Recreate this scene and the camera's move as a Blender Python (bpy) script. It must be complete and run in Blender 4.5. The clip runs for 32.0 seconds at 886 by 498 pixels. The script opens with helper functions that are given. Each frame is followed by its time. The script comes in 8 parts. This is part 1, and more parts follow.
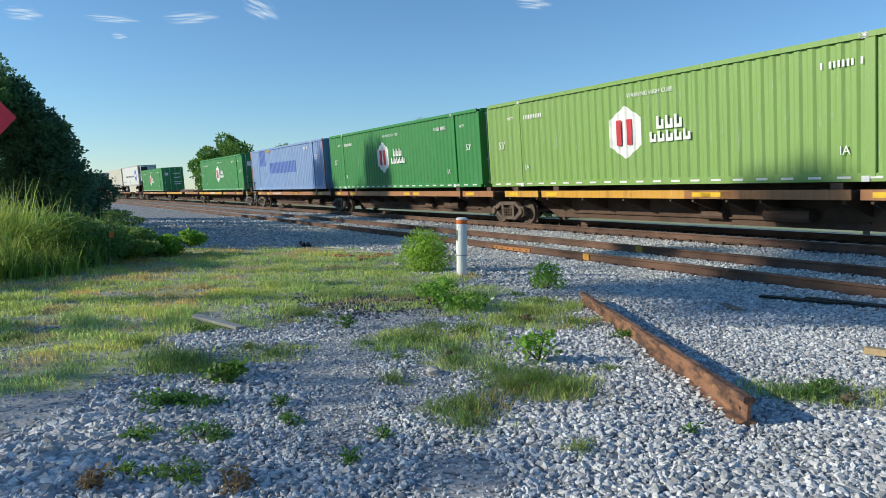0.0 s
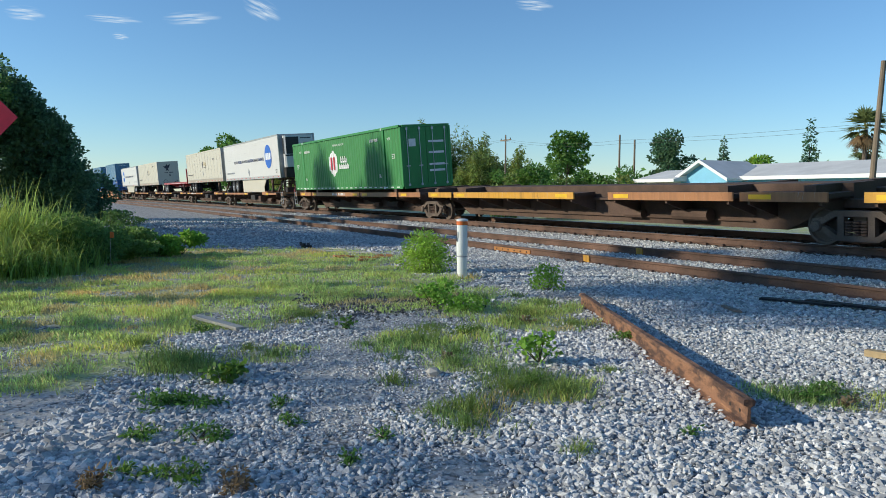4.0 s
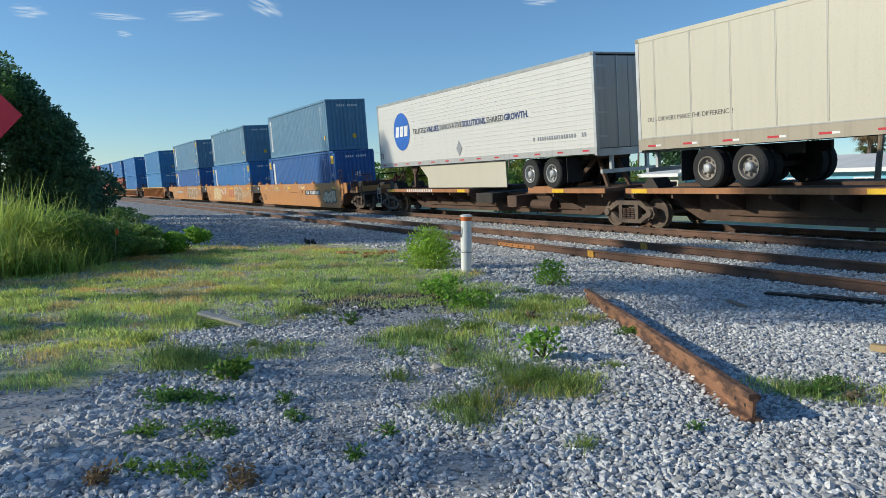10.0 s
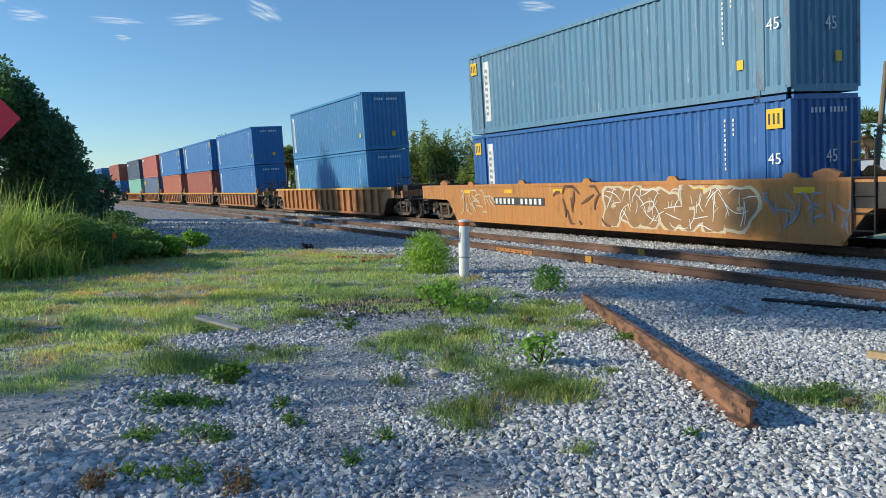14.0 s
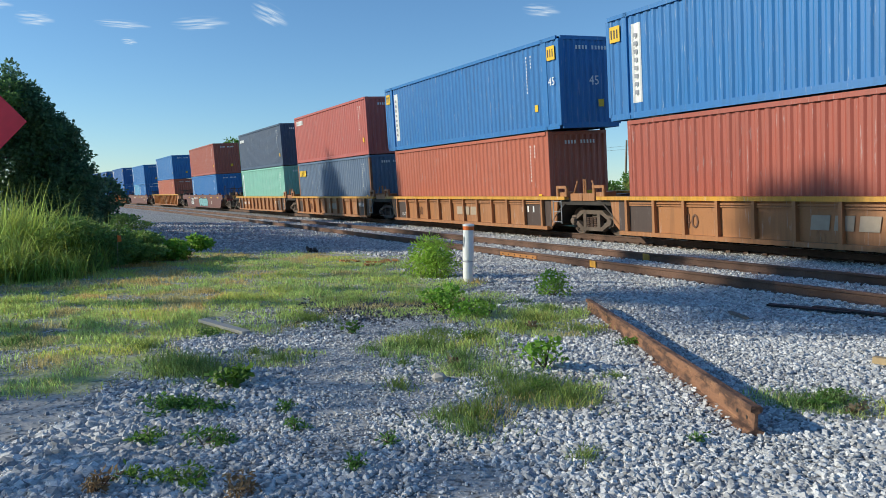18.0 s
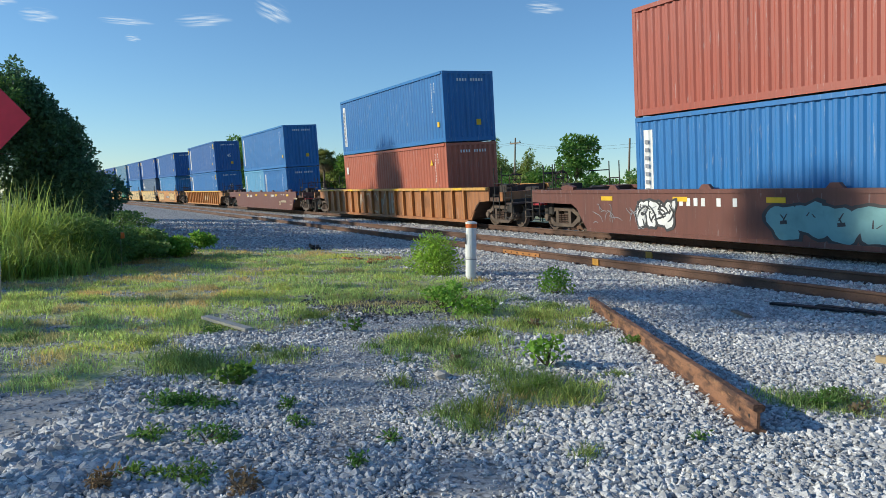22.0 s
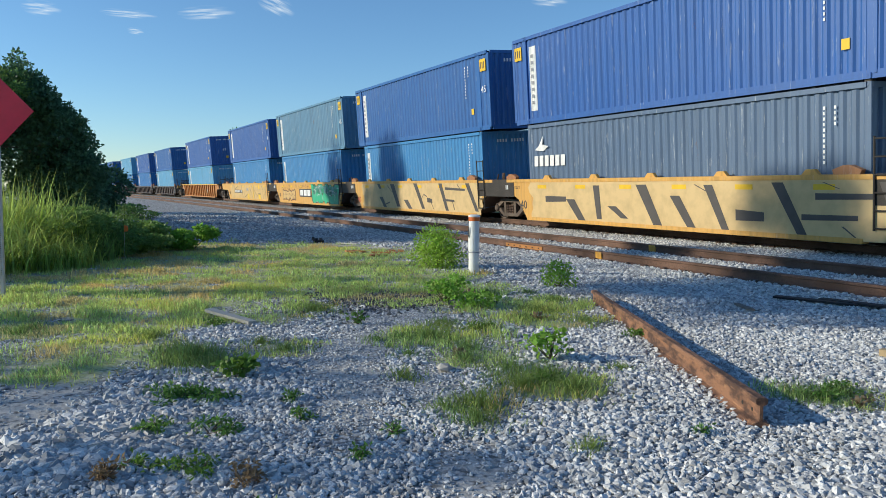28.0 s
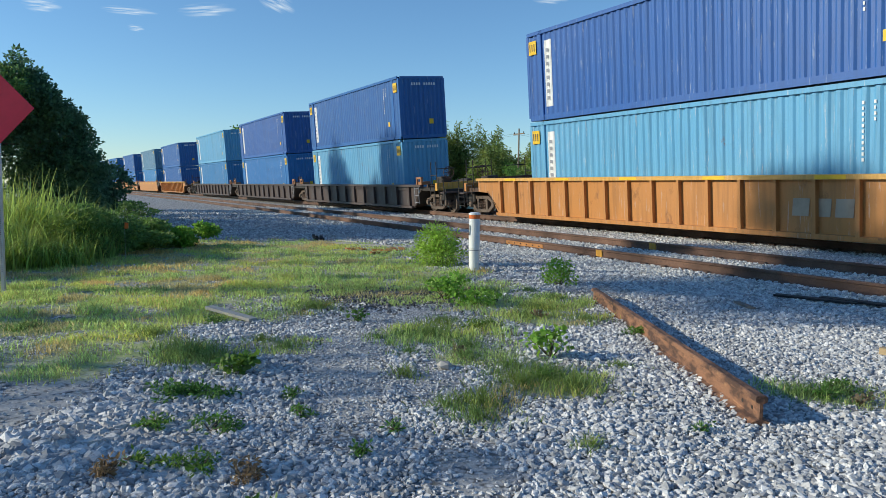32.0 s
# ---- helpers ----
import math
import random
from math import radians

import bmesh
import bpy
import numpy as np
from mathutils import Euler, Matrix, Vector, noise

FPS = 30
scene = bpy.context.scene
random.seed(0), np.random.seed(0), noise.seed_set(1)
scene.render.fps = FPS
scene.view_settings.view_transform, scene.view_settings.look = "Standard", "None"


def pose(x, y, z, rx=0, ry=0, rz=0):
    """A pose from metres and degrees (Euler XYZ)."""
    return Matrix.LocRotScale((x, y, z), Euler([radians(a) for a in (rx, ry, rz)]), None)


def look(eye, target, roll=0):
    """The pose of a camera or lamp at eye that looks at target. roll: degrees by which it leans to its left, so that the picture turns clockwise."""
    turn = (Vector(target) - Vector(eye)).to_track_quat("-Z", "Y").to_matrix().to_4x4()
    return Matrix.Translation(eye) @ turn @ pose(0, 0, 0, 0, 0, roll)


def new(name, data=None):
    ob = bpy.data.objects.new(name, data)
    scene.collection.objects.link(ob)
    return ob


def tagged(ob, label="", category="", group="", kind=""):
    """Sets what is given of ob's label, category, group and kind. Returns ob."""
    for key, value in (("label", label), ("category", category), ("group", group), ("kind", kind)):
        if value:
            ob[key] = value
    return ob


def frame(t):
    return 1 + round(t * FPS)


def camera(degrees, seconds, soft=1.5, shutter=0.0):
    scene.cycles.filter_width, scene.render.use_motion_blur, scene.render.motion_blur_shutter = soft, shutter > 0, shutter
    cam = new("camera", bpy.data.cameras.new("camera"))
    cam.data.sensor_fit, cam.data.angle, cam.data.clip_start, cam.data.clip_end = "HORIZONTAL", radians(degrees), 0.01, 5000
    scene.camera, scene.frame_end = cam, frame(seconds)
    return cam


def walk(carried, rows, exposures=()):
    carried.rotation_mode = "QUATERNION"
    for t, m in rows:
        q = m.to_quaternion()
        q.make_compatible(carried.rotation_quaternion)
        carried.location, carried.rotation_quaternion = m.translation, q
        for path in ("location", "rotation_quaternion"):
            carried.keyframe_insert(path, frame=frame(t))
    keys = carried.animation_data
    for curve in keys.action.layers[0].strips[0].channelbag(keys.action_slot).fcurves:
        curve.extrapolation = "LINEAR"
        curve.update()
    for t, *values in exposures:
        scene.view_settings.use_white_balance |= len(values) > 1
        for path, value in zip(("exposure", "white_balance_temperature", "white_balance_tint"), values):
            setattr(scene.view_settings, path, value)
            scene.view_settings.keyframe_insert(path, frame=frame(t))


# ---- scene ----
# ---- camera: held by hand, standing still beside the line ----
EYE = Vector((0.0, 0.0, 1.5))
cam = camera(61.92, 32.0, 0.6)
TURNS = [
    (0.0, 27.582, -4.332, 0.064),
    (0.5, 27.611, -4.289, 0.110),
    (1.0, 27.637, -4.255, 0.181),
    (1.5, 27.656, -4.235, 0.263),
    (2.0, 27.668, -4.229, 0.328),
    (2.5, 27.681, -4.229, 0.358),
    (3.0, 27.678, -4.233, 0.355),
    (3.5, 27.643, -4.244, 0.320),
    (5.5, 27.280, -4.169, 0.052),
    (6.0, 27.291, -4.142, 0.049),
    (6.5, 27.332, -4.130, 0.040),
    (7.0, 27.376, -4.147, 0.055),
    (7.5, 27.400, -4.184, 0.058),
    (8.0, 27.399, -4.246, 0.024),
    (8.5, 27.375, -4.333, -0.002),
    (9.0, 27.334, -4.437, -0.007),
    (9.5, 27.286, -4.524, -0.014),
    (10.0, 27.232, -4.563, -0.009),
    (10.5, 27.190, -4.549, 0.023),
    (11.0, 27.183, -4.508, 0.085),
    (11.5, 27.195, -4.471, 0.165),
    (12.0, 27.208, -4.439, 0.231),
    (12.5, 27.237, -4.400, 0.270),
    (13.0, 27.286, -4.339, 0.275),
    (13.5, 27.341, -4.258, 0.260),
    (14.0, 27.394, -4.178, 0.246),
    (14.5, 27.439, -4.116, 0.222),
    (16.5, 27.070, -3.900, 0.318),
    (17.0, 27.035, -3.871, 0.331),
    (17.5, 27.033, -3.862, 0.363),
    (18.0, 27.073, -3.855, 0.418),
    (18.5, 27.132, -3.837, 0.484),
    (19.0, 27.188, -3.830, 0.533),
    (19.5, 27.220, -3.852, 0.555),
    (20.0, 27.216, -3.905, 0.577),
    (20.5, 27.180, -3.975, 0.613),
    (21.0, 27.109, -4.025, 0.629),
    (21.5, 26.996, -4.044, 0.607),
    (22.0, 26.865, -4.040, 0.557),
    (22.5, 26.755, -4.047, 0.500),
    (23.0, 26.689, -4.094, 0.466),
    (23.5, 26.648, -4.175, 0.470),
    (24.0, 26.620, -4.268, 0.504),
    (24.5, 26.610, -4.349, 0.550),
    (25.0, 26.620, -4.412, 0.588),
    (25.5, 26.650, -4.454, 0.601),
    (27.5, 26.632, -4.493, 0.572),
    (28.0, 26.639, -4.573, 0.566),
    (28.5, 26.641, -4.641, 0.537),
    (29.0, 26.638, -4.690, 0.507),
    (29.5, 26.624, -4.731, 0.524),
    (30.0, 26.608, -4.761, 0.553),
    (30.5, 26.602, -4.777, 0.575),
    (31.0, 26.600, -4.780, 0.610),
    (31.5, 26.601, -4.769, 0.646),
    (32.0, 26.610, -4.755, 0.662),
]


def held(yaw, pitch, roll):
    a, b = radians(yaw), radians(pitch)
    way = Vector((-math.cos(a) * math.cos(b), math.sin(a) * math.cos(b), math.sin(b)))
    return look(EYE, EYE + way, roll)


walk(cam, [(t, held(a, b, c)) for t, a, b, c in TURNS], exposures=[(0.0, 0.12, 6150, 4), (3.5, 0.12, 6150, 4), (5.5, -0.04, 6150, 4), (10.0, -0.02, 6150, 4), (11.6, 0.08, 6150, 4), (14.0, 0.12, 6150, 4), (32.0, 0.12, 6150, 4)])

# ---- light: low sun over the camera's left shoulder, clear sky ----
SUN_EL, SUN_AZ = radians(20.0), math.atan2(-0.94, -0.35)
to_sun = Vector((math.cos(SUN_EL) * math.cos(SUN_AZ), math.cos(SUN_EL) * math.sin(SUN_AZ), math.sin(SUN_EL)))
world = bpy.data.worlds.new("world")
scene.world = world
world.use_nodes = True
wn = world.node_tree.nodes
wl = world.node_tree.links
wn.clear()
sky = wn.new("ShaderNodeTexSky")
sky.sky_type, sky.sun_disc = "NISHITA", False
sky.sun_elevation, sky.sun_rotation = SUN_EL, math.pi / 2 - SUN_AZ
sky.air_density, sky.dust_density, sky.ozone_density = 1.0, 0.0, 5.0
wbg = wn.new("ShaderNodeBackground")
wbg.inputs["Strength"].default_value = 0.138
wout = wn.new("ShaderNodeOutputWorld")
wl.new(sky.outputs[0], wbg.inputs["Color"])
wl.new(wbg.outputs[0], wout.inputs["Surface"])
sun_data = bpy.data.lights.new("sun", "SUN")
sun_data.energy, sun_data.angle, sun_data.color = 4.15, radians(1.2), (1.0, 0.88, 0.70)
sun = new("sun", sun_data)
sun.matrix_world = look((0, 0, 60), Vector((0, 0, 60)) - to_sun)


# ---- materials ----
def nodes_of(name):
    m = bpy.data.materials.new(name)
    m.use_nodes = True
    nt = m.node_tree
    b = nt.nodes["Principled BSDF"]
    return m, nt, b


def nd(nt, kind, **kw):
    n = nt.nodes.new(kind)
    for k, v in kw.items():
        n.inputs[k.replace("_", " ")].default_value = v
    return n


def mix(nt, a, b, fac, mode="MIX"):
    n = nt.nodes.new("ShaderNodeMix")
    n.data_type, n.blend_type = "RGBA", mode
    for sock, v in ((0, fac), (6, a), (7, b)):
        if isinstance(v, (float, int)):
            n.inputs[sock].default_value = v
        elif isinstance(v, tuple):
            n.inputs[sock].default_value = v if len(v) == 4 else (*v, 1)
        else:
            nt.links.new(v, n.inputs[sock])
    return n.outputs[2]


def ramp(nt, src, lo, hi):
    n = nt.nodes.new("ShaderNodeMapRange")
    n.inputs[1].default_value, n.inputs[2].default_value = lo, hi
    nt.links.new(src, n.inputs[0])
    return n.outputs[0]


def noise_of(nt, scale, detail=4.0, stretch=(1, 1, 1), rough=0.55, coord="Object"):
    tc = nt.nodes.new("ShaderNodeTexCoord")
    mp = nt.nodes.new("ShaderNodeMapping")
    mp.inputs["Scale"].default_value = stretch
    nt.links.new(tc.outputs[coord], mp.inputs[0])
    n = nd(nt, "ShaderNodeTexNoise", Scale=scale, Detail=detail, Roughness=rough)
    nt.links.new(mp.outputs[0], n.inputs["Vector"])
    return n.outputs[0]


def shade(c, k):
    return tuple(min(1.0, v * k) for v in c)


def bump_on(nt, b, src, strength, dist):
    n = nd(nt, "ShaderNodeBump", Strength=strength, Distance=dist)
    nt.links.new(src, n.inputs["Height"])
    nt.links.new(n.outputs[0], b.inputs["Normal"])


def plain(name, color, rough=0.6, metal=0.0, var=0.25, scale=6.0, bump=0.15):
    """A surface with blotches at two sizes and a fine relief."""
    m, nt, b = nodes_of(name)
    big = noise_of(nt, scale * 0.25, 3)
    fine = noise_of(nt, scale * 6, 5)
    c = mix(nt, shade(color, 1 - var), shade(color, 1 + var), ramp(nt, big, 0.3, 0.7))
    c = mix(nt, c, shade(color, 1 - 0.8 * var), ramp(nt, fine, 0.45, 0.8))
    nt.links.new(c, b.inputs["Base Color"])
    b.inputs["Roughness"].default_value, b.inputs["Metallic"].default_value = rough, metal
    if bump:
        bump_on(nt, b, fine, bump, 0.01)
    return m


def paint(name, color, fade=0.25, dirt=0.35, rust=0.08, rough=0.5, fade_to=None):
    """Weathered paint on steel: chalky patches, streaks that run down, rust at scratches."""
    m, nt, b = nodes_of(name)
    info = nt.nodes.new("ShaderNodeObjectInfo")
    big = noise_of(nt, 0.35, 4)
    streak = noise_of(nt, 5.0, 5, (1.6, 1.6, 0.10))
    fine = noise_of(nt, 26, 4)
    spot = noise_of(nt, 2.4, 8, (1, 1, 0.6), 0.7)
    pale = fade_to or tuple(v * 0.80 + 0.065 for v in color)
    c = mix(nt, color, pale, 0.0)
    f = nt.nodes.new("ShaderNodeMath")
    f.operation = "MULTIPLY"
    f.inputs[1].default_value = fade * 1.6
    nt.links.new(ramp(nt, big, 0.35, 0.75), f.inputs[0])
    c = mix(nt, color, pale, f.outputs[0])
    d = nt.nodes.new("ShaderNodeMath")
    d.operation = "MULTIPLY"
    d.inputs[1].default_value = dirt
    nt.links.new(ramp(nt, streak, 0.48, 0.66), d.inputs[0])
    c = mix(nt, c, tuple(v * 0.45 + 0.015 for v in color), d.outputs[0])
    r = nt.nodes.new("ShaderNodeMath")
    r.operation = "MULTIPLY"
    r.inputs[1].default_value = 0.85
    nt.links.new(ramp(nt, spot, 0.72 - rust * 0.8, 0.79 - rust * 0.5), r.inputs[0])
    c = mix(nt, c, (0.18, 0.075, 0.03), r.outputs[0])
    # pale scuffs that run down, and handling scratches
    scuff = noise_of(nt, 7.0, 6, (2.2, 2.2, 0.16), 0.7)
    s = nt.nodes.new("ShaderNodeMath")
    s.operation = "MULTIPLY"
    s.inputs[1].default_value = min(0.75, 1.6 * fade)
    nt.links.new(ramp(nt, scuff, 0.60, 0.66), s.inputs[0])
    c = mix(nt, c, (0.55, 0.57, 0.58), s.outputs[0])
    g = mix(nt, c, shade(color, 0.8), ramp(nt, fine, 0.55, 0.9))
    nt.links.new(g, b.inputs["Base Color"])
    b.inputs["Roughness"].default_value = rough
    bump_on(nt, b, fine, 0.08, 0.004)
    return m


def flat_paint(name, color, rough=0.55):
    m, nt, b = nodes_of(name)
    n = noise_of(nt, 3.5, 6)
    c = mix(nt, color, shade(color, 0.78), ramp(nt, n, 0.42, 0.75))
    nt.links.new(c, b.inputs["Base Color"])
    b.inputs["Roughness"].default_value = rough
    return m


M = {}
container_paints = (
    ("green53", (0.036, 0.235, 0.050), 0.10, 0.18, 0.00),
    ("green_pale", (0.225, 0.375, 0.090), 0.18, 0.22, 0.00),
    ("violet", (0.205, 0.315, 0.56), 0.32, 0.34, 0.07),
    ("blue", (0.022, 0.165, 0.44), 0.18, 0.25, 0.04),
    ("blue_deep", (0.018, 0.115, 0.36), 0.16, 0.28, 0.04),
    ("blue_sky", (0.045, 0.23, 0.50), 0.25, 0.28, 0.05),
    ("blue_mid", (0.035, 0.20, 0.44), 0.25, 0.28, 0.06),
    ("teal", (0.10, 0.235, 0.37), 0.35, 0.40, 0.09),
    ("teal_pale", (0.12, 0.36, 0.58), 0.35, 0.35, 0.07),
    ("indigo", (0.022, 0.105, 0.36), 0.20, 0.28, 0.04),
    ("red_brown", (0.36, 0.085, 0.055), 0.20, 0.25, 0.05),
    ("red", (0.45, 0.100, 0.080), 0.18, 0.26, 0.03),
    ("orange_red", (0.45, 0.12, 0.065), 0.20, 0.22, 0.03),
    ("slate", (0.095, 0.150, 0.245), 0.30, 0.30, 0.06),
    ("navy", (0.050, 0.080, 0.145), 0.18, 0.25, 0.03),
    ("mint", (0.24, 0.52, 0.42), 0.25, 0.28, 0.08),
)
car_paints = (
    ("car_ochre", (0.50, 0.215, 0.055), 0.22, 0.42, 0.16),
    ("car_yellow", (0.66, 0.36, 0.08), 0.20, 0.40, 0.06),
    ("car_rust", (0.39, 0.168, 0.062), 0.20, 0.45, 0.12),
    ("car_orange", (0.40, 0.160, 0.052), 0.22, 0.60, 0.24),
    ("car_brown", (0.16, 0.060, 0.045), 0.12, 0.40, 0.04),
    ("car_dark", (0.075, 0.050, 0.042), 0.10, 0.45, 0.08),
    ("trim_yellow", (0.64, 0.32, 0.03), 0.30, 0.55, 0.10),
    ("trailer_cream", (0.57, 0.53, 0.43), 0.03, 0.09, 0.00),
    ("trailer_white", (0.63, 0.62, 0.595), 0.03, 0.08, 0.00),
    ("trailer_sill", (0.40, 0.345, 0.265), 0.05, 0.30, 0.04),
    ("teal_rusty", (0.11, 0.22, 0.33), 0.30, 0.45, 0.24),
    ("trailer_grey", (0.42, 0.42, 0.41), 0.10, 0.30, 0.00),
    ("flat_red", (0.36, 0.020, 0.026), 0.15, 0.30, 0.04),
)
for key, col, fade, dirt, rust in container_paints + car_paints:
    M[key] = paint(key, col, fade, dirt, rust)
M["white"] = flat_paint("white_marking", (0.80, 0.80, 0.78))
M["dark_mark"] = flat_paint("dark_marking", (0.035, 0.035, 0.05))
M["grey_mark"] = flat_paint("grey_marking", (0.30, 0.31, 0.34))
M["yellow_mark"] = flat_paint("yellow_marking", (0.80, 0.50, 0.02))
M["red_mark"] = flat_paint("red_marking", (0.55, 0.03, 0.05))
M["blue_mark"] = flat_paint("blue_marking", (0.02, 0.13, 0.52))
M["gold_mark"] = flat_paint("gold_marking", (0.40, 0.26, 0.06))
M["violet_mark"] = flat_paint("violet_marking", (0.055, 0.125, 0.48))
M["pale_mark"] = flat_paint("faded_marking", (0.60, 0.52, 0.36))
M["tan_mark"] = flat_paint("tan_spray", (0.60, 0.40, 0.16))
M["tan_pale"] = flat_paint("pale_tan_spray", (0.64, 0.46, 0.22))
M["umber_mark"] = flat_paint("umber_spray", (0.32, 0.175, 0.075))
M["soot_mark"] = flat_paint("sooty_spray", (0.085, 0.075, 0.07))
M["navy_mark"] = flat_paint("navy_marking", (0.02, 0.045, 0.17))
M["worn_mark"] = flat_paint("worn_marking", (0.43, 0.34, 0.25))
M["char_mark"] = flat_paint("charcoal_spray", (0.055, 0.055, 0.06))
M["brown_mark"] = flat_paint("brown_spray", (0.15, 0.07, 0.04))
M["green_mark"] = flat_paint("green_marking", (0.05, 0.42, 0.22))
M["cyan_mark"] = flat_paint("cyan_marking", (0.20, 0.40, 0.41))
M["rust"] = plain("rusty_steel", (0.25, 0.12, 0.068), 0.85, 0.0, 0.45, 5, 0.4)
M["rail_brown"] = plain("dark_rail_rust", (0.135, 0.075, 0.050), 0.8, 0.0, 0.5, 5, 0.4)
M["rust_orange"] = plain("orange_rust", (0.42, 0.19, 0.06), 0.85, 0.0, 0.4, 5, 0.4)
M["rust_dark"] = plain("dark_rusty_steel", (0.10, 0.06, 0.042), 0.85, 0.0, 0.4, 5, 0.35)
M["steel_dark"] = plain("grimy_steel", (0.045, 0.038, 0.033), 0.7, 0.2, 0.4, 7, 0.3)
M["truck"] = plain("dusty_cast_steel", (0.125, 0.092, 0.070), 0.85, 0.0, 0.4, 6, 0.35)
M["polished"] = plain("worn_bright_steel", (0.55, 0.53, 0.50), 0.28, 0.9, 0.15, 9, 0.05)
M["rubber"] = plain("tyre_rubber", (0.022, 0.022, 0.023), 0.85, 0.0, 0.3, 9, 0.2)
M["alu"] = plain("aluminium", (0.42, 0.42, 0.41), 0.45, 0.6, 0.15, 9, 0.05)
M["black_plastic"] = plain("black_plastic", (0.018, 0.018, 0.02), 0.5, 0.0, 0.2, 9, 0.05)
M["tie_wood"] = plain("weathered_timber", (0.21, 0.18, 0.15), 0.95, 0.0, 0.35, 5, 0.5)
M["pipe_white"] = plain("white_plastic_pipe", (0.80, 0.80, 0.79), 0.45, 0.0, 0.07, 4, 0.02)
M["orange"] = flat_paint("orange_reflector", (0.75, 0.16, 0.02))
M["sign_red"] = flat_paint("red_reflective_sheet", (0.62, 0.006, 0.050), 0.6)
M["galv"] = plain("galvanised_steel", (0.50, 0.51, 0.52), 0.5, 0.6, 0.15, 8, 0.1)
M["bark"] = plain("bark", (0.13, 0.10, 0.075), 0.95, 0.0, 0.4, 5, 0.6)
M["pole_wood"] = plain("pole_timber", (0.22, 0.17, 0.12), 0.9, 0.0, 0.3, 4, 0.4)
M["house_blue"] = plain("pale_blue_stucco", (0.24, 0.52, 0.70), 0.9, 0.0, 0.08, 3, 0.1)
M["house_cream"] = plain("cream_stucco", (0.66, 0.62, 0.52), 0.9, 0.0, 0.08, 3, 0.1)
M["roof_grey"] = plain("grey_shingles", (0.60, 0.60, 0.585), 0.9, 0.0, 0.12, 3, 0.3)
M["trim_white"] = plain("white_trim", (0.80, 0.80, 0.78), 0.6, 0.0, 0.05, 4, 0.02)
M["tarp"] = plain("dark_tarpaulin", (0.02, 0.045, 0.05), 0.45, 0.0, 0.4, 4, 0.3)
M["concrete"] = plain("pale_concrete", (0.42, 0.40, 0.37), 0.92, 0.0, 0.18, 4, 0.3)


def glass():
    m, nt, b = nodes_of("window_glass")
    b.inputs["Base Color"].default_value = (0.03, 0.05, 0.07, 1)
    b.inputs["Roughness"].default_value = 0.05
    return m


def scaled_dappled_rust():
    """Old rail: brown rust, darker flaking scale and painted shadow dapples along the bar, orange where it is fresh."""
    m, nt, b = nodes_of("flaking_dappled_rust")
    scale = noise_of(nt, 5.0, 9, (0.6, 1.6, 1.6), 0.68)
    fresh = noise_of(nt, 11.0, 7, (0.5, 1.4, 1.4), 0.65)
    fine = noise_of(nt, 90, 5)
    # dark patches are scale, and also shadow dapples put into the colour
    c = mix(nt, (0.085, 0.046, 0.032), (0.29, 0.145, 0.080), ramp(nt, scale, 0.42, 0.56))
    c = mix(nt, c, (0.50, 0.27, 0.13), ramp(nt, fresh, 0.60, 0.72))
    c = mix(nt, c, (0.075, 0.045, 0.035), ramp(nt, fine, 0.56, 0.80))
    nt.links.new(c, b.inputs["Base Color"])
    b.inputs["Roughness"].default_value = 0.85
    bump_on(nt, b, scale, 0.9, 0.03)
    return m


M["rail_rust"] = scaled_dappled_rust()
M["glass"] = glass()
M["rim_pale"] = plain("polished_wheel", (0.44, 0.44, 0.43), 0.35, 0.35, 0.15, 9, 0.03)
M["rim_dull"] = plain("grimy_wheel", (0.27, 0.235, 0.20), 0.6, 0.2, 0.35, 9, 0.1)
M["plank"] = plain("bleached_plank", (0.50, 0.47, 0.41), 0.9, 0.0, 0.25, 6, 0.4)


def leafy(name, color, spread=0.35, rough=0.55):
    """Leaves: each island its own green, a little light through the blade."""
    m, nt, b = nodes_of(name)
    geo = nt.nodes.new("ShaderNodeNewGeometry")
    big = noise_of(nt, 0.6, 3)
    rnd = geo.outputs["Random Per Island"]
    c = mix(nt, shade(color, 1 - spread), shade(color, 1 + spread), rnd)
    c = mix(nt, c, (color[0] * 1.7, color[1] * 1.25, color[2] * 0.8), ramp(nt, big, 0.45, 0.8))
    nt.links.new(c, b.inputs["Base Color"])
    b.inputs["Roughness"].default_value = rough
    tr = nt.nodes.new("ShaderNodeBsdfTranslucent")
    nt.links.new(c, tr.inputs["Color"])
    add = nt.nodes.new("ShaderNodeMixShader")
    add.inputs[0].default_value = 0.55
    nt.links.new(b.outputs[0], add.inputs[1])
    nt.links.new(tr.outputs[0], add.inputs[2])
    nt.links.new(add.outputs[0], nt.nodes["Material Output"].inputs["Surface"])
    return m


M["leaf_dark"] = leafy("dark_leaves", (0.105, 0.205, 0.105), 0.5)
M["leaf"] = leafy("green_leaves", (0.12, 0.25, 0.05))
M["leaf_bright"] = leafy("bright_leaves", (0.26, 0.46, 0.07))
M["leaf_soft"] = leafy("soft_green_leaves", (0.17, 0.30, 0.085))
M["leaf_lime"] = leafy("lime_green_leaves", (0.40, 0.58, 0.09))
M["leaf_bamboo"] = leafy("bamboo_leaves", (0.21, 0.29, 0.08), 0.55)
M["leaf_red"] = leafy("withered_leaves", (0.24, 0.19, 0.12))
M["palm"] = leafy("palm_fronds", (0.20, 0.25, 0.09))
M["palm_dead"] = leafy("dead_palm_fronds", (0.26, 0.20, 0.12))
M["grass"] = leafy("grass_blades", (0.47, 0.61, 0.20), 0.5)
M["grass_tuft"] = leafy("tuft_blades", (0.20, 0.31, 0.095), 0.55)
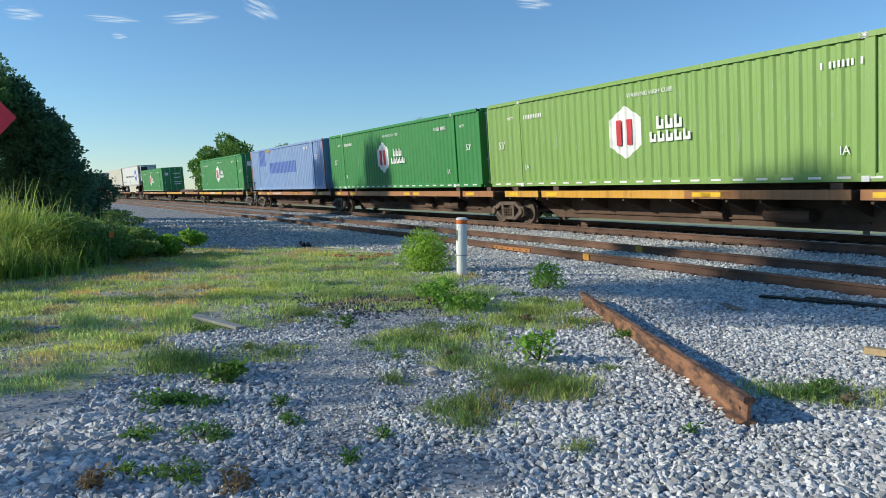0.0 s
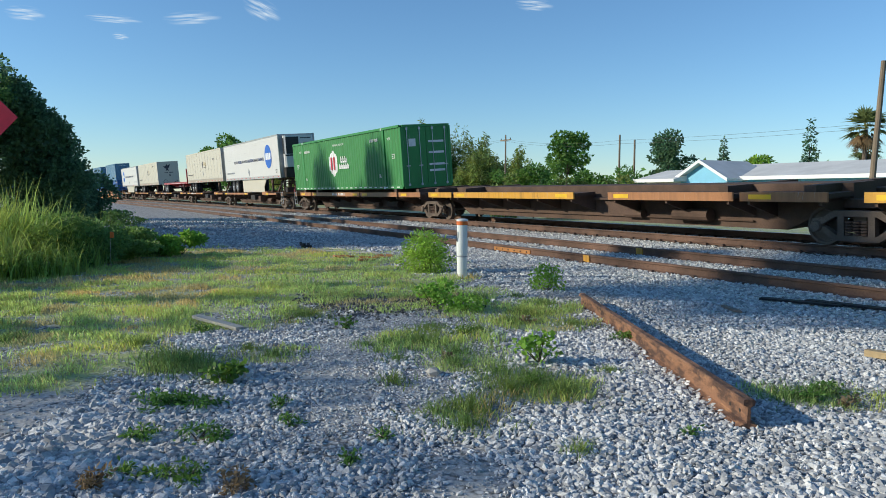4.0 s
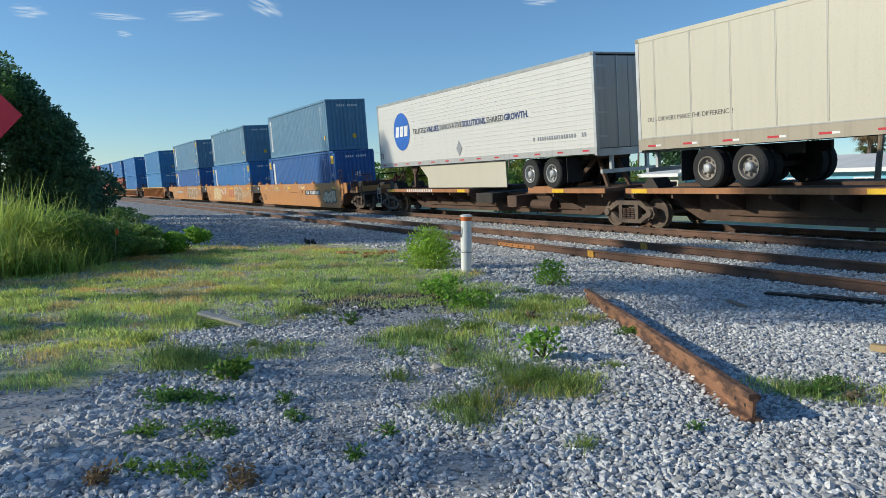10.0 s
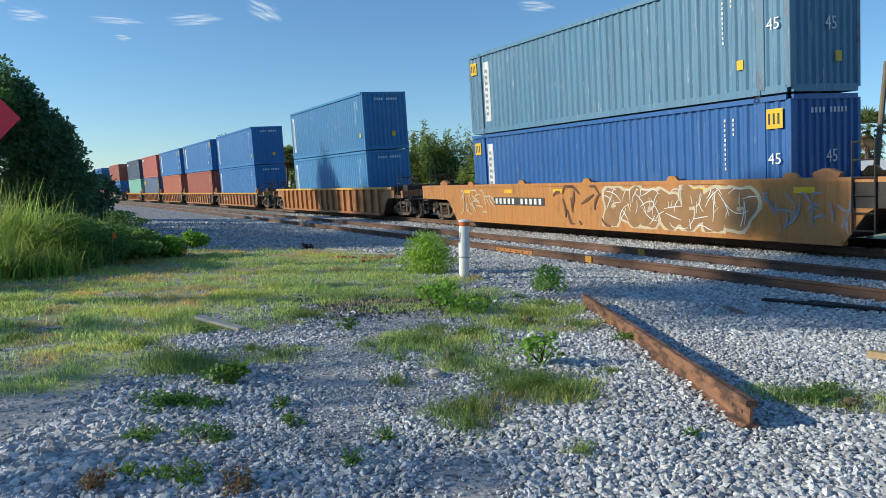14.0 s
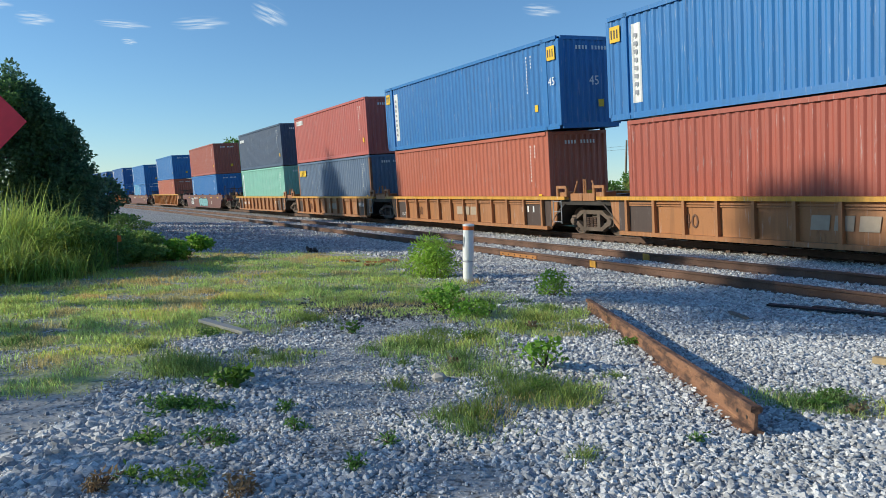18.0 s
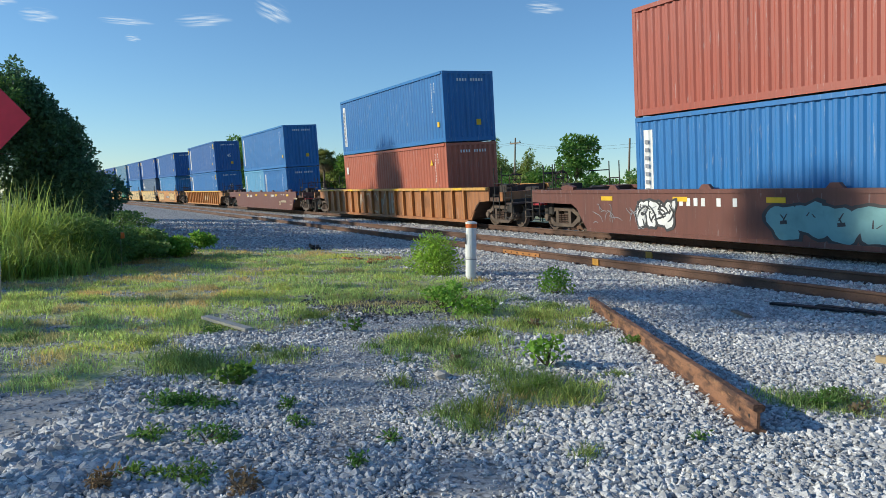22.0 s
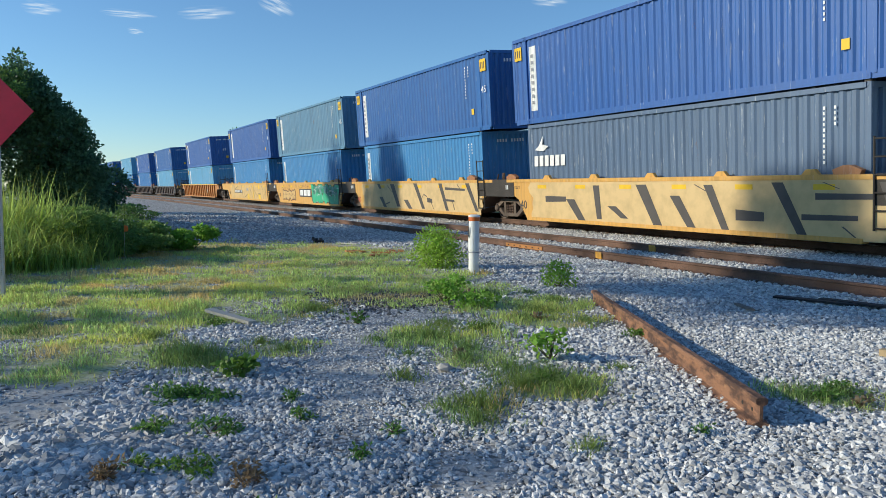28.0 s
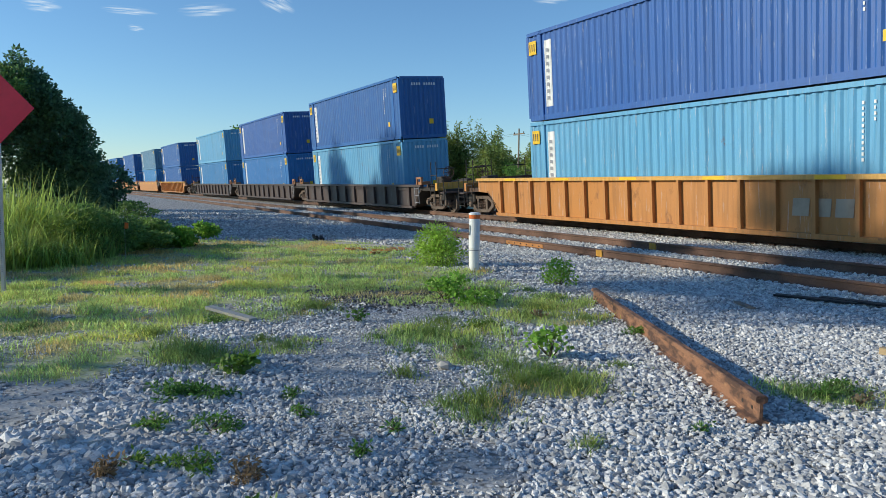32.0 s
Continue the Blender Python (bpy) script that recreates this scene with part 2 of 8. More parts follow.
M["grass_tall"] = leafy("tall_grass_blades", (0.33, 0.48, 0.13), 0.6)
M["grass_dry"] = leafy("dry_grass_blades", (0.56, 0.50, 0.24), 0.35)


def stones(name, dark, pale):
    m, nt, b = nodes_of(name)
    geo = nt.nodes.new("ShaderNodeNewGeometry")
    fine = noise_of(nt, 60, 4)
    big = noise_of(nt, 0.5, 4)
    c = mix(nt, dark, pale, geo.outputs["Random Per Island"])
    c = mix(nt, c, shade(dark, 0.8), ramp(nt, fine, 0.5, 0.8))
    c = mix(nt, c, (0.30, 0.26, 0.21), ramp(nt, big, 0.58, 0.85))
    nt.links.new(c, b.inputs["Base Color"])
    b.inputs["Roughness"].default_value = 0.9
    return m


M["stone"] = stones("crushed_granite", (0.27, 0.275, 0.285), (0.80, 0.79, 0.77))
M["asphalt"] = stones("broken_asphalt", (0.035, 0.035, 0.038), (0.26, 0.255, 0.25))
M["ballast"] = stones("track_ballast", (0.30, 0.30, 0.30), (0.82, 0.80, 0.76))


def ground_material():
    """Gravel, soil and turf by the cover that the ground carries at each place."""
    m, nt, b = nodes_of("ground_cover")
    at = nt.nodes.new("ShaderNodeAttribute")
    at.attribute_name = "turf"
    dt = nt.nodes.new("ShaderNodeAttribute")
    dt.attribute_name = "dust"
    tc = nt.nodes.new("ShaderNodeTexCoord")
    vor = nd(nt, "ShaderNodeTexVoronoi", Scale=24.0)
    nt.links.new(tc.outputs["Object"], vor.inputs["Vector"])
    big = noise_of(nt, 0.5, 5)
    fine = noise_of(nt, 35, 5)
    sep = nt.nodes.new("ShaderNodeSeparateColor")
    nt.links.new(vor.outputs["Color"], sep.inputs[0])
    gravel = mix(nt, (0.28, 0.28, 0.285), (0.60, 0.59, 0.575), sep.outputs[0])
    # each stone cell darkens to its edge: gap shade put into the colour
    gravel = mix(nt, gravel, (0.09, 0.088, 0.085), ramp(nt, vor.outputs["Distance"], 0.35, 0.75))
    dust = mix(nt, (0.58, 0.55, 0.51), (0.36, 0.345, 0.32), ramp(nt, fine, 0.3, 0.7))
    dust = mix(nt, dust, gravel, ramp(nt, noise_of(nt, 9, 4), 0.48, 0.62))
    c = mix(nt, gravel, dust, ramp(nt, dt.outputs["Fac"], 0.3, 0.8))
    turf = mix(nt, (0.36, 0.44, 0.15), (0.52, 0.50, 0.25), ramp(nt, big, 0.35, 0.7))
    turf = mix(nt, turf, (0.18, 0.21, 0.07), ramp(nt, fine, 0.45, 0.75))
    worn = nt.nodes.new("ShaderNodeMath")
    worn.operation, worn.use_clamp = "MULTIPLY", True
    nt.links.new(ramp(nt, at.outputs["Fac"], 0.35, 0.75), worn.inputs[0])
    nt.links.new(ramp(nt, noise_of(nt, 2.6, 7, rough=0.65), 0.36, 0.56), worn.inputs[1])
    c = mix(nt, c, turf, worn.outputs[0])
    nt.links.new(c, b.inputs["Base Color"])
    b.inputs["Roughness"].default_value = 0.95
    bump_on(nt, b, fine, 0.5, 0.02)
    return m


M["ground"] = ground_material()


# ---- mesh building ----
class Shape:
    """Collects solid pieces and becomes one mesh."""

    def __init__(self):
        self.v, self.f = [], []

    def add(self, verts, faces):
        n = len(self.v)
        self.v.extend(verts)
        self.f.extend([tuple(i + n for i in f) for f in faces])
        return self

    def box(self, x0, x1, y0, y1, z0, z1, bev=0.0):
        if bev <= 0:
            self.add([(x0, y0, z0), (x1, y0, z0), (x1, y1, z0), (x0, y1, z0), (x0, y0, z1), (x1, y0, z1), (x1, y1, z1), (x0, y1, z1)],
                     [(3, 2, 1, 0), (4, 5, 6, 7), (0, 1, 5, 4), (1, 2, 6, 5), (2, 3, 7, 6), (3, 0, 4, 7)])
        else:
            b = bev
            ring = [(x0 + b, y0), (x1 - b, y0), (x1, y0 + b), (x1, y1 - b), (x1 - b, y1), (x0 + b, y1), (x0, y1 - b), (x0, y0 + b)]
            self.prism([(p[0], p[1]) for p in ring], z0, z1, "z")
        return self

    def prism(self, outline, a, b, axis="y"):
        """A plane outline pushed along an axis from a to b."""
        n = len(outline)
        put = {"x": lambda p, q, h: (h, p, q), "y": lambda p, q, h: (p, h, q), "z": lambda p, q, h: (p, q, h)}[axis]
        vs = [put(p, q, a) for p, q in outline] + [put(p, q, b) for p, q in outline]
        fs = [tuple(range(n)), tuple(range(2 * n - 1, n - 1, -1))]
        fs += [(i, i + n, (i + 1) % n + n, (i + 1) % n) for i in range(n)]
        return self.add(vs, fs)

    def rod(self, p, q, r, n=8, r2=None):
        """A round bar from p to q, tapering to r2."""
        p, q = Vector(p), Vector(q)
        d = (q - p).normalized()
        u = d.orthogonal().normalized()
        w = d.cross(u)
        r2 = r if r2 is None else r2
        vs = []
        for c, rr in ((p, r), (q, r2)):
            vs += [tuple(c + u * (rr * math.cos(2 * math.pi * i / n)) + w * (rr * math.sin(2 * math.pi * i / n))) for i in range(n)]
        fs = [(i, (i + 1) % n, (i + 1) % n + n, i + n) for i in range(n)] + [tuple(range(n - 1, -1, -1)), tuple(range(n, 2 * n))]
        return self.add(vs, fs)

    def bar(self, p, q, w, h):
        """A square bar from p to q."""
        p, q = Vector(p), Vector(q)
        d = (q - p).normalized()
        u = d.cross(Vector((0, 0, 1)))
        u = u.normalized() if u.length > 1e-4 else Vector((0, 1, 0))
        k = u.cross(d)
        vs = []
        for c in (p, q):
            vs += [tuple(c + u * (sx * w / 2) + k * (sz * h / 2)) for sx, sz in ((-1, -1), (1, -1), (1, 1), (-1, 1))]
        return self.add(vs, [(0, 1, 2, 3), (7, 6, 5, 4), (0, 4, 5, 1), (1, 5, 6, 2), (2, 6, 7, 3), (3, 7, 4, 0)])

    def lathe(self, prof, centre, axis="y", n=20):
        """A turned body: (radius, offset) pairs round an axis through centre."""
        vs, fs = [], []
        for r, h in prof:
            for i in range(n):
                a = 2 * math.pi * i / n
                c, s = r * math.cos(a), r * math.sin(a)
                o = {"y": (c, h, s), "x": (h, c, s), "z": (c, s, h)}[axis]
                vs.append(tuple(centre[k] + o[k] for k in range(3)))
        m = len(prof)
        for j in range(m - 1):
            for i in range(n):
                fs.append((j * n + i, j * n + (i + 1) % n, (j + 1) * n + (i + 1) % n, (j + 1) * n + i))
        fs.append(tuple(range(n - 1, -1, -1)))
        fs.append(tuple(range((m - 1) * n, m * n)))
        return self.add(vs, fs)

    def mesh(self, name):
        me = bpy.data.meshes.new(name)
        me.from_pydata(self.v, [], self.f)
        bm = bmesh.new()
        bm.from_mesh(me)
        bmesh.ops.recalc_face_normals(bm, faces=bm.faces)
        bm.to_mesh(me)
        bm.free()
        return me


def S():
    return Shape()


TINY = {"id_mark", "reflector_tape", "reflector_strip", "spring_nest", "stem", "grille_slats", "emblem_bar", "name_block", "slogan_text", "warning_text", "plate_mark", "name_mark", "spray_paint", "spray_outline", "spray_cut", "spray_block", "mark_bar", "bolt_studs", "air_hose", "rim_hole", "painted_text", "dead_leaves", "unit_mark"}


def part(name, shape, material, parent=None, label="", at=None):
    """Links a shape (or a ready mesh) as one object under its thing."""
    me = shape.mesh(name) if isinstance(shape, Shape) else shape
    if not me.materials:
        me.materials.append(material)
    ob = new(name, me)
    if me.materials[0] is not material:
        ob.material_slots[0].link = "OBJECT"
        ob.material_slots[0].material = material
    ob.parent = parent
    if at is not None:
        ob.matrix_basis = at
    if label:
        ob["label"] = label
    if name in TINY:
        ob["kind"] = "stuff"
    return ob


def thing(name, label, category, group="", kind=""):
    return tagged(new(name), label, category, group, kind)


CACHE = {}


def once(key, make):
    if key not in CACHE:
        sh = make()
        CACHE[key] = sh.mesh(key[0] if isinstance(key, tuple) else key)
    return CACHE[key]


def lettering(name, words, size, material, parent, at, label="", bold=0.0):
    """Words in the built-in font as a thin mesh; at: the pose of their left lower corner, x along the line."""
    key = ("text", words, round(size, 3), bold)
    if key not in CACHE:
        cu = bpy.data.curves.new("words", "FONT")
        cu.body, cu.size, cu.extrude, cu.resolution_u = words, size, 0.002, 2
        cu.offset = bold
        tmp = bpy.data.objects.new("words", cu)
        me = bpy.data.meshes.new_from_object(tmp)
        bpy.data.objects.remove(tmp)
        me.materials.clear()
        CACHE[key] = me
    return part(name, CACHE[key], material, parent, label, at)


def slogan(pieces, x, z, y, width, size, parent):
    """Words of two weights in one line, spread over a given width; pieces: text, material, weight."""
    obs = []
    for words, key, bold in pieces:
        ob = lettering("slogan_text", words, size, M[key], parent, on_side(0, z, y), "", bold)
        obs.append((ob, max(v.co.x for v in ob.data.vertices)))
    gap = (width - sum(w for _, w in obs)) / (len(obs) - 1)
    for ob, w in obs:
        ob.matrix_basis = on_side(x, z, y)
        x += w + gap


# poses of writing on a car's near side (facing -y) and on its front end (facing +x)
def on_side(x, z, y=-1.22):
    return Matrix.Translation((x, y, z)) @ Matrix.Rotation(radians(90), 4, "X")


def on_end(x, y, z):
    return Matrix.Translation((x, y, z)) @ Matrix.Rotation(radians(90), 4, "Z") @ Matrix.Rotation(radians(90), 4, "X")


# ---- the line: two tracks on a long canted bend ----
BEND, CANT = 0.000453, 0.0778
SPEED, GAIN = 17.259, 0.00838
LINE_Y, RAIL_Z = 15.607, 0.5


def on_line(s, side=0.0, up=0.0, rail_z=RAIL_Z, track=0.0):
    """The pose on a line, s metres along it: x ahead, y away from the camera, z up from the rail's top. track: how far that line lies from the main one."""
    a = BEND * s
    m = Matrix.Translation((math.sin(a) / BEND, LINE_Y - (1 - math.cos(a)) / BEND, rail_z)) @ Matrix.Rotation(-a, 4, "Z")
    return m @ Matrix.Translation((0, track, 0)) @ Matrix.Rotation(CANT, 4, "X") @ Matrix.Translation((0, side, up))


def run(t):
    """How far the train has gone since 13 s: it gathers speed slowly."""
    return SPEED * (t - 13.0) + GAIN * (t - 13.0) ** 2


MOVING = []


def on_train(ob, s13, up=0.0):
    """Puts a thing on the train, s13: its place along the line at 13 s."""
    MOVING.append((ob, s13, up))
    ob.matrix_basis = on_line(s13 + run(0.0), 0, up)
    return ob


WHEELS = []


# ---- containers ----
def corrugated(x0, x1, z0, z1, y, depth, pitch, out, axis="side"):
    """A pressed panel with slanted corrugations. out: -1 or +1, the way it faces."""
    n = max(1, round((x1 - x0) / pitch))
    step = (x1 - x0) / n
    pts = []
    for i in range(n):
        a = x0 + i * step
        pts += [(a, 0), (a + 0.30 * step, 0), (a + 0.50 * step, 1), (a + 0.80 * step, 1)]
    pts.append((x1, 0))
    sh = S()
    vs, fs = [], []
    for x, k in pts:
        yy = y - out * depth * k
        for z in (z0, z1):
            vs.append((x, yy, z) if axis == "side" else (yy, x, z))
    for i in range(len(pts) - 1):
        fs.append((2 * i, 2 * i + 2, 2 * i + 3, 2 * i + 1))
    m = len(vs)
    back = y - out * (depth + 0.006)
    for x in (x0, x1):
        for z in (z0, z1):
            vs.append((x, back, z) if axis == "side" else (back, x, z))
    fs.append((m, m + 1, m + 3, m + 2))
    sh.add(vs, fs)
    return sh


def skin(c, name, x0, x1, low, high, mat, L, W, corr, label="", lift=0.004):
    """Paint on a container's near side that follows its corrugations. low and high give its edges at each x."""
    n = max(1, round((2 * L - 0.28) / corr))
    step = (2 * L - 0.28) / n
    cuts = [x0, x1]
    for i in range(n):
        a = -L + 0.14 + i * step
        cuts += [q for q in (a, a + 0.30 * step, a + 0.50 * step, a + 0.80 * step) if x0 < q < x1]
    cuts = sorted(cuts)

    def depth(x):
        u = ((x + L - 0.14) / step) % 1.0
        return 0.0 if u < 0.30 else (u - 0.30) / 0.20 if u < 0.50 else 1.0 if u < 0.80 else (1.0 - u) / 0.20

    vs, fs = [], []
    for i, x in enumerate(cuts):
        y = -(W - 0.012) + 0.036 * depth(x) - lift
        vs += [(x, y, low(x)), (x, y, high(x))]
        if i:
            fs.append((2 * i - 2, 2 * i, 2 * i + 1, 2 * i - 1))
    return part(name, S().add(vs, fs), M[mat], c, label)


def container(s13, up, length, height, paint_key, label, width=2.438, posts=False, doors_ahead=False, group="containers on the train", frame_key=None, name="shipping_container", corr=0.278, post_key=None):
    """A steel box; x ahead. Its lower face is at up above the rail, its middle at s13."""
    c = thing(name, label, "container", group)
    L, W, H = length / 2, width / 2, height
    mat, fr = M[paint_key], M[frame_key or paint_key]
    po = M[post_key] if post_key else fr
    key = (round(length, 2), round(height, 2), width, posts)
    p40 = 6.096
    for side, nm in ((-1, "side_wall"), (1, "side_wall")):
        me = once(("side_wall", side, corr, key), lambda: corrugated(-L + 0.14, L - 0.14, 0.16, H - 0.10, side * (W - 0.012), 0.036, corr, side))
        part(nm, me, mat, c)
        part("top_rail", once(("top_rail", side, key), lambda: S().box(-L + 0.1, L - 0.1, side * W - 0.03, side * W + 0.03 if side < 0 else side * W, H - 0.11, H)), fr, c)
        part("bottom_rail", once(("bottom_rail", side, key), lambda: S().box(-L + 0.1, L - 0.1, min(side * W, side * (W - 0.05)), max(side * W, side * (W - 0.05)), 0.0, 0.17)), fr, c)
    part("roof", once(("roof", key), lambda: roof_shape(L, W, H)), mat, c)
    part("floor", once(("floor", key), lambda: S().box(-L + 0.1, L - 0.1, -W + 0.06, W - 0.06, 0.05, 0.14)), fr, c)
    for end in (1, -1):
        if (end > 0) == doors_ahead:
            for k in (-1, 1):
                door = part("door", once(("door", end, k, key), lambda: S().box(min(end * (L - 0.06), end * (L - 0.015)), max(end * (L - 0.06), end * (L - 0.015)), min(k * 0.01, k * (W - 0.12)), max(k * 0.01, k * (W - 0.12)), 0.16, H - 0.13)), mat, c)
                for j in (0.28, 0.82):
                    part("locking_bar", once(("locking_bar", end, k, j, key), lambda: bar_shape(end * (L + 0.012), k * j * (W - 0.1), H)), M["galv"], door)
        else:
            part("end_wall", once(("end_wall", end, key), lambda: corrugated(-W + 0.12, W - 0.12, 0.16, H - 0.10, end * (L - 0.012), 0.045, 0.25, end, "end")), mat, c)
        part("end_sill", once(("end_sill", end, key), lambda: S().box(min(end * (L - 0.07), end * (L - 0.002)), max(end * (L - 0.07), end * (L - 0.002)), -W + 0.1, W - 0.1, 0, 0.165)), fr, c)
        part("end_header", once(("end_header", end, key), lambda: S().box(min(end * (L - 0.07), end * (L - 0.002)), max(end * (L - 0.07), end * (L - 0.002)), -W + 0.1, W - 0.1, H - 0.12, H - 0.004)), fr, c)
        for k in (-1, 1):
            part("corner_post", once(("corner_post", end, k, key), lambda: S().box(min(end * L, end * (L - 0.15)), max(end * L, end * (L - 0.15)), min(k * W, k * (W - 0.13)), max(k * W, k * (W - 0.13)), 0.1, H - 0.1, 0.012)), po, c)
            if not posts:
                for z in (0, 1):
                    casting(c, end * (L - 0.089), k * (W - 0.081), z * H, z, k, fr)
            else:
                part("lift_post", once(("lift_post", end, k, key), lambda: S().box(end * p40 - 0.11, end * p40 + 0.11, min(k * (W + 0.012), k * (W - 0.06)), max(k * (W + 0.012), k * (W - 0.06)), 0.1, H - 0.1, 0.01)), po, c)
                for z in (0, 1):
                    casting(c, end * (p40 - 0.089), k * (W - 0.055), z * H, z, k, M["white"] if width > 2.5 else fr)
    on_train(c, s13, up)
    return c


def casting(c, x, y, z, top, k, mat):
    z0 = z - 0.118 if top else z
    me = once(("corner_casting", k), lambda: casting_shape(k))
    part("corner_casting", me, mat, c, at=Matrix.Translation((x, y, z0)))


def casting_shape(k):
    sh = S().box(-0.089, 0.089, -0.085, 0.085, 0.0, 0.118, 0.012)
    sh.prism([(0.04 * math.cos(a * math.pi / 4), 0.06 + 0.028 * math.sin(a * math.pi / 4)) for a in range(8)], k * 0.086, k * 0.09, "y")
    return sh


def bar_shape(x, y, H):
    sh = S().rod((x, y, 0.1), (x, y, H - 0.1), 0.017, 6)
    sh.box(x - 0.02, x + 0.02, y - 0.09, y + 0.09, 1.0, 1.05).box(x - 0.02, x + 0.02, y - 0.05, y + 0.05, 0.12, 0.22).box(x - 0.02, x + 0.02, y - 0.05, y + 0.05, H - 0.24, H - 0.14)
    return sh


def roof_shape(L, W, H):
    n = max(4, round(2 * L / 0.42))
    st = (2 * L - 0.2) / n
    vs, fs = [], []
    for i in range(n * 2 + 1):
        x = -L + 0.1 + i * st / 2
        z = H - 0.03 + (0.022 if i % 2 else 0.0)
        vs += [(x, -W + 0.05, z), (x, W - 0.05, z)]
    fs = [(2 * i, 2 * i + 2, 2 * i + 3, 2 * i + 1) for i in range(2 * n)]
    return S().add(vs, fs)


def plate(c, name, x0, x1, z0, z1, mat, y, label="", proud=0.006):
    """A thin marking on the near side."""
    return part(name, S().box(x0, x1, y - proud, y, z0, z1), M[mat], c, label)


def end_plate(c, name, y0, y1, z0, z1, mat, x, label="", proud=0.006):
    return part(name, S().box(x, x + proud, y0, y1, z0, z1), M[mat], c, label)


def code_bars(c, x, z, w, h, n, mat, y, upright=False):
    """Small writing that cannot be told: a row of short bars."""
    sh = S()
    rnd = random.Random(int(abs(x * 37 + z * 91 + n)))
    for i in range(n):
        if rnd.random() < 0.12:
            continue
        a = i / n
        if upright:
            zz = z - a * h
            sh.box(x, x + w * rnd.uniform(0.7, 1.0), y - 0.004, y, zz - h / n * 0.60, zz)
        else:
            xx = x + a * w
            sh.box(xx, xx + w / n * 0.52, y - 0.004, y, z, z + h)
    part("id_mark", sh, M[mat], c, "small painted identification marks")


def green_box(s0, s1, key="green53"):
    c = container((s0 + s1) / 2, 1.34, 16.154, 2.896, key, "bright green corrugated steel container on a low railway car", 2.59, True, True, corr=0.32)
    y = -1.302
    skin(c, "emblem", -0.88 - 0.644, -0.88 + 0.644, lambda x: 0.71 + abs(x + 0.88) * 0.575, lambda x: 2.19 - abs(x + 0.88) * 0.575, "white", 8.077, 1.295, 0.32, "white hexagonal emblem")
    mk = S()
    for x in (-1.09, -0.67):
        mk.box(x - 0.10, x + 0.10, y - 0.014, y - 0.009, 1.10, 1.80)
    for x in (-1.03, -0.73):
        mk.box(x - 0.02, x + 0.02, y - 0.018, y - 0.014, 1.10, 1.80)
    part("emblem_bar", mk, M["red_mark"], c, "red bars in the emblem")
    # the owner's name as plain white blocks
    nm = S()
    for z, x0, n, w, hh in ((1.45, 0.36, 3, 0.26, 0.34), (1.12, 0.10, 5, 0.24, 0.28)):
        for i in range(n):
            x = x0 + i * (w + 0.055)
            nm.box(x, x + w * 0.34, y - 0.008, y, z, z + hh)
            nm.box(x + w * 0.34, x + w, y - 0.008, y, z, z + 0.09)
            nm.box(x + w * 0.66, x + w, y - 0.008, y, z + 0.09, z + hh * 0.72)
    part("name_block", nm, M["white"], c, "white lettering blocks")
    lettering("warning_text", "WARNING HIGH CUBE", 0.165, M["white"], c, on_side(-0.74, 2.38, y))
    lettering("length_text", "53'", 0.36, M["white"], c, on_side(-7.40, 1.31, y))
    lettering("length_text", "53'", 0.33, M["white"], c, on_side(7.02, 1.40, y))
    lettering("mark_text", "WTP", 0.17, M["white"], c, on_side(6.60, 2.28, y))
    lettering("mark_text", "WTP", 0.18, M["white"], c, on_side(-6.75, 2.25, y))
    lettering("mark_text", "IA", 0.26, M["white"], c, on_side(5.45, 0.55, y))
    lettering("mark_text", "IA", 0.26, M["white"], c, on_side(-5.80, 0.55, y))
    code_bars(c, 5.05 if key == "green_pale" else 4.5, 2.30, 1.05, 0.14, 11, "white", y)
    code_bars(c, -5.76, 2.22, 1.05, 0.14, 11, "white", y)
    st = S()
    for i in range(24):
        x = -7.7 + i * 0.655
        st.box(x, x + 0.30, y - 0.004, y, 0.06, 0.11)
    part("reflector_strip", st, M["white"], c, "row of white reflector strips")
    x = 8.077
    end_plate(c, "end_marks", -0.9, -0.55, 1.9, 2.25, "white", x)
    sh = S()
    for z in (2.05, 1.55, 1.0, 0.72):
        sh.box(x, x + 0.006, 0.1, 0.9, z, z + 0.10)
    part("id_mark", sh, M["white"], c, "small painted identification marks")
    return c


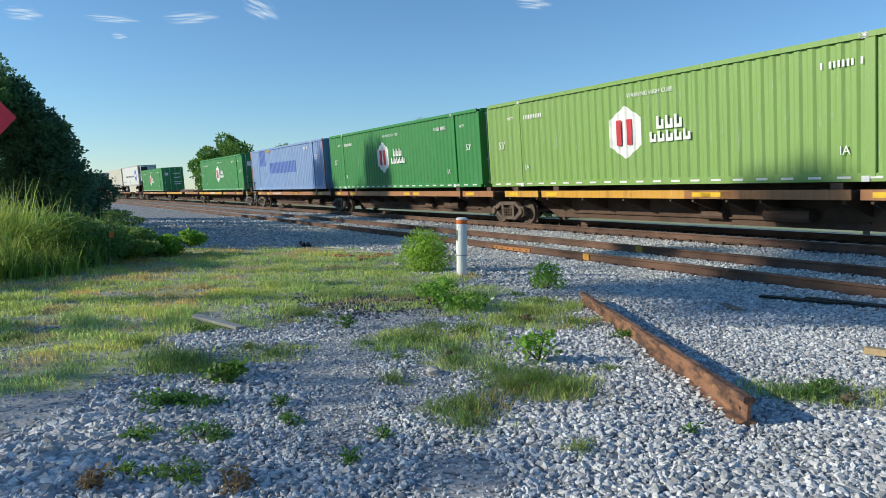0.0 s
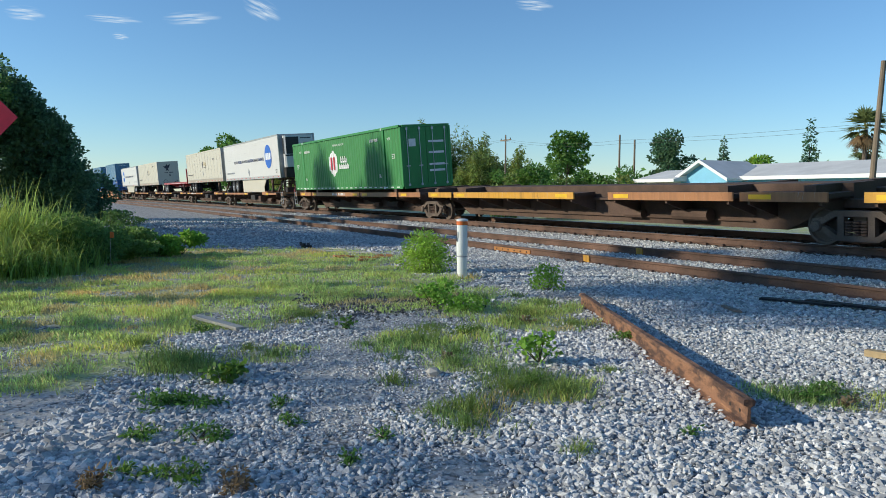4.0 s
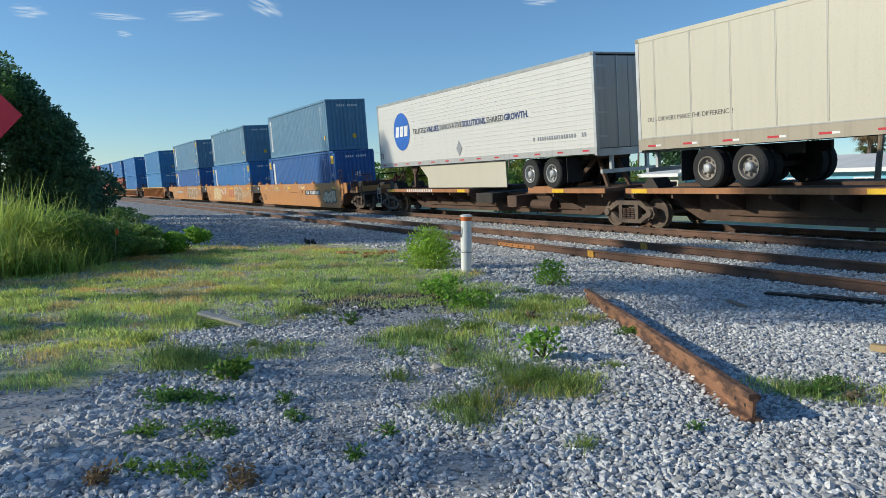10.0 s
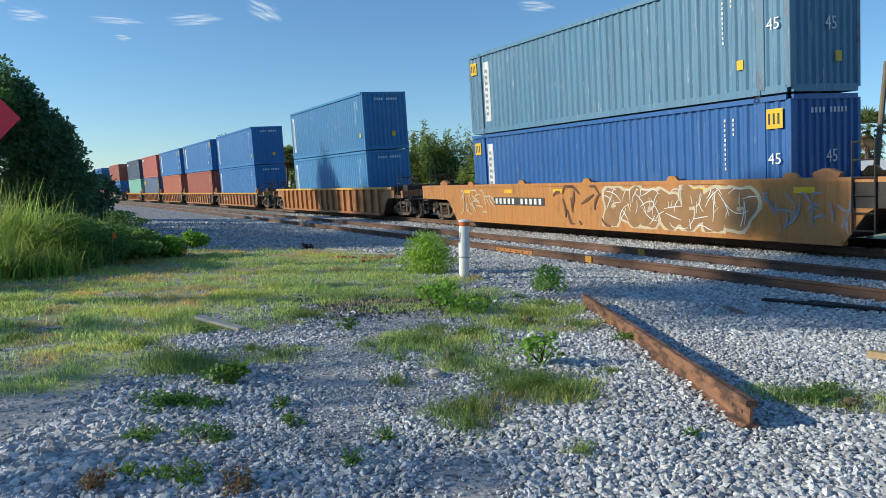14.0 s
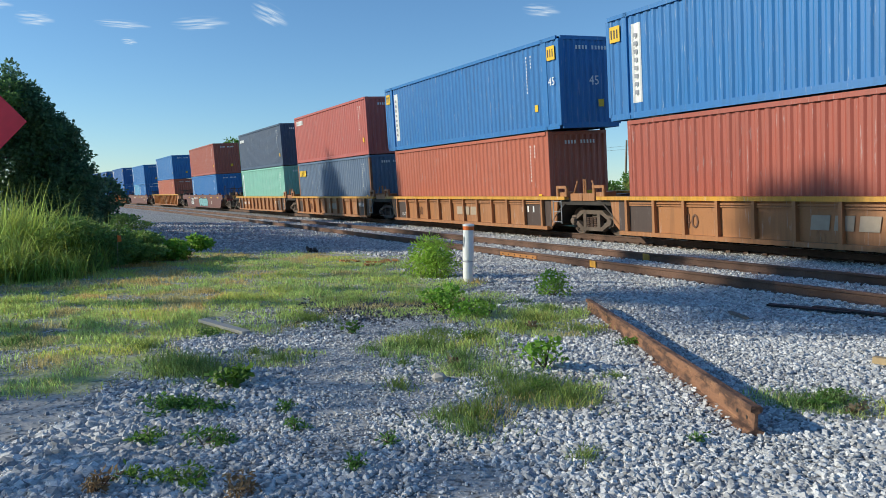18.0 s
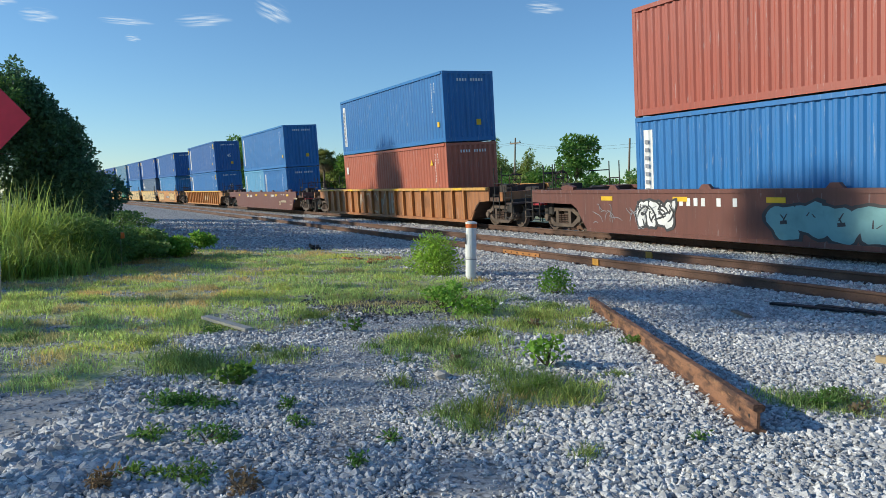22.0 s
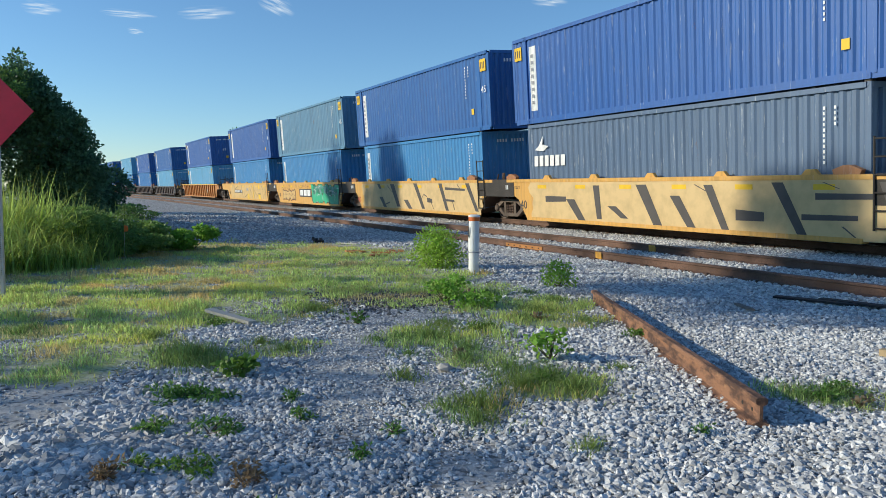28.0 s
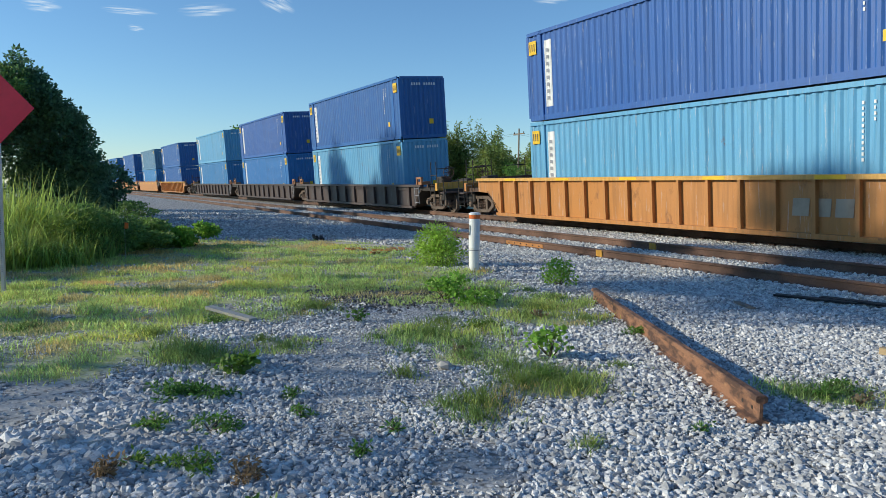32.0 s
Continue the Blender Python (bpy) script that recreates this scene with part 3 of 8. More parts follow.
def sea_box(s0, s1, up, H, key, label, length, stripe=True, number=False, plates=True, ids=True, frame_key=None, post_key=None, bird=False, side_mark=None, locks=False, warned=False):
    """A sea container in one of the train's liveries."""
    posts = length > 13
    c = container((s0 + s1) / 2, up, length, H, key, label, 2.438, posts, False, frame_key=frame_key, post_key=post_key)
    y, L = -1.226, length / 2
    if locks:
        for e in (-1, 1):
            for k in (-1, 1):
                part("twist_lock", once("twist_lock", lambda: S().box(-0.08, 0.08, -0.07, 0.07, -0.05, 0.0, 0.02).rod((-0.10, 0, -0.025), (0.10, 0, -0.025), 0.015, 6)), M["steel_dark"], c, at=Matrix.Translation((e * 6.0, k * 1.14, 0)))
    if stripe:
        x0 = -min(L, 6.096) + 0.28
        skin(c, "name_panel", x0, x0 + 0.34, lambda x: 0.42, lambda x: H - 0.35, "white", L, 1.219, 0.278, "upright white name panel")
        sh = S()
        n = 8
        for i in range(n):
            z = H - 0.62 - i * (H - 1.15) / n
            sh.box(x0 + 0.10, x0 + 0.24, y - 0.010, y - 0.007, z - 0.11, z)
        part("name_mark", sh, M["grey_mark"], c, "dark marks on the name panel")
    if posts:
        for e in (-1, 1):
            plate(c, "height_plate", e * (L - 0.40) - 0.22, e * (L - 0.40) + 0.20, H - 0.72, H - 0.28, "yellow_mark", y - 0.004, "yellow height plate")
            sh = S()
            for i in range(3):
                xx = e * (L - 0.40) - 0.17 + i * 0.12
                sh.box(xx, xx + 0.05, y - 0.014, y - 0.011, H - 0.62, H - 0.38)
            part("plate_mark", sh, M["dark_mark"], c)
    if number:
        lettering("number_mark", "45", 0.36, M["white"], c, on_side(L - 0.60, H * 0.48, y - 0.003))
        lettering("number_mark", "45", 0.42, M["white"], c, on_end(L + 0.004, -0.05, H * 0.47))
    if plates:
        xp = min(L, 6.096)
        plate(c, "label_plate", xp - 0.64, xp - 0.46, 0.64, 0.86, "yellow_mark", y, "yellow label")
        end_plate(c, "label_plate", 0.30, 0.52, 0.66, 0.90, "yellow_mark", L + 0.002, "yellow label")
    if ids:
        xp = min(L, 6.096)
        code_bars(c, xp - 1.05, H - 0.40, 0.052, 1.25, 11, "white", y, True)
        code_bars(c, xp - 0.80, H - 0.40, 0.05, 0.45, 4, "white", y, True)
        sh = S()
        for i in range(10):
            if i != 4:
                sh.box(L + 0.001, L + 0.006, -0.55 + i * 0.13, -0.55 + i * 0.13 + 0.07, H - 0.42, H - 0.30)
        part("id_mark", sh, M["white"], c, "small painted identification marks")
    if side_mark:
        x0, x1, z0, z1, key = side_mark
        sh = S()
        n = max(4, round((x1 - x0) / 0.28))
        w = (x1 - x0) / n
        for i in range(n):
            sh.prism([(x0 + i * w, z0), (x0 + (i + 0.72) * w, z0), (x0 + (i + 0.80) * w, z1), (x0 + (i + 0.08) * w, z1)], y - 0.010, y - 0.002)
        part("name_block", sh, M[key], c, "owner's mark as plain blocks")
    if warned:
        part("warning_label", S().prism([(4.58, 2.02), (4.84, 2.02), (4.71, 2.26)], y - 0.010, y - 0.002), M["yellow_mark"], c, "yellow warning triangle")
        plate(c, "paper_label", -5.72, -5.46, 1.86, 2.24, "white", y, "white paper label")
    if bird:
        part("emblem", S().prism([(-5.7, H - 0.85), (-5.45, H - 0.72), (-5.2, H - 0.40), (-5.25, H - 0.68), (-4.9, H - 0.75), (-5.2, H - 0.90), (-5.45, H - 0.88)], y - 0.010, y - 0.002), M["white"], c, "white bird emblem")
    return c


# ---- railway cars ----
def side_frame(y):
    sh = S()
    # a plate with two openings, pieced from its top, bottom and columns
    sh.prism([(-1.05, 0.42), (-0.98, 0.60), (-0.72, 0.64), (-0.52, 0.78), (0.52, 0.78), (0.72, 0.64), (0.98, 0.60), (1.05, 0.42), (0.80, 0.46), (0.66, 0.54), (0.44, 0.66), (-0.44, 0.66), (-0.66, 0.54), (-0.80, 0.46)], y - 0.07, y + 0.07)
    sh.prism([(-1.05, 0.42), (-0.80, 0.46), (-0.66, 0.42), (-0.44, 0.27), (0.44, 0.27), (0.66, 0.42), (0.80, 0.46), (1.05, 0.42), (0.98, 0.30), (0.76, 0.32), (0.48, 0.15), (-0.48, 0.15), (-0.76, 0.32), (-0.98, 0.30)], y - 0.07, y + 0.07)
    for x in (-0.33, 0.33):
        sh.box(x - 0.07, x + 0.07, y - 0.075, y + 0.075, 0.24, 0.70)
    for x in (-0.875, 0.875):
        sh.lathe([(0.02, -0.04), (0.10, -0.04), (0.12, 0.0), (0.12, 0.06)], (x, y - 0.10, 0.44), "y", 12)
    return sh


def spring_nest(y):
    sh = S()
    for x in (-0.17, 0.0, 0.17):
        for i in range(5):
            z = 0.27 + i * 0.062
            sh.lathe([(0.075, 0.0), (0.085, 0.014), (0.085, 0.030), (0.075, 0.044)], (x, y - 0.02, z), "z", 8)
    return sh


def wheelset_shape():
    sh = S()
    for k in (-1, 1):
        y = k * 0.75
        sh.lathe([(0.10, -0.09 * k), (0.14, -0.05 * k), (0.33, -0.035 * k), (0.36, -0.07 * k), (0.445, -0.07 * k), (0.42, -0.03 * k), (0.415, 0.065 * k), (0.36, 0.07 * k), (0.33, 0.02 * k), (0.14, 0.04 * k), (0.10, 0.10 * k)], (0, y, 0), "y", 24)
    sh.rod((0, -1.02, 0), (0, 1.02, 0), 0.075, 10)
    return sh


def bogie(car, x, s_abs):
    """A two-axle truck under a car at x."""
    b = part("truck", once("bolster", lambda: S().box(-0.16, 0.16, -0.95, 0.95, 0.42, 0.74, 0.03).rod((0, 0, 0.70), (0, 0, 0.86), 0.25, 14)), M["truck"], car, "dusty cast steel truck", Matrix.Translation((x, 0, 0)))
    for k in (-1, 1):
        part("side_frame", once(("side_frame", k), lambda: side_frame(k * 1.02)), M["truck"], b)
        part("spring_nest", once(("spring_nest", k), lambda: spring_nest(k * 1.02)), M["rust_dark"], b)
    for a in (-0.875, 0.875):
        w = part("wheelset", once("wheelset", lambda: wheelset_shape()), M["truck"], b, "steel wheels on an axle", Matrix.Translation((a, 0, 0.42)))
        WHEELS.append((w, a, s_abs + a))
    brake = S().box(-0.55, -0.45, -0.7, 0.7, 0.30, 0.42).box(0.45, 0.55, -0.7, 0.7, 0.30, 0.42)
    part("brake_beam", once("brake_beam", lambda: brake), M["steel_dark"], b)
    return b


def coupler(car, x, k):
    sh = S().bar((x, 0, 0.86), (x + k * 1.05, 0, 0.86), 0.18, 0.20)
    sh.box(min(x + k * 0.95, x + k * 1.30), max(x + k * 0.95, x + k * 1.30), -0.16, 0.16, 0.72, 1.0, 0.03)
    sh.rod((x + k * 0.4, -0.35, 0.7), (x + k * 1.1, -0.2, 0.35), 0.03, 6)
    part("coupler", sh, M["steel_dark"], car)


def ladder(car, x, y, z0, z1, width, rungs, mat, r=0.018):
    """Two upright rails and their rungs along the car's side; the first rail carries the rest."""
    a = part("ladder", once(("ladder_rail", round(z1 - z0, 2), r), lambda: S().rod((0, 0, 0), (0, 0, z1 - z0), r, 6)), mat, car, at=Matrix.Translation((x, y, z0)))
    part("ladder_rail", once(("ladder_rail", round(z1 - z0, 2), r), lambda: S()), mat, a, at=Matrix.Translation((width, 0, 0)))
    for i in range(rungs):
        part("rung", once(("rung", round(width, 2), r), lambda: S().rod((0, 0, 0), (width, 0, 0), r * 0.8, 6)), mat, a, at=Matrix.Translation((0, 0, 0.05 + (z1 - z0 - 0.1) * i / max(1, rungs - 1))))
    return a


def end_ladder(car, x, y, k, mat):
    ladder(car, min(x, x + k * 0.42), y, 0.42, 1.25, 0.42, 4, mat)


def well_car(s_l, s_r, style, key, label, own_l=True, own_r=True, end_l=False, end_r=False, marks=()):
    """A well car between its truck centres. style: smooth or ribbed sides. own_*: it carries that truck; end_*: a coupled end."""
    mid = (s_l + s_r) / 2
    c = thing("well_car", label, "railway car", "railway cars of the train")
    on_train(c, mid)
    a, b = s_l - mid, s_r - mid
    mat = M[key]
    top = {"smooth": 1.50, "ribbed": 1.47, "low": 1.22, "brown": 1.36}[style]
    zb = 0.14 if style != "low" else 0.17
    W = 1.50
    # ribbed cars: the sheet lies behind ribs and chords
    WS = W if style in ("smooth", "brown") else W - 0.10
    cr = 1.75
    if style in ("smooth", "brown"):
        ea, eb = (-1.15 if end_l else 0.5), (0.6 if end_r else 0.45)
    else:
        ea = eb = 0.30 if style == "ribbed" else 0.75
    outline = [(a + cr, zb), (b - cr, zb), (b - cr + 0.22, 0.42), (b - 1.25, 0.80), (b - 1.0, 0.93)]
    outline += [(b - eb, 0.97), (b - eb, top), (a + ea, top), (a + ea, 0.97), (a + 1.0, 0.93), (a + 1.25, 0.80), (a + cr - 0.22, 0.42)]
    for k in (-1, 1):
        y0, y1 = (k * (WS - 0.06), k * WS)
        if style == "low":
            outline = [(a + cr, zb), (b - cr, zb), (b - 1.40, 0.45), (b - 1.25, top), (a + 1.25, top), (a + 1.40, 0.45)]
        w = part("side_sheet", S().prism(outline, min(y0, y1), max(y0, y1)), mat, c)
        chord = M["trim_yellow"] if style == "low" and key != "car_dark" else M["car_yellow"] if style == "ribbed" else mat
        part("top_chord", S().box(a + ea + 0.02, b - eb - 0.02, min(k * (W - 0.16), k * (W + 0.02)), max(k * (W - 0.16), k * (W + 0.02)), top - 0.09, top + 0.012, 0.01), chord, c)
        part("bottom_chord", S().box(a + cr, b - cr, min(k * (W - 0.20), k * (W + 0.025)), max(k * (W - 0.20), k * (W + 0.025)), zb - 0.02, zb + 0.09, 0.01), mat, c)
        if style in ("ribbed", "low"):
            n = 18 if style == "ribbed" else 12
            for i in range(n):
                x = a + cr + 0.3 + (b - a - 2 * cr - 0.6) * i / (n - 1)
                part("rib", once(("rib", style, k), lambda: S().prism([(-0.05, zb + 0.07), (0.05, zb + 0.07), (0.04, top - 0.09), (-0.04, top - 0.09)], min(k * (W - 0.11), k * (W + 0.02)), max(k * (W - 0.11), k * (W + 0.02)))), M["car_ochre"] if key == "car_orange" else mat, c, at=Matrix.Translation((x, 0, 0)))
        else:
            for i in range(5):
                x = a + cr + 1.2 + (b - a - 2 * cr - 2.4) * i / 4
                part("guide", once(("guide", k, style), lambda: S().prism([(-0.22, top), (0.22, top), (0.10, top + 0.13), (-0.10, top + 0.13)], min(k * (W - 0.12), k * (W - 0.02)), max(k * (W - 0.12), k * (W - 0.02)))), mat, c, at=Matrix.Translation((x, 0, 0)))
    part("floor", S().box(a + cr + 0.1, b - cr - 0.1, -WS + 0.08, WS - 0.08, 0.28, 0.36), M["rust_dark"], c)
    for x in (a + cr + 0.2, b - cr - 0.5):
        part("cross_bearer", S().box(x, x + 0.3, -WS + 0.06, WS - 0.06, 0.2, 0.42), M["rust_dark"], c)
    for x, k, own, end, s in ((a, -1, own_l, end_l, s_l), (b, 1, own_r, end_r, s_r)):
        deck = S().box(min(x - k * 1.85, x + k * 0.55), max(x - k * 1.85, x + k * 0.55), -W + 0.14, W - 0.14, 0.96, 1.10)
        deck.prism([(x - k * 1.8, 0.30), (x - k * 1.75, 0.30), (x - k * 0.9, 1.0), (x - k * 1.0, 1.0)], -W + 0.1, W - 0.1)
        deck.box(min(x - k * 0.5, x + k * 0.55), max(x - k * 0.5, x + k * 0.55), -0.40, 0.40, 0.76, 0.97)
        part("end_platform", deck, M["rust_dark"] if style != "low" else M["steel_dark"], c)
        if own:
            bogie(c, x, s)
        if end:
            coupler(c, x + k * 0.5, k)
            part("end_beam", S().box(min(x + k * 0.55, x + k * 0.75), max(x + k * 0.55, x + k * 0.75), -1.45, 1.45, 0.98, 1.30), mat if style != "low" else M["trim_yellow"], c)
            for yy in (-1.38, 1.38):
                rl = part("hand_rail", S().rod((x + k * 0.1, yy, 1.1), (x + k * 0.1, yy, 2.2), 0.019, 6), M["steel_dark"], c, "tall black stanchion")
                part("stanchion", S().rod((x + k * 0.62, yy, 1.1), (x + k * 0.62, yy, 2.2), 0.019, 6), M["steel_dark"], rl)
                part("cross_rail", S().rod((x + k * 0.1, yy, 1.62), (x + k * 0.62, yy, 1.62), 0.018, 6), M["steel_dark"], rl)
                part("cross_rail", S().rod((x + k * 0.62, yy, 1.9), (x + k * 0.62, yy * 0.36, 1.9), 0.02, 6), M["steel_dark"], rl)
            bw = S()
            for i in range(16):
                q0, q1 = 2 * math.pi * i / 16, 2 * math.pi * (i + 1) / 16
                bw.rod((x + k * 0.5, -0.72 + 0.25 * math.cos(q0), 1.72 + 0.25 * math.sin(q0)), (x + k * 0.5, -0.72 + 0.25 * math.cos(q1), 1.72 + 0.25 * math.sin(q1)), 0.018, 5)
            for i in range(4):
                an = i * math.pi / 4
                bw.rod((x + k * 0.5, -0.72 + 0.25 * math.cos(an), 1.72 + 0.25 * math.sin(an)), (x + k * 0.5, -0.72 - 0.25 * math.cos(an), 1.72 - 0.25 * math.sin(an)), 0.014, 5)
            part("brake_wheel", bw, M["rust_dark"], c)
            part("brake_gear", S().box(x - 0.25, x + 0.25, -0.95, -0.45, 1.10, 1.55, 0.03), M["steel_dark"], c)
            part("air_tank", S().rod((x - 0.35, 0.4, 1.25), (x + 0.35, 0.4, 1.25), 0.16, 10), M["steel_dark"], c)
            end_ladder(c, x + k * (0.12 if k > 0 or style in ("ribbed", "low") else 1.20), -1.46, k, M["steel_dark"])
            part("end_bulkhead", S().box(min(x + k * 0.5, x + k * 1.0), max(x + k * 0.5, x + k * 1.0), -1.15, 1.15, 0.55, 1.02, 0.04), M["steel_dark"], c)
            ladder(c, min(x + k * 0.86, x + k * 1.30), -1.42, 0.34, 1.50, 0.44, 4, M["steel_dark"])
            part("step_board", S().box(min(x + k * 0.8, x + k * 1.34), max(x + k * 0.8, x + k * 1.34), -1.40, -0.6, 0.86, 0.92), M["flat_red"] if style == "brown" else M["car_dark"], c)
            part("end_panel", S().box(min(x - k * 0.55, x - k * 0.45), max(x - k * 0.55, x - k * 0.45), -1.30, 1.30, 1.08, top + 0.02), M["rust_dark"], c)
        else:
            part("junction_plate", S().rod((x, 0, 0.84), (x, 0, 1.22), 0.36, 14).box(x - 0.5, x + 0.5, -0.9, 0.9, 1.10, 1.17), M["steel_dark"], c)
            for yy in (-1.3, 1.3):
                st = S().box(x - k * 0.3 - 0.28, x - k * 0.3 + 0.28, yy - 0.12, yy + 0.12, 1.1, 1.32)
                st.rod((x - k * 0.05, yy, 1.31), (x - k * 0.05, yy, 1.75), 0.03, 6).rod((x - k * 0.55, yy, 1.31), (x - k * 0.35, yy, 1.7), 0.03, 6)
                part("stack_guide", st, mat if style == "low" else M["rust_dark"], c)
    if style in ("smooth", "brown"):
        dk = M["steel_dark"] if style == "smooth" else mat
        for k in (-1, 1):
            for x0, x1 in ((a + ea - (0.0 if end_l else 0.55), a + 0.98), (b - 1.55, b - eb + (0.0 if end_r else 0.5))):
                if style == "smooth" and not (end_l if x0 < 0 else end_r):
                    part("end_section", S().box(x0, x1, min(k * (W - 0.05), k * (W + 0.012)), max(k * (W - 0.05), k * (W + 0.012)), 0.90, top + 0.016), dk, c, "grimy black end section")
        if style == "smooth":
            ladder(c, b - 1.50, -W - 0.05, 0.40, 2.25, 0.46, 6, M["steel_dark"], 0.022)
        gh = 0.20 if style == "smooth" else 0.16
        for x in (a + 0.80, b - 2.1):
            part("corner_guide", S().prism([(x - 0.30, top), (x + 0.26, top), (x + 0.30, top + 0.10), (x + 0.06, top + gh), (x - 0.10, top + gh), (x - 0.34, top + 0.11)], -W + 0.02, -W + 0.16), M["car_rust"] if style == "smooth" else mat, c, "tan corner guide")
        if style == "smooth" and not end_l:
            code_bars(c, a + 0.35, 1.16, 0.42, 0.15, 4, "white", -W - 0.016)
    elif style == "low":
        for x0, x1 in ((a + cr - 0.1, a + cr + 1.3), (b - cr - 1.3, b - cr + 0.1)):
            part("end_section", S().box(x0, x1, -WS - 0.012, -WS + 0.02, zb + 0.07, top - 0.10), M["car_dark"], c, "grimy dark end section")
        for dz in (0.17, 0.23):
            part("stiffener", S().box(a + cr + 0.3, b - cr - 0.3, -WS - 0.05, -WS + 0.01, top - dz - 0.018, top - dz + 0.018), mat, c)
        for x in (a + 0.85, b - 0.95):
            part("hand_loop", loop_shape(x, top, W), M["car_rust"], c, "rusty end bracket")
        ladder(c, b - 1.35, -W - 0.03, 0.38, 1.12, 0.42, 3, M["galv"], 0.014)
    # writing and reflectors
    y = -WS - 0.002 - (0.013 if style == "low" else 0.0)
    for i in range(6):
        x = a + cr + 0.7 + (b - a - 2 * cr - 1.8) * i / 5
        if style == "ribbed":
            plate(c, "reflector", x, x + 0.70, top - 0.08, top, "yellow_mark", -W - 0.021, "yellow reflector", 0.004)
        elif style != "low":
            plate(c, "reflector", x, x + 0.50, top - 0.30, top - 0.18, "yellow_mark", y, "yellow reflector", 0.008)
    for m in marks:
        m(c, a, b, y, top)
    return c


def loop_shape(x, top, W):
    sh = S()
    for q in (-0.22, 0.22):
        sh.box(x + q - 0.05, x + q + 0.05, -W, -W + 0.10, top, top + 0.34, 0.02)
    sh.box(x - 0.27, x + 0.27, -W + 0.005, -W + 0.095, top + 0.26, top + 0.345)
    sh.box(x - 0.2, x + 0.2, -W + 0.06, -W + 0.5, top, top + 0.14)
    return sh


def dark_plate(x0, w, z=0.62, proud=0.006):
    def f(c, a, b, y, top):
        plate(c, "number_panel", a + x0, a + x0 + w, z, z + 0.27, "char_mark", y, "dark panel with pale marks", proud)
        code_bars(c, a + x0 + 0.10, z + 0.04, w - 0.16, 0.19, 11, "white", y - proud - 0.001)
    return f


def pale_code(x0, w, z=0.95, h=0.18, n=8, mat="white"):
    def f(c, a, b, y, top):
        code_bars(c, a + x0, z, w, h, n, mat, y - 0.002)
    return f


def words_on(text, x0, z, size, mat="white"):
    def f(c, a, b, y, top):
        lettering("painted_text", text, size, M[mat], c, on_side(a + x0, z, y - 0.003))
    return f


def scrawl(x0, x1, mat, seed, z0=0.30, z1=1.30, wide=0.055, rounds=9):
    """Quick spray-can strokes that spell nothing: slanted, hooked and crossing lines."""
    def f(c, a, b, y, top):
        rnd = random.Random(seed)
        sh = S()
        h = z1 - z0
        for i in range(rounds):
            cell = (x1 - x0) / rounds
            cx = a + x0 + cell * (i + 0.5)
            for j in range(3):
                px, pz = cx + rnd.uniform(-0.6, 0.5) * cell, z0 + h * rnd.uniform(0.05, 0.9)
                an = rnd.choice((1.35, 1.8, 0.35, 2.6, -1.2)) + rnd.uniform(-0.3, 0.3)
                ln, turn = h * rnd.uniform(0.35, 0.75), rnd.uniform(-1.6, 1.6)
                pts = [(px, pz)]
                for k in range(6):
                    an += turn / 6
                    px, pz = px + ln / 6 * math.cos(an), min(z1, max(z0, pz + ln / 6 * math.sin(an)))
                    pts.append((px, pz))
                vs = []
                for k, (qx, qz) in enumerate(pts):
                    n, p = pts[min(k + 1, 6)], pts[max(k - 1, 0)]
                    tx, tz = n[0] - p[0], n[1] - p[1]
                    m = math.hypot(tx, tz) or 1
                    ww = wide * (1.0 - 0.5 * abs(k - 3) / 3)
                    vs += [(qx - tz / m * ww, y - 0.019, qz + tx / m * ww), (qx + tz / m * ww, y - 0.019, qz - tx / m * ww)]
                sh.add(vs, [(2 * k, 2 * k + 1, 2 * k + 3, 2 * k + 2) for k in range(6)])
        part("spray_paint", sh, M[mat], c, "sprayed strokes")
    return f


def strokes(rows, mat, lift=0.008, label="dark sprayed strokes"):
    """Straight sprayed strokes. rows: from x, z to x, z, each measured from the car's end, and the width along the car."""
    def f(c, a, b, y, top):
        sh = S()
        for i, (x0, z0, x1, z1, w) in enumerate(rows):
            d = lift + 0.0006 * (i % 4)
            if abs(z1 - z0) > 0.3 * abs(x1 - x0):
                sh.prism([(a + x0, z0), (a + x0 + w, z0), (a + x1 + w * 0.9, z1), (a + x1 + w * 0.1, z1)], y - d - 0.002, y - d)
            else:
                sh.prism([(a + x0, z0 - w / 2), (a + x1, z1 - w * 0.4), (a + x1, z1 + w * 0.4), (a + x0, z0 + w / 2)], y - d - 0.002, y - d)
        part("spray_cut", sh, M[mat], c, label)
    return f


def cream_side(x0, x1, mat, z0=0.17, z1=1.405):
    """A whole side rolled over in one pale colour, with a ragged end."""
    def f(c, a, b, y, top):
        rnd = random.Random(int(x1 * 10))
        right = [(a + x1 + rnd.uniform(-0.25, 0.15), z0 + (z1 - z0) * i / 7) for i in range(8)]
        left = [(a + x0 + rnd.uniform(-0.15, 0.25), z1 - (z1 - z0) * i / 7) for i in range(8)]
        part("spray_block", S().prism(right + left, y - 0.005, y), M[mat], c, "broad pale sprayed patch")
    return f


def patch(x0, x1, z0, z1, mat):
    def f(c, a, b, y, top):
        plate(c, "spray_block", a + x0, a + x1, z0, z1, mat, y - 0.006, "small sprayed block", 0.003)
    return f


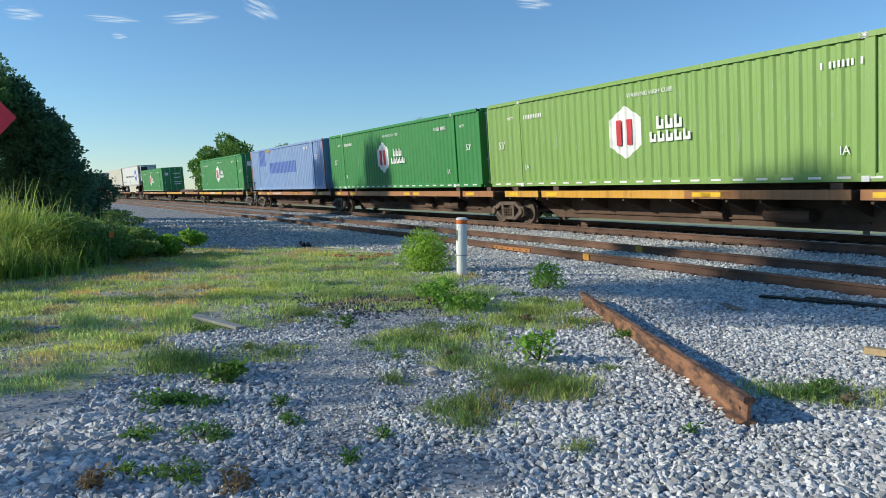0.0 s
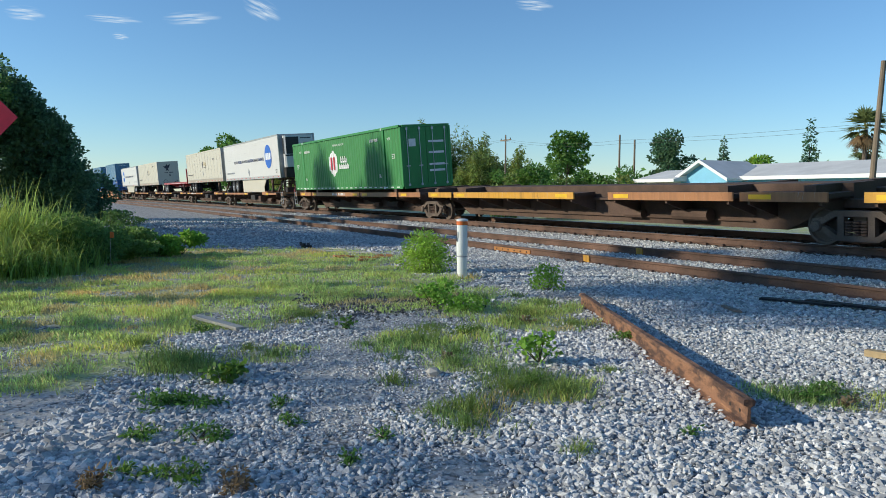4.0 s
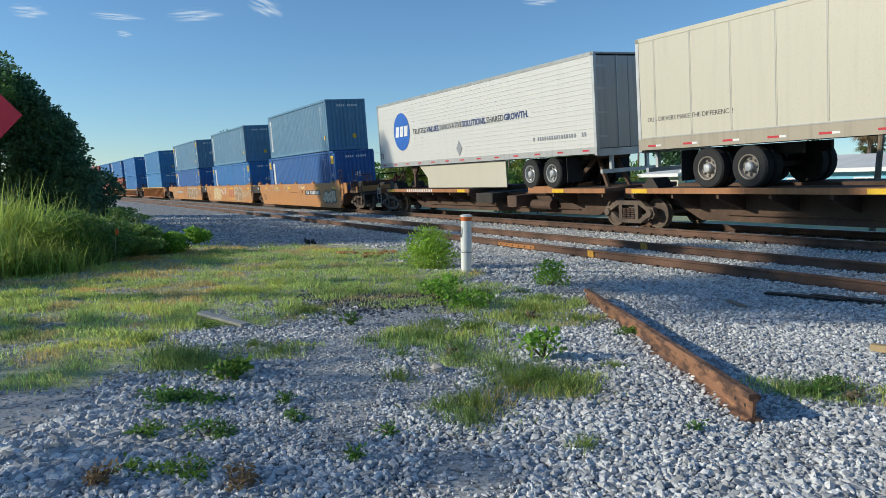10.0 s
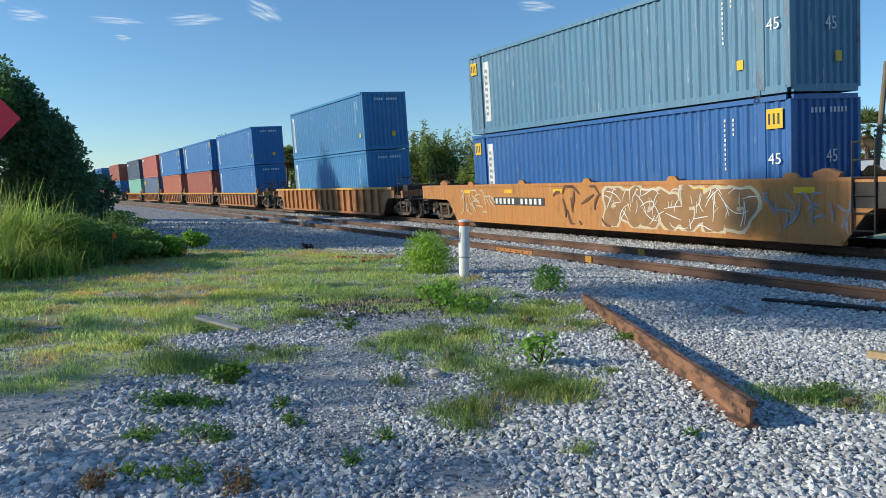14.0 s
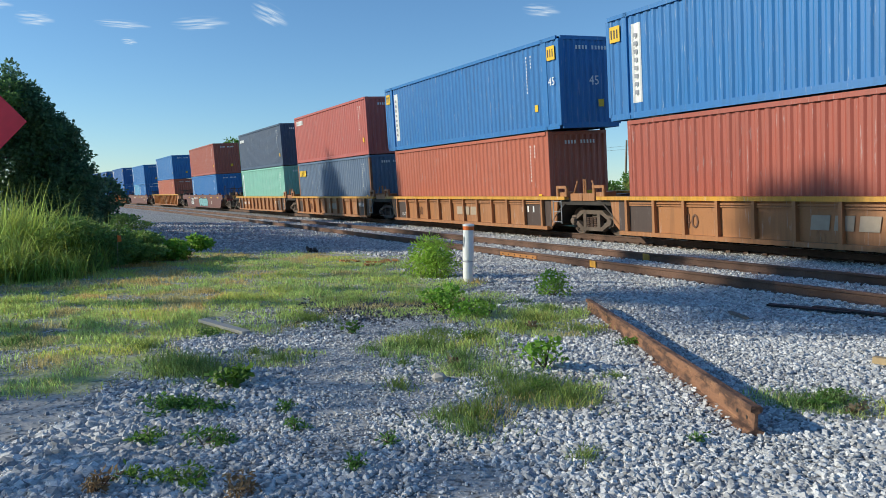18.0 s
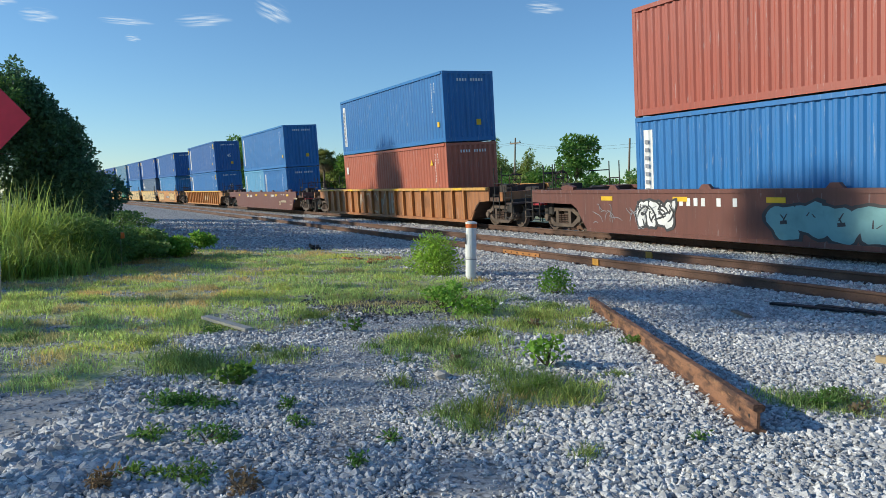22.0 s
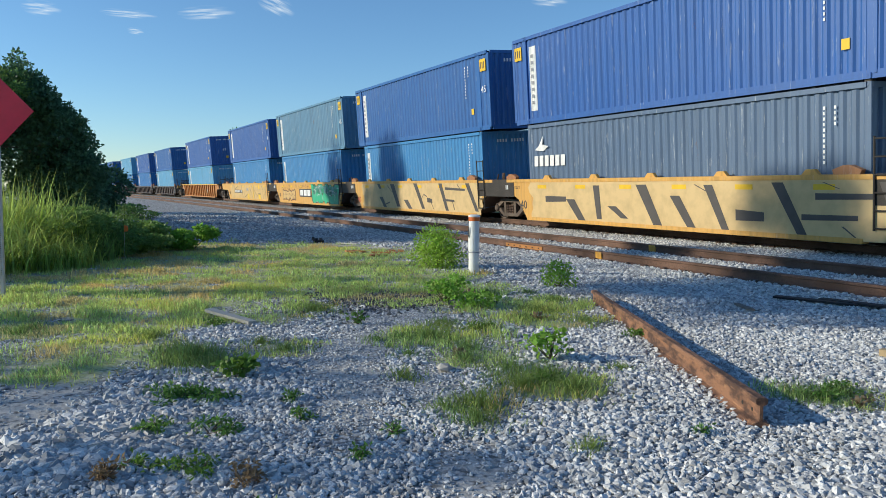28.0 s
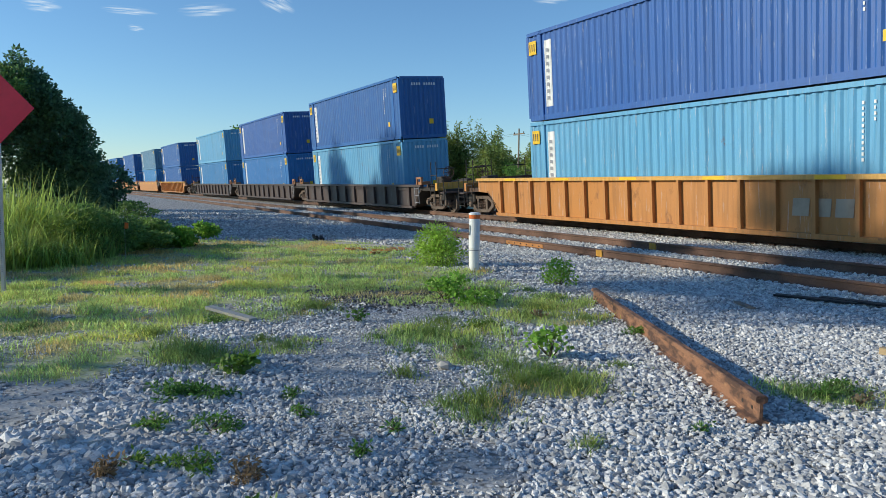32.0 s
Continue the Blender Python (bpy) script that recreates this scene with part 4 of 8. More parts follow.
def bubbles(x0, x1, n, z0, z1, fill, edge, seed, swell=0.45):
    """Rounded sprayed letters side by side that spell nothing, each filled and outlined."""
    def f(c, a, b, y, top):
        rnd = random.Random(seed)
        step = (x1 - x0) / n
        fl, ed = S(), S()
        for i in range(n):
            cx, cz = a + x0 + (i + 0.5) * step, (z0 + z1) / 2 + rnd.uniform(-0.05, 0.05)
            lean, rx, rz = rnd.uniform(-0.12, 0.12), step * (0.5 + swell * 0.25), (z1 - z0) / 2 * rnd.uniform(0.85, 1.0)
            ph = rnd.uniform(0, 6.28)
            ring = []
            for j in range(22):
                t = 2 * math.pi * j / 22
                r = (abs(math.cos(t)) ** 4 + abs(math.sin(t)) ** 4) ** -0.25 * (1 + 0.12 * math.sin(3 * t + ph) + 0.10 * math.sin(5 * t + 2 * ph))
                ring.append((r * math.cos(t), r * math.sin(t)))
            d = 0.001 * (i % 3)
            ed.prism([(cx + (rx + 0.05) * u + lean * w, cz + (rz + 0.05) * w) for u, w in ring], y - 0.007 - d * 0.2 - 0.003 * (i % 2), y)
            fl.prism([(cx + rx * u * 0.9 + lean * w, cz + rz * w * 0.95) for u, w in ring], y - 0.012 - d * 0.2 - 0.003 * (i % 2), y)
            for q in range(2):
                ux, uz, an = cx + rnd.uniform(-0.2, 0.2) * step, cz + rnd.uniform(-0.25, 0.25) * rz, rnd.uniform(0.6, 2.5)
                ex, ez = rnd.uniform(0.2, 0.5) * rz * math.cos(an), rnd.uniform(0.3, 0.6) * rz * math.sin(an)
                ed.prism([(ux - 0.018, uz), (ux + 0.018, uz), (ux + ex + 0.012, uz + ez), (ux + ex - 0.012, uz + ez)], y - 0.0185, y)
            if i % 2 == 0:
                ed.prism([(cx - 0.12 * step, cz - 0.05), (cx + 0.14 * step, cz - 0.03), (cx + 0.12 * step, cz + 0.05), (cx - 0.12 * step, cz + 0.03)], y - 0.0175, y)
        part("spray_outline", ed, M[edge], c, "dark sprayed outline")
        part("spray_paint", fl, M[fill], c, "sprayed rounded shapes")
    return f


def logo_block(x0, x1, z0, z1, back, front):
    """A maker's mark as a plain coloured block with bars."""
    def f(c, a, b, y, top):
        proud = 0.006
        if back:
            plate(c, "mark_panel", a + x0, a + x1, z0, z1, back, y, "coloured mark panel", proud)
        sh = S()
        w, h = x1 - x0, z1 - z0
        for q in (0.07, 0.37, 0.67):
            sh.prism([(a + x0 + w * q, z0 + h * 0.16), (a + x0 + w * (q + 0.24), z0 + h * 0.16), (a + x0 + w * (q + 0.26), z0 + h * 0.86), (a + x0 + w * (q + 0.02), z0 + h * 0.86)], y - proud - 0.006, y - proud)
        part("mark_bar", sh, M[front], c, "bars of a maker's mark")
    return f


def spine_car(s_l, s_r, label, own_l=True, own_r=False, end_l=False, end_r=False, trailer=False, marks=(), deck_key="trim_yellow"):
    """A skeleton car: one deep centre sill with short side decks."""
    mid = (s_l + s_r) / 2
    c = thing("spine_car", label, "railway car", "railway cars of the train")
    on_train(c, mid)
    a, b = s_l - mid, s_r - mid
    n = b - a
    part("centre_sill", S().prism([(a + 0.2, 0.92), (a + 0.2, 0.62), (a + 1.3, 0.62), (a + 2.1, 0.24), (b - 2.1, 0.24), (b - 1.3, 0.62), (b - 0.2, 0.62), (b - 0.2, 0.92)], -0.42, 0.42), M["rust_dark"], c)
    part("sill_flange", S().box(a + 0.3, b - 0.3, -0.55, 0.55, 0.90, 0.96), M["rust_dark"], c)
    if not trailer:
        part("top_sill", S().box(a + 0.5, b - 0.5, -0.40, 0.40, 0.962, 1.32), M["rust_dark"], c)
        for x in (a + 0.9, a + 3.2, b - 0.9, b - 3.2):
            part("container_pedestal", S().box(x - 0.14, x + 0.14, -1.28, 1.28, 1.152, 1.325), M["rust_dark"], c)
        decks = [(a + 0.4, a + 2.4), (a + 2.6, a + 10.2), (b - 7.2, b - 2.8), (b - 2.6, b - 0.4)]
    else:
        decks = [(a + 0.3, a + 8.2), (b - 3.4, b - 0.6)]
    for x0, x1 in decks:
        for k in (-1, 1):
            part("side_deck", S().box(x0, x1, min(k * 0.56, k * 1.38), max(k * 0.56, k * 1.38), 1.05, 1.15), M["rust_dark"], c)
            part("deck_edge", S().box(x0, x1, min(k * 1.38, k * 1.43), max(k * 1.38, k * 1.43), 1.02 if trailer else 0.98, 1.16 if trailer else 1.19), M["car_rust"] if trailer or x0 > 0 else M[deck_key], c, "painted deck edge")
            m = max(2, int((x1 - x0) / 1.3))
            for i in range(m):
                x = x0 + 0.2 + (x1 - x0 - 0.4) * i / max(1, m - 1)
                part("bracket", once(("bracket", k), lambda: S().prism([(k * 0.42, 0.55), (k * 1.36, 0.90), (k * 1.36, 1.05), (k * 0.42, 1.05)], -0.035, 0.035, "x")), M["rust_dark"], c, at=Matrix.Translation((x, 0, 0)))
    y = -1.432
    for x0, x1 in decks:
        plate(c, "reflector", x0 + 0.25, x0 + 0.85, 1.03, 1.14, "yellow_mark", y, "yellow reflector", 0.006)
        if x1 - x0 > 5:
            plate(c, "reflector", x1 - 0.9, x1 - 0.3, 1.03, 1.14, "yellow_mark", y, "yellow reflector", 0.006)
    part("brake_tank", S().rod((b - 5.4, -0.62, 0.55), (b - 4.2, -0.62, 0.55), 0.17, 12), M["rust_dark"], c)
    part("brake_cylinder", S().rod((b - 7.4, -0.55, 0.5), (b - 6.7, -0.55, 0.5), 0.12, 10), M["rust_dark"], c)
    part("air_pipe", S().rod((a + 3, -0.47, 0.42), (b - 3, -0.47, 0.42), 0.025, 6), M["rust_dark"], c)
    if trailer:
        # hitch that carries the trailer's nose
        h = b - 2.2
        hs = S()
        for k in (-1, 1):
            hs.bar((h - 1.3, k * 0.45, 1.0), (h, k * 0.35, 2.05), 0.10, 0.14).bar((h + 0.7, k * 0.45, 1.0), (h + 0.1, k * 0.35, 2.05), 0.09, 0.12)
        hs.box(h - 0.45, h + 0.55, -0.55, 0.55, 2.02, 2.14)
        part("trailer_hitch", hs, M["rust_dark"], c)
        for x0, x1, z0, z1, key in ((h - 2.6, h - 1.1, 1.0, 1.22, "car_rust"), (h - 1.0, h + 1.0, 1.0, 1.14, "rust_dark"), (a + 8.4, a + 9.6, 0.62, 0.98, "steel_dark"), (a + 10.6, a + 11.2, 0.5, 0.9, "rust_dark")):
            part("frame_box", S().box(x0, x1, -1.25, 1.25, z0, z1, 0.03), M[key], c)
        part("wheel_chock", S().prism([(a + 0.9, 1.16), (a + 1.5, 1.16), (a + 1.3, 1.42), (a + 1.1, 1.42)], -1.35, -0.8), M["steel_dark"], c)
    for x, k, own, end, s in ((a, -1, own_l, end_l, s_l), (b, 1, own_r, end_r, s_r)):
        part("end_block", S().box(x - 0.75, x + 0.75, -0.62, 0.62, 0.80, 0.98).rod((x, 0, 0.78), (x, 0, 1.06), 0.30, 12), M["rust_dark"], c)
        if own:
            bogie(c, x, s)
        if end:
            coupler(c, x + k * 0.4, k)
            end_ladder(c, x + k * 0.5, -1.40, k, M["galv"])
            part("end_sill", S().box(min(x + k * 0.6, x + k * 0.78), max(x + k * 0.6, x + k * 0.78), -1.40, 1.40, 0.95, 1.18), M["car_rust"] if trailer else M[deck_key], c)
            part("end_platform", S().box(min(x - k * 0.5, x + k * 0.9), max(x - k * 0.5, x + k * 0.9), -1.15, 1.15, 0.97, 1.04), M["steel_dark"], c)
            part("hand_rail", S().rod((x + k * 0.7, -1.36, 1.18), (x + k * 0.7, -1.36, 1.9), 0.025, 6).rod((x + k * 0.7, -1.36, 1.9), (x + k * 0.7, -0.4, 1.9), 0.025, 6).rod((x + k * 0.7, -0.4, 1.9), (x + k * 0.7, -0.4, 1.18), 0.025, 6), M["steel_dark"], c)
            part("brake_gear", S().box(x + k * 0.2 - 0.25, x + k * 0.2 + 0.25, -0.9, -0.35, 1.04, 1.5, 0.04), M["steel_dark"], c)
            part("air_tank", S().rod((x + k * 0.1 - 0.4, 0.45, 1.25), (x + k * 0.1 + 0.4, 0.45, 1.25), 0.18, 10), M["steel_dark"], c)
            rnd = random.Random(int(s))
            hose = S()
            for i in range(9):
                y0, z0 = rnd.uniform(-0.5, 0.3), rnd.uniform(1.45, 2.0)
                p0 = (x + k * 0.95, y0, z0)
                p1 = (x + k * rnd.uniform(0.9, 1.15), y0 + rnd.uniform(-0.2, 0.2), z0 - rnd.uniform(0.25, 0.45))
                p2 = (x + k * 0.98, y0 + rnd.uniform(-0.3, 0.3), z0 - rnd.uniform(0.0, 0.2))
                hose.rod(p0, p1, 0.028, 6).rod(p1, p2, 0.028, 6)
            part("air_hose", hose, M["flat_red"], c, "bundle of red air hoses")
    for m in marks:
        m(c, a, b, y, 1.2)
    return c


# ---- road trailers on the cars ----
def road_wheel(c, x, y, z, r=0.50, rim="rim_pale"):
    k = -1 if y < 0 else 1
    w = part("wheel", once(("tyre", k), lambda: S().lathe([(0.28, 0.0), (0.28, -0.13), (0.46, -0.14), (0.50, -0.10), (0.50, 0.10), (0.46, 0.14), (0.28, 0.13), (0.28, 0.001)], (0, 0, 0), "y", 24)), M["rubber"], c, "black rubber tyre", Matrix.Translation((x, y, z)))
    part("rim", once(("rim", k), lambda: S().lathe([(0.26, k * 0.02), (0.30, k * 0.12), (0.295, k * 0.150), (0.265, k * 0.145), (0.235, k * 0.06), (0.15, k * 0.05), (0.13, k * 0.06)], (0, 0, 0), "y", 22)), M[rim], w, "dull metal rim")
    part("hub", once(("hub", k), lambda: S().lathe([(0.125, k * 0.05), (0.12, k * 0.14), (0.09, k * 0.17), (0.03, k * 0.175)], (0, 0, 0), "y", 14)), M["galv"], w)
    hh = S()
    for q in range(8):
        an = 2 * math.pi * q / 8
        hh.lathe([(0.002, k * 0.058), (0.040, k * 0.058), (0.040, k * 0.064), (0.002, k * 0.065)], (0.19 * math.cos(an), 0, 0.19 * math.sin(an)), "y", 8)
    part("rim_hole", once(("rim_hole", k), lambda: hh), M["black_plastic"], w)
    return w


def running_gear(c, x, back, rim="rim_pale"):
    """Two axles with double wheels, a frame and mud flaps. back: the way to the trailer's tail."""
    for dx in (-0.62, 0.62):
        for k in (-1, 1):
            road_wheel(c, x + dx, k * 1.12, 0.48, rim=rim)
            road_wheel(c, x + dx, k * 0.80, 0.48, rim=rim)
        part("axle", S().rod((x + dx, -1.0, 0.48), (x + dx, 1.0, 0.48), 0.07, 8), M["steel_dark"], c)
    part("slider_frame", S().box(x - 1.5, x + 1.5, -0.55, -0.45, 0.72, 0.98).box(x - 1.5, x + 1.5, 0.45, 0.55, 0.72, 0.98).box(x - 0.2, x + 0.2, -0.55, 0.55, 0.55, 0.75), M["steel_dark"], c)
    for k in (-1, 1):
        part("mud_flap", S().box(x + back * 1.45 - 0.01, x + back * 1.45 + 0.01, k * 0.98 - 0.30, k * 0.98 + 0.30, 0.18, 0.95), M["rubber"], c)


def landing_legs(c, x):
    for k in (-1, 1):
        part("landing_leg", S().box(x - 0.07, x + 0.07, k * 0.98 - 0.07, k * 0.98 + 0.07, 0.12, 1.0, 0.01).box(x - 0.16, x + 0.16, k * 0.98 - 0.14, k * 0.98 + 0.14, 0.06, 0.13).prism([(x - 0.35, 1.0), (x + 0.35, 1.0), (x + 0.09, 0.62), (x - 0.09, 0.62)], k * 0.98 - 0.05, k * 0.98 + 0.05), M["rust_dark"], c)
    part("leg_brace", S().rod((x, -0.98, 0.55), (x, 0.98, 0.55), 0.03, 6).rod((x, 0, 0.9), (x - 0.9, 0, 0.98), 0.03, 6), M["steel_dark"], c)


SLOGAN = (("TRUSTED", "dark_mark", 0.0), ("VALUES.", "navy_mark", 0.008), ("INNOVATIVE", "dark_mark", 0.0), ("SOLUTIONS.", "navy_mark", 0.008), ("SHARED", "dark_mark", 0.0), ("GROWTH.", "navy_mark", 0.008))


def van_trailer(s0, s1, kind, label, nose=1, id_z=3.02):
    """A box trailer; its wheels stand on the deck. nose: +1 ahead, -1 behind."""
    c = thing("box_trailer", label, "trailer", "road trailers on the train")
    on_train(c, (s0 + s1) / 2, 1.16)
    L, W, z0, z1 = (s1 - s0) / 2, 1.295, 1.02, 3.98
    body = M["trailer_white"] if kind == "reefer" else M["trailer_cream"]
    for k in (-1, 1):
        part("side_wall", S().box(-L + 0.08, L - 0.08, min(k * (W - 0.05), k * W), max(k * (W - 0.05), k * W), z0 + 0.18, z1 - 0.10), body, c)
        part("top_rail", S().box(-L, L, min(k * (W - 0.06), k * (W + 0.012)), max(k * (W - 0.06), k * (W + 0.012)), z1 - 0.11, z1), M["alu"] if kind == "reefer" else body, c)
        part("bottom_rail", S().box(-L, L, min(k * (W - 0.08), k * (W + 0.015)), max(k * (W - 0.08), k * (W + 0.015)), z0, z0 + (0.20 if kind == "reefer" else 0.30)), M["trailer_grey"] if kind == "reefer" else M["trailer_sill"], c)
        if kind == "reefer":
            for i in range(17):
                z = z0 + 0.30 + i * 0.148
                part("side_rib", once(("side_rib", k, round(L, 1)), lambda: S().box(-L + 0.1, L - 0.1, min(k * W, k * (W + 0.010)), max(k * W, k * (W + 0.010)), 0.0, 0.022)), body, c, at=Matrix.Translation((0, 0, z)))
        else:
            for i in range(13):
                x = -L + 0.65 + i * (2 * L - 1.3) / 12
                part("panel_joint", once(("panel_joint", k), lambda: S().box(-0.035, 0.035, min(k * W, k * (W + 0.006)), max(k * W, k * (W + 0.006)), 1.36, 3.86)), body, c, at=Matrix.Translation((x, 0, 0)))
                part("seam", once(("seam", k), lambda: S().box(-0.009, 0.009, min(k * (W + 0.006), k * (W + 0.009)), max(k * (W + 0.006), k * (W + 0.009)), 1.37, 3.85)), M["trailer_grey"], c, at=Matrix.Translation((x, 0, 0)))
        if kind == "van":
            part("kick_band", S().box(-L + 0.02, L - 0.02, min(k * (W - 0.02), k * (W + 0.011)), max(k * (W - 0.02), k * (W + 0.011)), z0 + 0.305, z0 + 0.33), M["trailer_grey"], c)
        st = S()
        for i in range(13):
            x = -L + 0.35 + i * (2 * L - 1.0) / 12
            st.box(x, x + 0.30, min(k * (W + 0.015), k * (W + 0.019)), max(k * (W + 0.015), k * (W + 0.019)), z0 + 0.08, z0 + 0.13)
        part("reflector_tape", st, M["red_mark"], c, "red reflector tape")
        if kind == "van":
            wt = S()
            for i in range(13):
                x = -L + 0.65 + i * (2 * L - 1.0) / 12
                wt.box(x, x + 0.18, min(k * (W + 0.015), k * (W + 0.019)), max(k * (W + 0.015), k * (W + 0.019)), z0 + 0.08, z0 + 0.13)
            part("reflector_tape", wt, M["white"], c, "white reflector tape")
    part("roof", S().box(-L + 0.02, L - 0.02, -W + 0.05, W - 0.05, z1 - 0.06, z1 - 0.01), M["trailer_grey"] if kind == "reefer" else body, c)
    part("floor", S().box(-L + 0.05, L - 0.05, -W + 0.07, W - 0.07, z0 - 0.02, z0 + 0.12), M["steel_dark"], c)
    part("front_wall", S().box(min(nose * (L - 0.06), nose * L), max(nose * (L - 0.06), nose * L), -W + 0.02, W - 0.02, z0 + 0.02, z1 - 0.02), M["trailer_grey"] if kind == "reefer" else body, c)
    for k in (-1, 1):
        part("corner_rail", S().box(min(nose * (L - 0.10), nose * (L + 0.004)), max(nose * (L - 0.10), nose * (L + 0.004)), min(k * (W + 0.012), k * (W - 0.08)), max(k * (W + 0.012), k * (W - 0.08)), z0, z1 - 0.005), M["alu"], c)
    # tail: two doors with bars
    for k in (-1, 1):
        d = part("rear_door", S().box(min(-nose * L, -nose * (L - 0.05)), max(-nose * L, -nose * (L - 0.05)), min(k * 0.01, k * (W - 0.08)), max(k * 0.01, k * (W - 0.08)), z0 + 0.16, z1 - 0.12), M["trailer_grey"] if kind == "reefer" else body, c)
        for q in (0.5, 1.2, 1.9, 2.55):
            part("hinge_strap", once(("hinge_strap", k, nose, round(L, 1)), lambda: S().box(min(-nose * L, -nose * (L + 0.014)), max(-nose * L, -nose * (L + 0.014)), min(k * (W - 0.10), k * (W - 0.42)), max(k * (W - 0.10), k * (W - 0.42)), -0.03, 0.03)), M["galv"], d, at=Matrix.Translation((0, 0, z0 + q)))
        part("lock_rod", S().rod((-nose * (L + 0.02), k * 0.45, z0 + 0.1), (-nose * (L + 0.02), k * 0.45, z1 - 0.1), 0.017, 6), M["galv"], d)
    part("rear_frame", S().box(min(-nose * (L - 0.10), -nose * (L + 0.01)), max(-nose * (L - 0.10), -nose * (L + 0.01)), -W - 0.012, -W + 0.09, z0 - 0.05, z1 - 0.004).box(min(-nose * (L - 0.10), -nose * (L + 0.01)), max(-nose * (L - 0.10), -nose * (L + 0.01)), W - 0.09, W + 0.012, z0 - 0.05, z1 - 0.004).box(min(-nose * (L - 0.10), -nose * (L + 0.01)), max(-nose * (L - 0.10), -nose * (L + 0.01)), -W + 0.09, W - 0.09, z0 - 0.08, z0 + 0.14), M["galv"], c)
    ub = S().box(min(-nose * (L - 0.02), -nose * (L - 0.12)), max(-nose * (L - 0.02), -nose * (L - 0.12)), -1.1, 1.1, 0.42, 0.54)
    for k in (-1, 1):
        ub.box(min(-nose * (L - 0.02), -nose * (L - 0.12)), max(-nose * (L - 0.02), -nose * (L - 0.12)), k * 0.7 - 0.05, k * 0.7 + 0.05, 0.54, z0)
    part("underride_guard", ub, M["galv"], c)
    running_gear(c, -nose * (L - 2.95), -nose, "rim_pale" if kind == "reefer" else "rim_dull")
    landing_legs(c, nose * (L - 3.15))
    y = -W - 0.002
    if kind == "reefer":
        y -= 0.011
        sk = S().box(min(-nose * 2.9, nose * 3.34), max(-nose * 2.9, nose * 3.34), -1.18, -1.15, 0.04, 1.02)
        part("side_skirt", sk, M["trailer_cream"], c)
        part("side_skirt", S().prism([(nose * 3.34, 0.45), (nose * 3.34, 1.02), (nose * 4.1, 1.02)], -1.18, -1.15), M["trailer_cream"], c)
        ex = 5.43 if nose > 0 else -5.42
        part("emblem", S().prism([(ex + 0.84 * math.cos(q * math.pi / 14), 2.58 + 0.84 * math.sin(q * math.pi / 14)) for q in range(28)], y - 0.005, y), M["blue_mark"], c, "blue round emblem")
        nb = S()
        for i in range(3):
            x = ex - 0.66 + i * 0.46
            nb.prism([(x, 2.36), (x + 0.34, 2.36), (x + 0.44, 2.82), (x + 0.10, 2.82)], y - 0.010, y - 0.005)
        part("emblem_bar", nb, M["white"], c, "white bars on the emblem")
        if nose > 0:
            slogan(SLOGAN, -4.75, 2.34, y - 0.001, 9.03, 0.315, c)
            lettering("length_text", "53'", 0.36, M["dark_mark"], c, on_side(7.0, 1.38, y - 0.001))
        else:
            slogan(SLOGAN, -4.25, 2.39, y - 0.001, 8.9, 0.315, c)
            lettering("length_text", "53", 0.36, M["dark_mark"], c, on_side(-8.0, 1.45, y - 0.001))
        part("diamond_mark", S().prism([(-0.19, 1.28), (0.04, 1.58), (-0.19, 1.88), (-0.42, 1.58)], y - 0.004, y).prism([(-0.19, 1.35), (-0.02, 1.58), (-0.19, 1.81), (-0.36, 1.58)], y - 0.006, y - 0.002), M["grey_mark"], c)
        code_bars(c, 4.87 if nose < 0 else -L + 0.6, 1.56, 2.8, 0.12, 22, "grey_mark", y - 0.002)
        # cooling unit on the nose
        u = part("cooling_unit", S().box(min(nose * L, nose * (L + 0.50)), max(nose * L, nose * (L + 0.50)), -1.02, 1.02, 1.72, 3.84, 0.10), M["trailer_white"], c, "white cooling unit with dark grille")
        xf = nose * (L + 0.502)
        part("grille", S().box(min(xf, xf + nose * 0.012), max(xf, xf + nose * 0.012), -0.92, -0.02, 2.60, 3.74).box(min(xf, xf + nose * 0.010), max(xf, xf + nose * 0.010), -1.0, 1.0, 2.46, 2.56), M["black_plastic"], u)
        gs = S()
        for i in range(5):
            gs.box(min(xf, xf + nose * 0.03), max(xf, xf + nose * 0.03), -0.90, -0.04, 2.70 + i * 0.22, 2.73 + i * 0.22)
        part("grille_slats", gs, M["steel_dark"], u)
        part("side_vent", S().box(nose * (L + 0.1) - 0.0, nose * (L + 0.1) + nose * 0.30 if nose > 0 else nose * (L + 0.1), -1.03, -1.0, 2.62, 3.70) if nose > 0 else S().box(-L - 0.4, -L - 0.1, -1.03, -1.0, 2.62, 3.70), M["black_plastic"], u)
        part("unit_badge", S().box(min(xf, xf + nose * 0.008), max(xf, xf + nose * 0.008), 0.30, 0.72, 3.02, 3.36), M["grey_mark"], u)
        part("unit_mark", S().box(min(xf, xf + nose * 0.008), max(xf, xf + nose * 0.008), 0.1, 0.85, 3.62, 3.68).box(min(xf, xf + nose * 0.008), max(xf, xf + nose * 0.008), 0.25, 0.45, 1.95, 2.0).box(min(xf, xf + nose * 0.008), max(xf, xf + nose * 0.008), 0.6, 0.8, 1.95, 2.0), M["dark_mark"], u)
        part("lower_nose", S().box(min(nose * L, nose * (L + 0.42)), max(nose * L, nose * (L + 0.42)), -1.05, 1.05, 1.04, 1.70, 0.06), M["steel_dark"], u)
    else:
        # bird emblem as a plain dark shape, the name as bars
        ex = -0.25
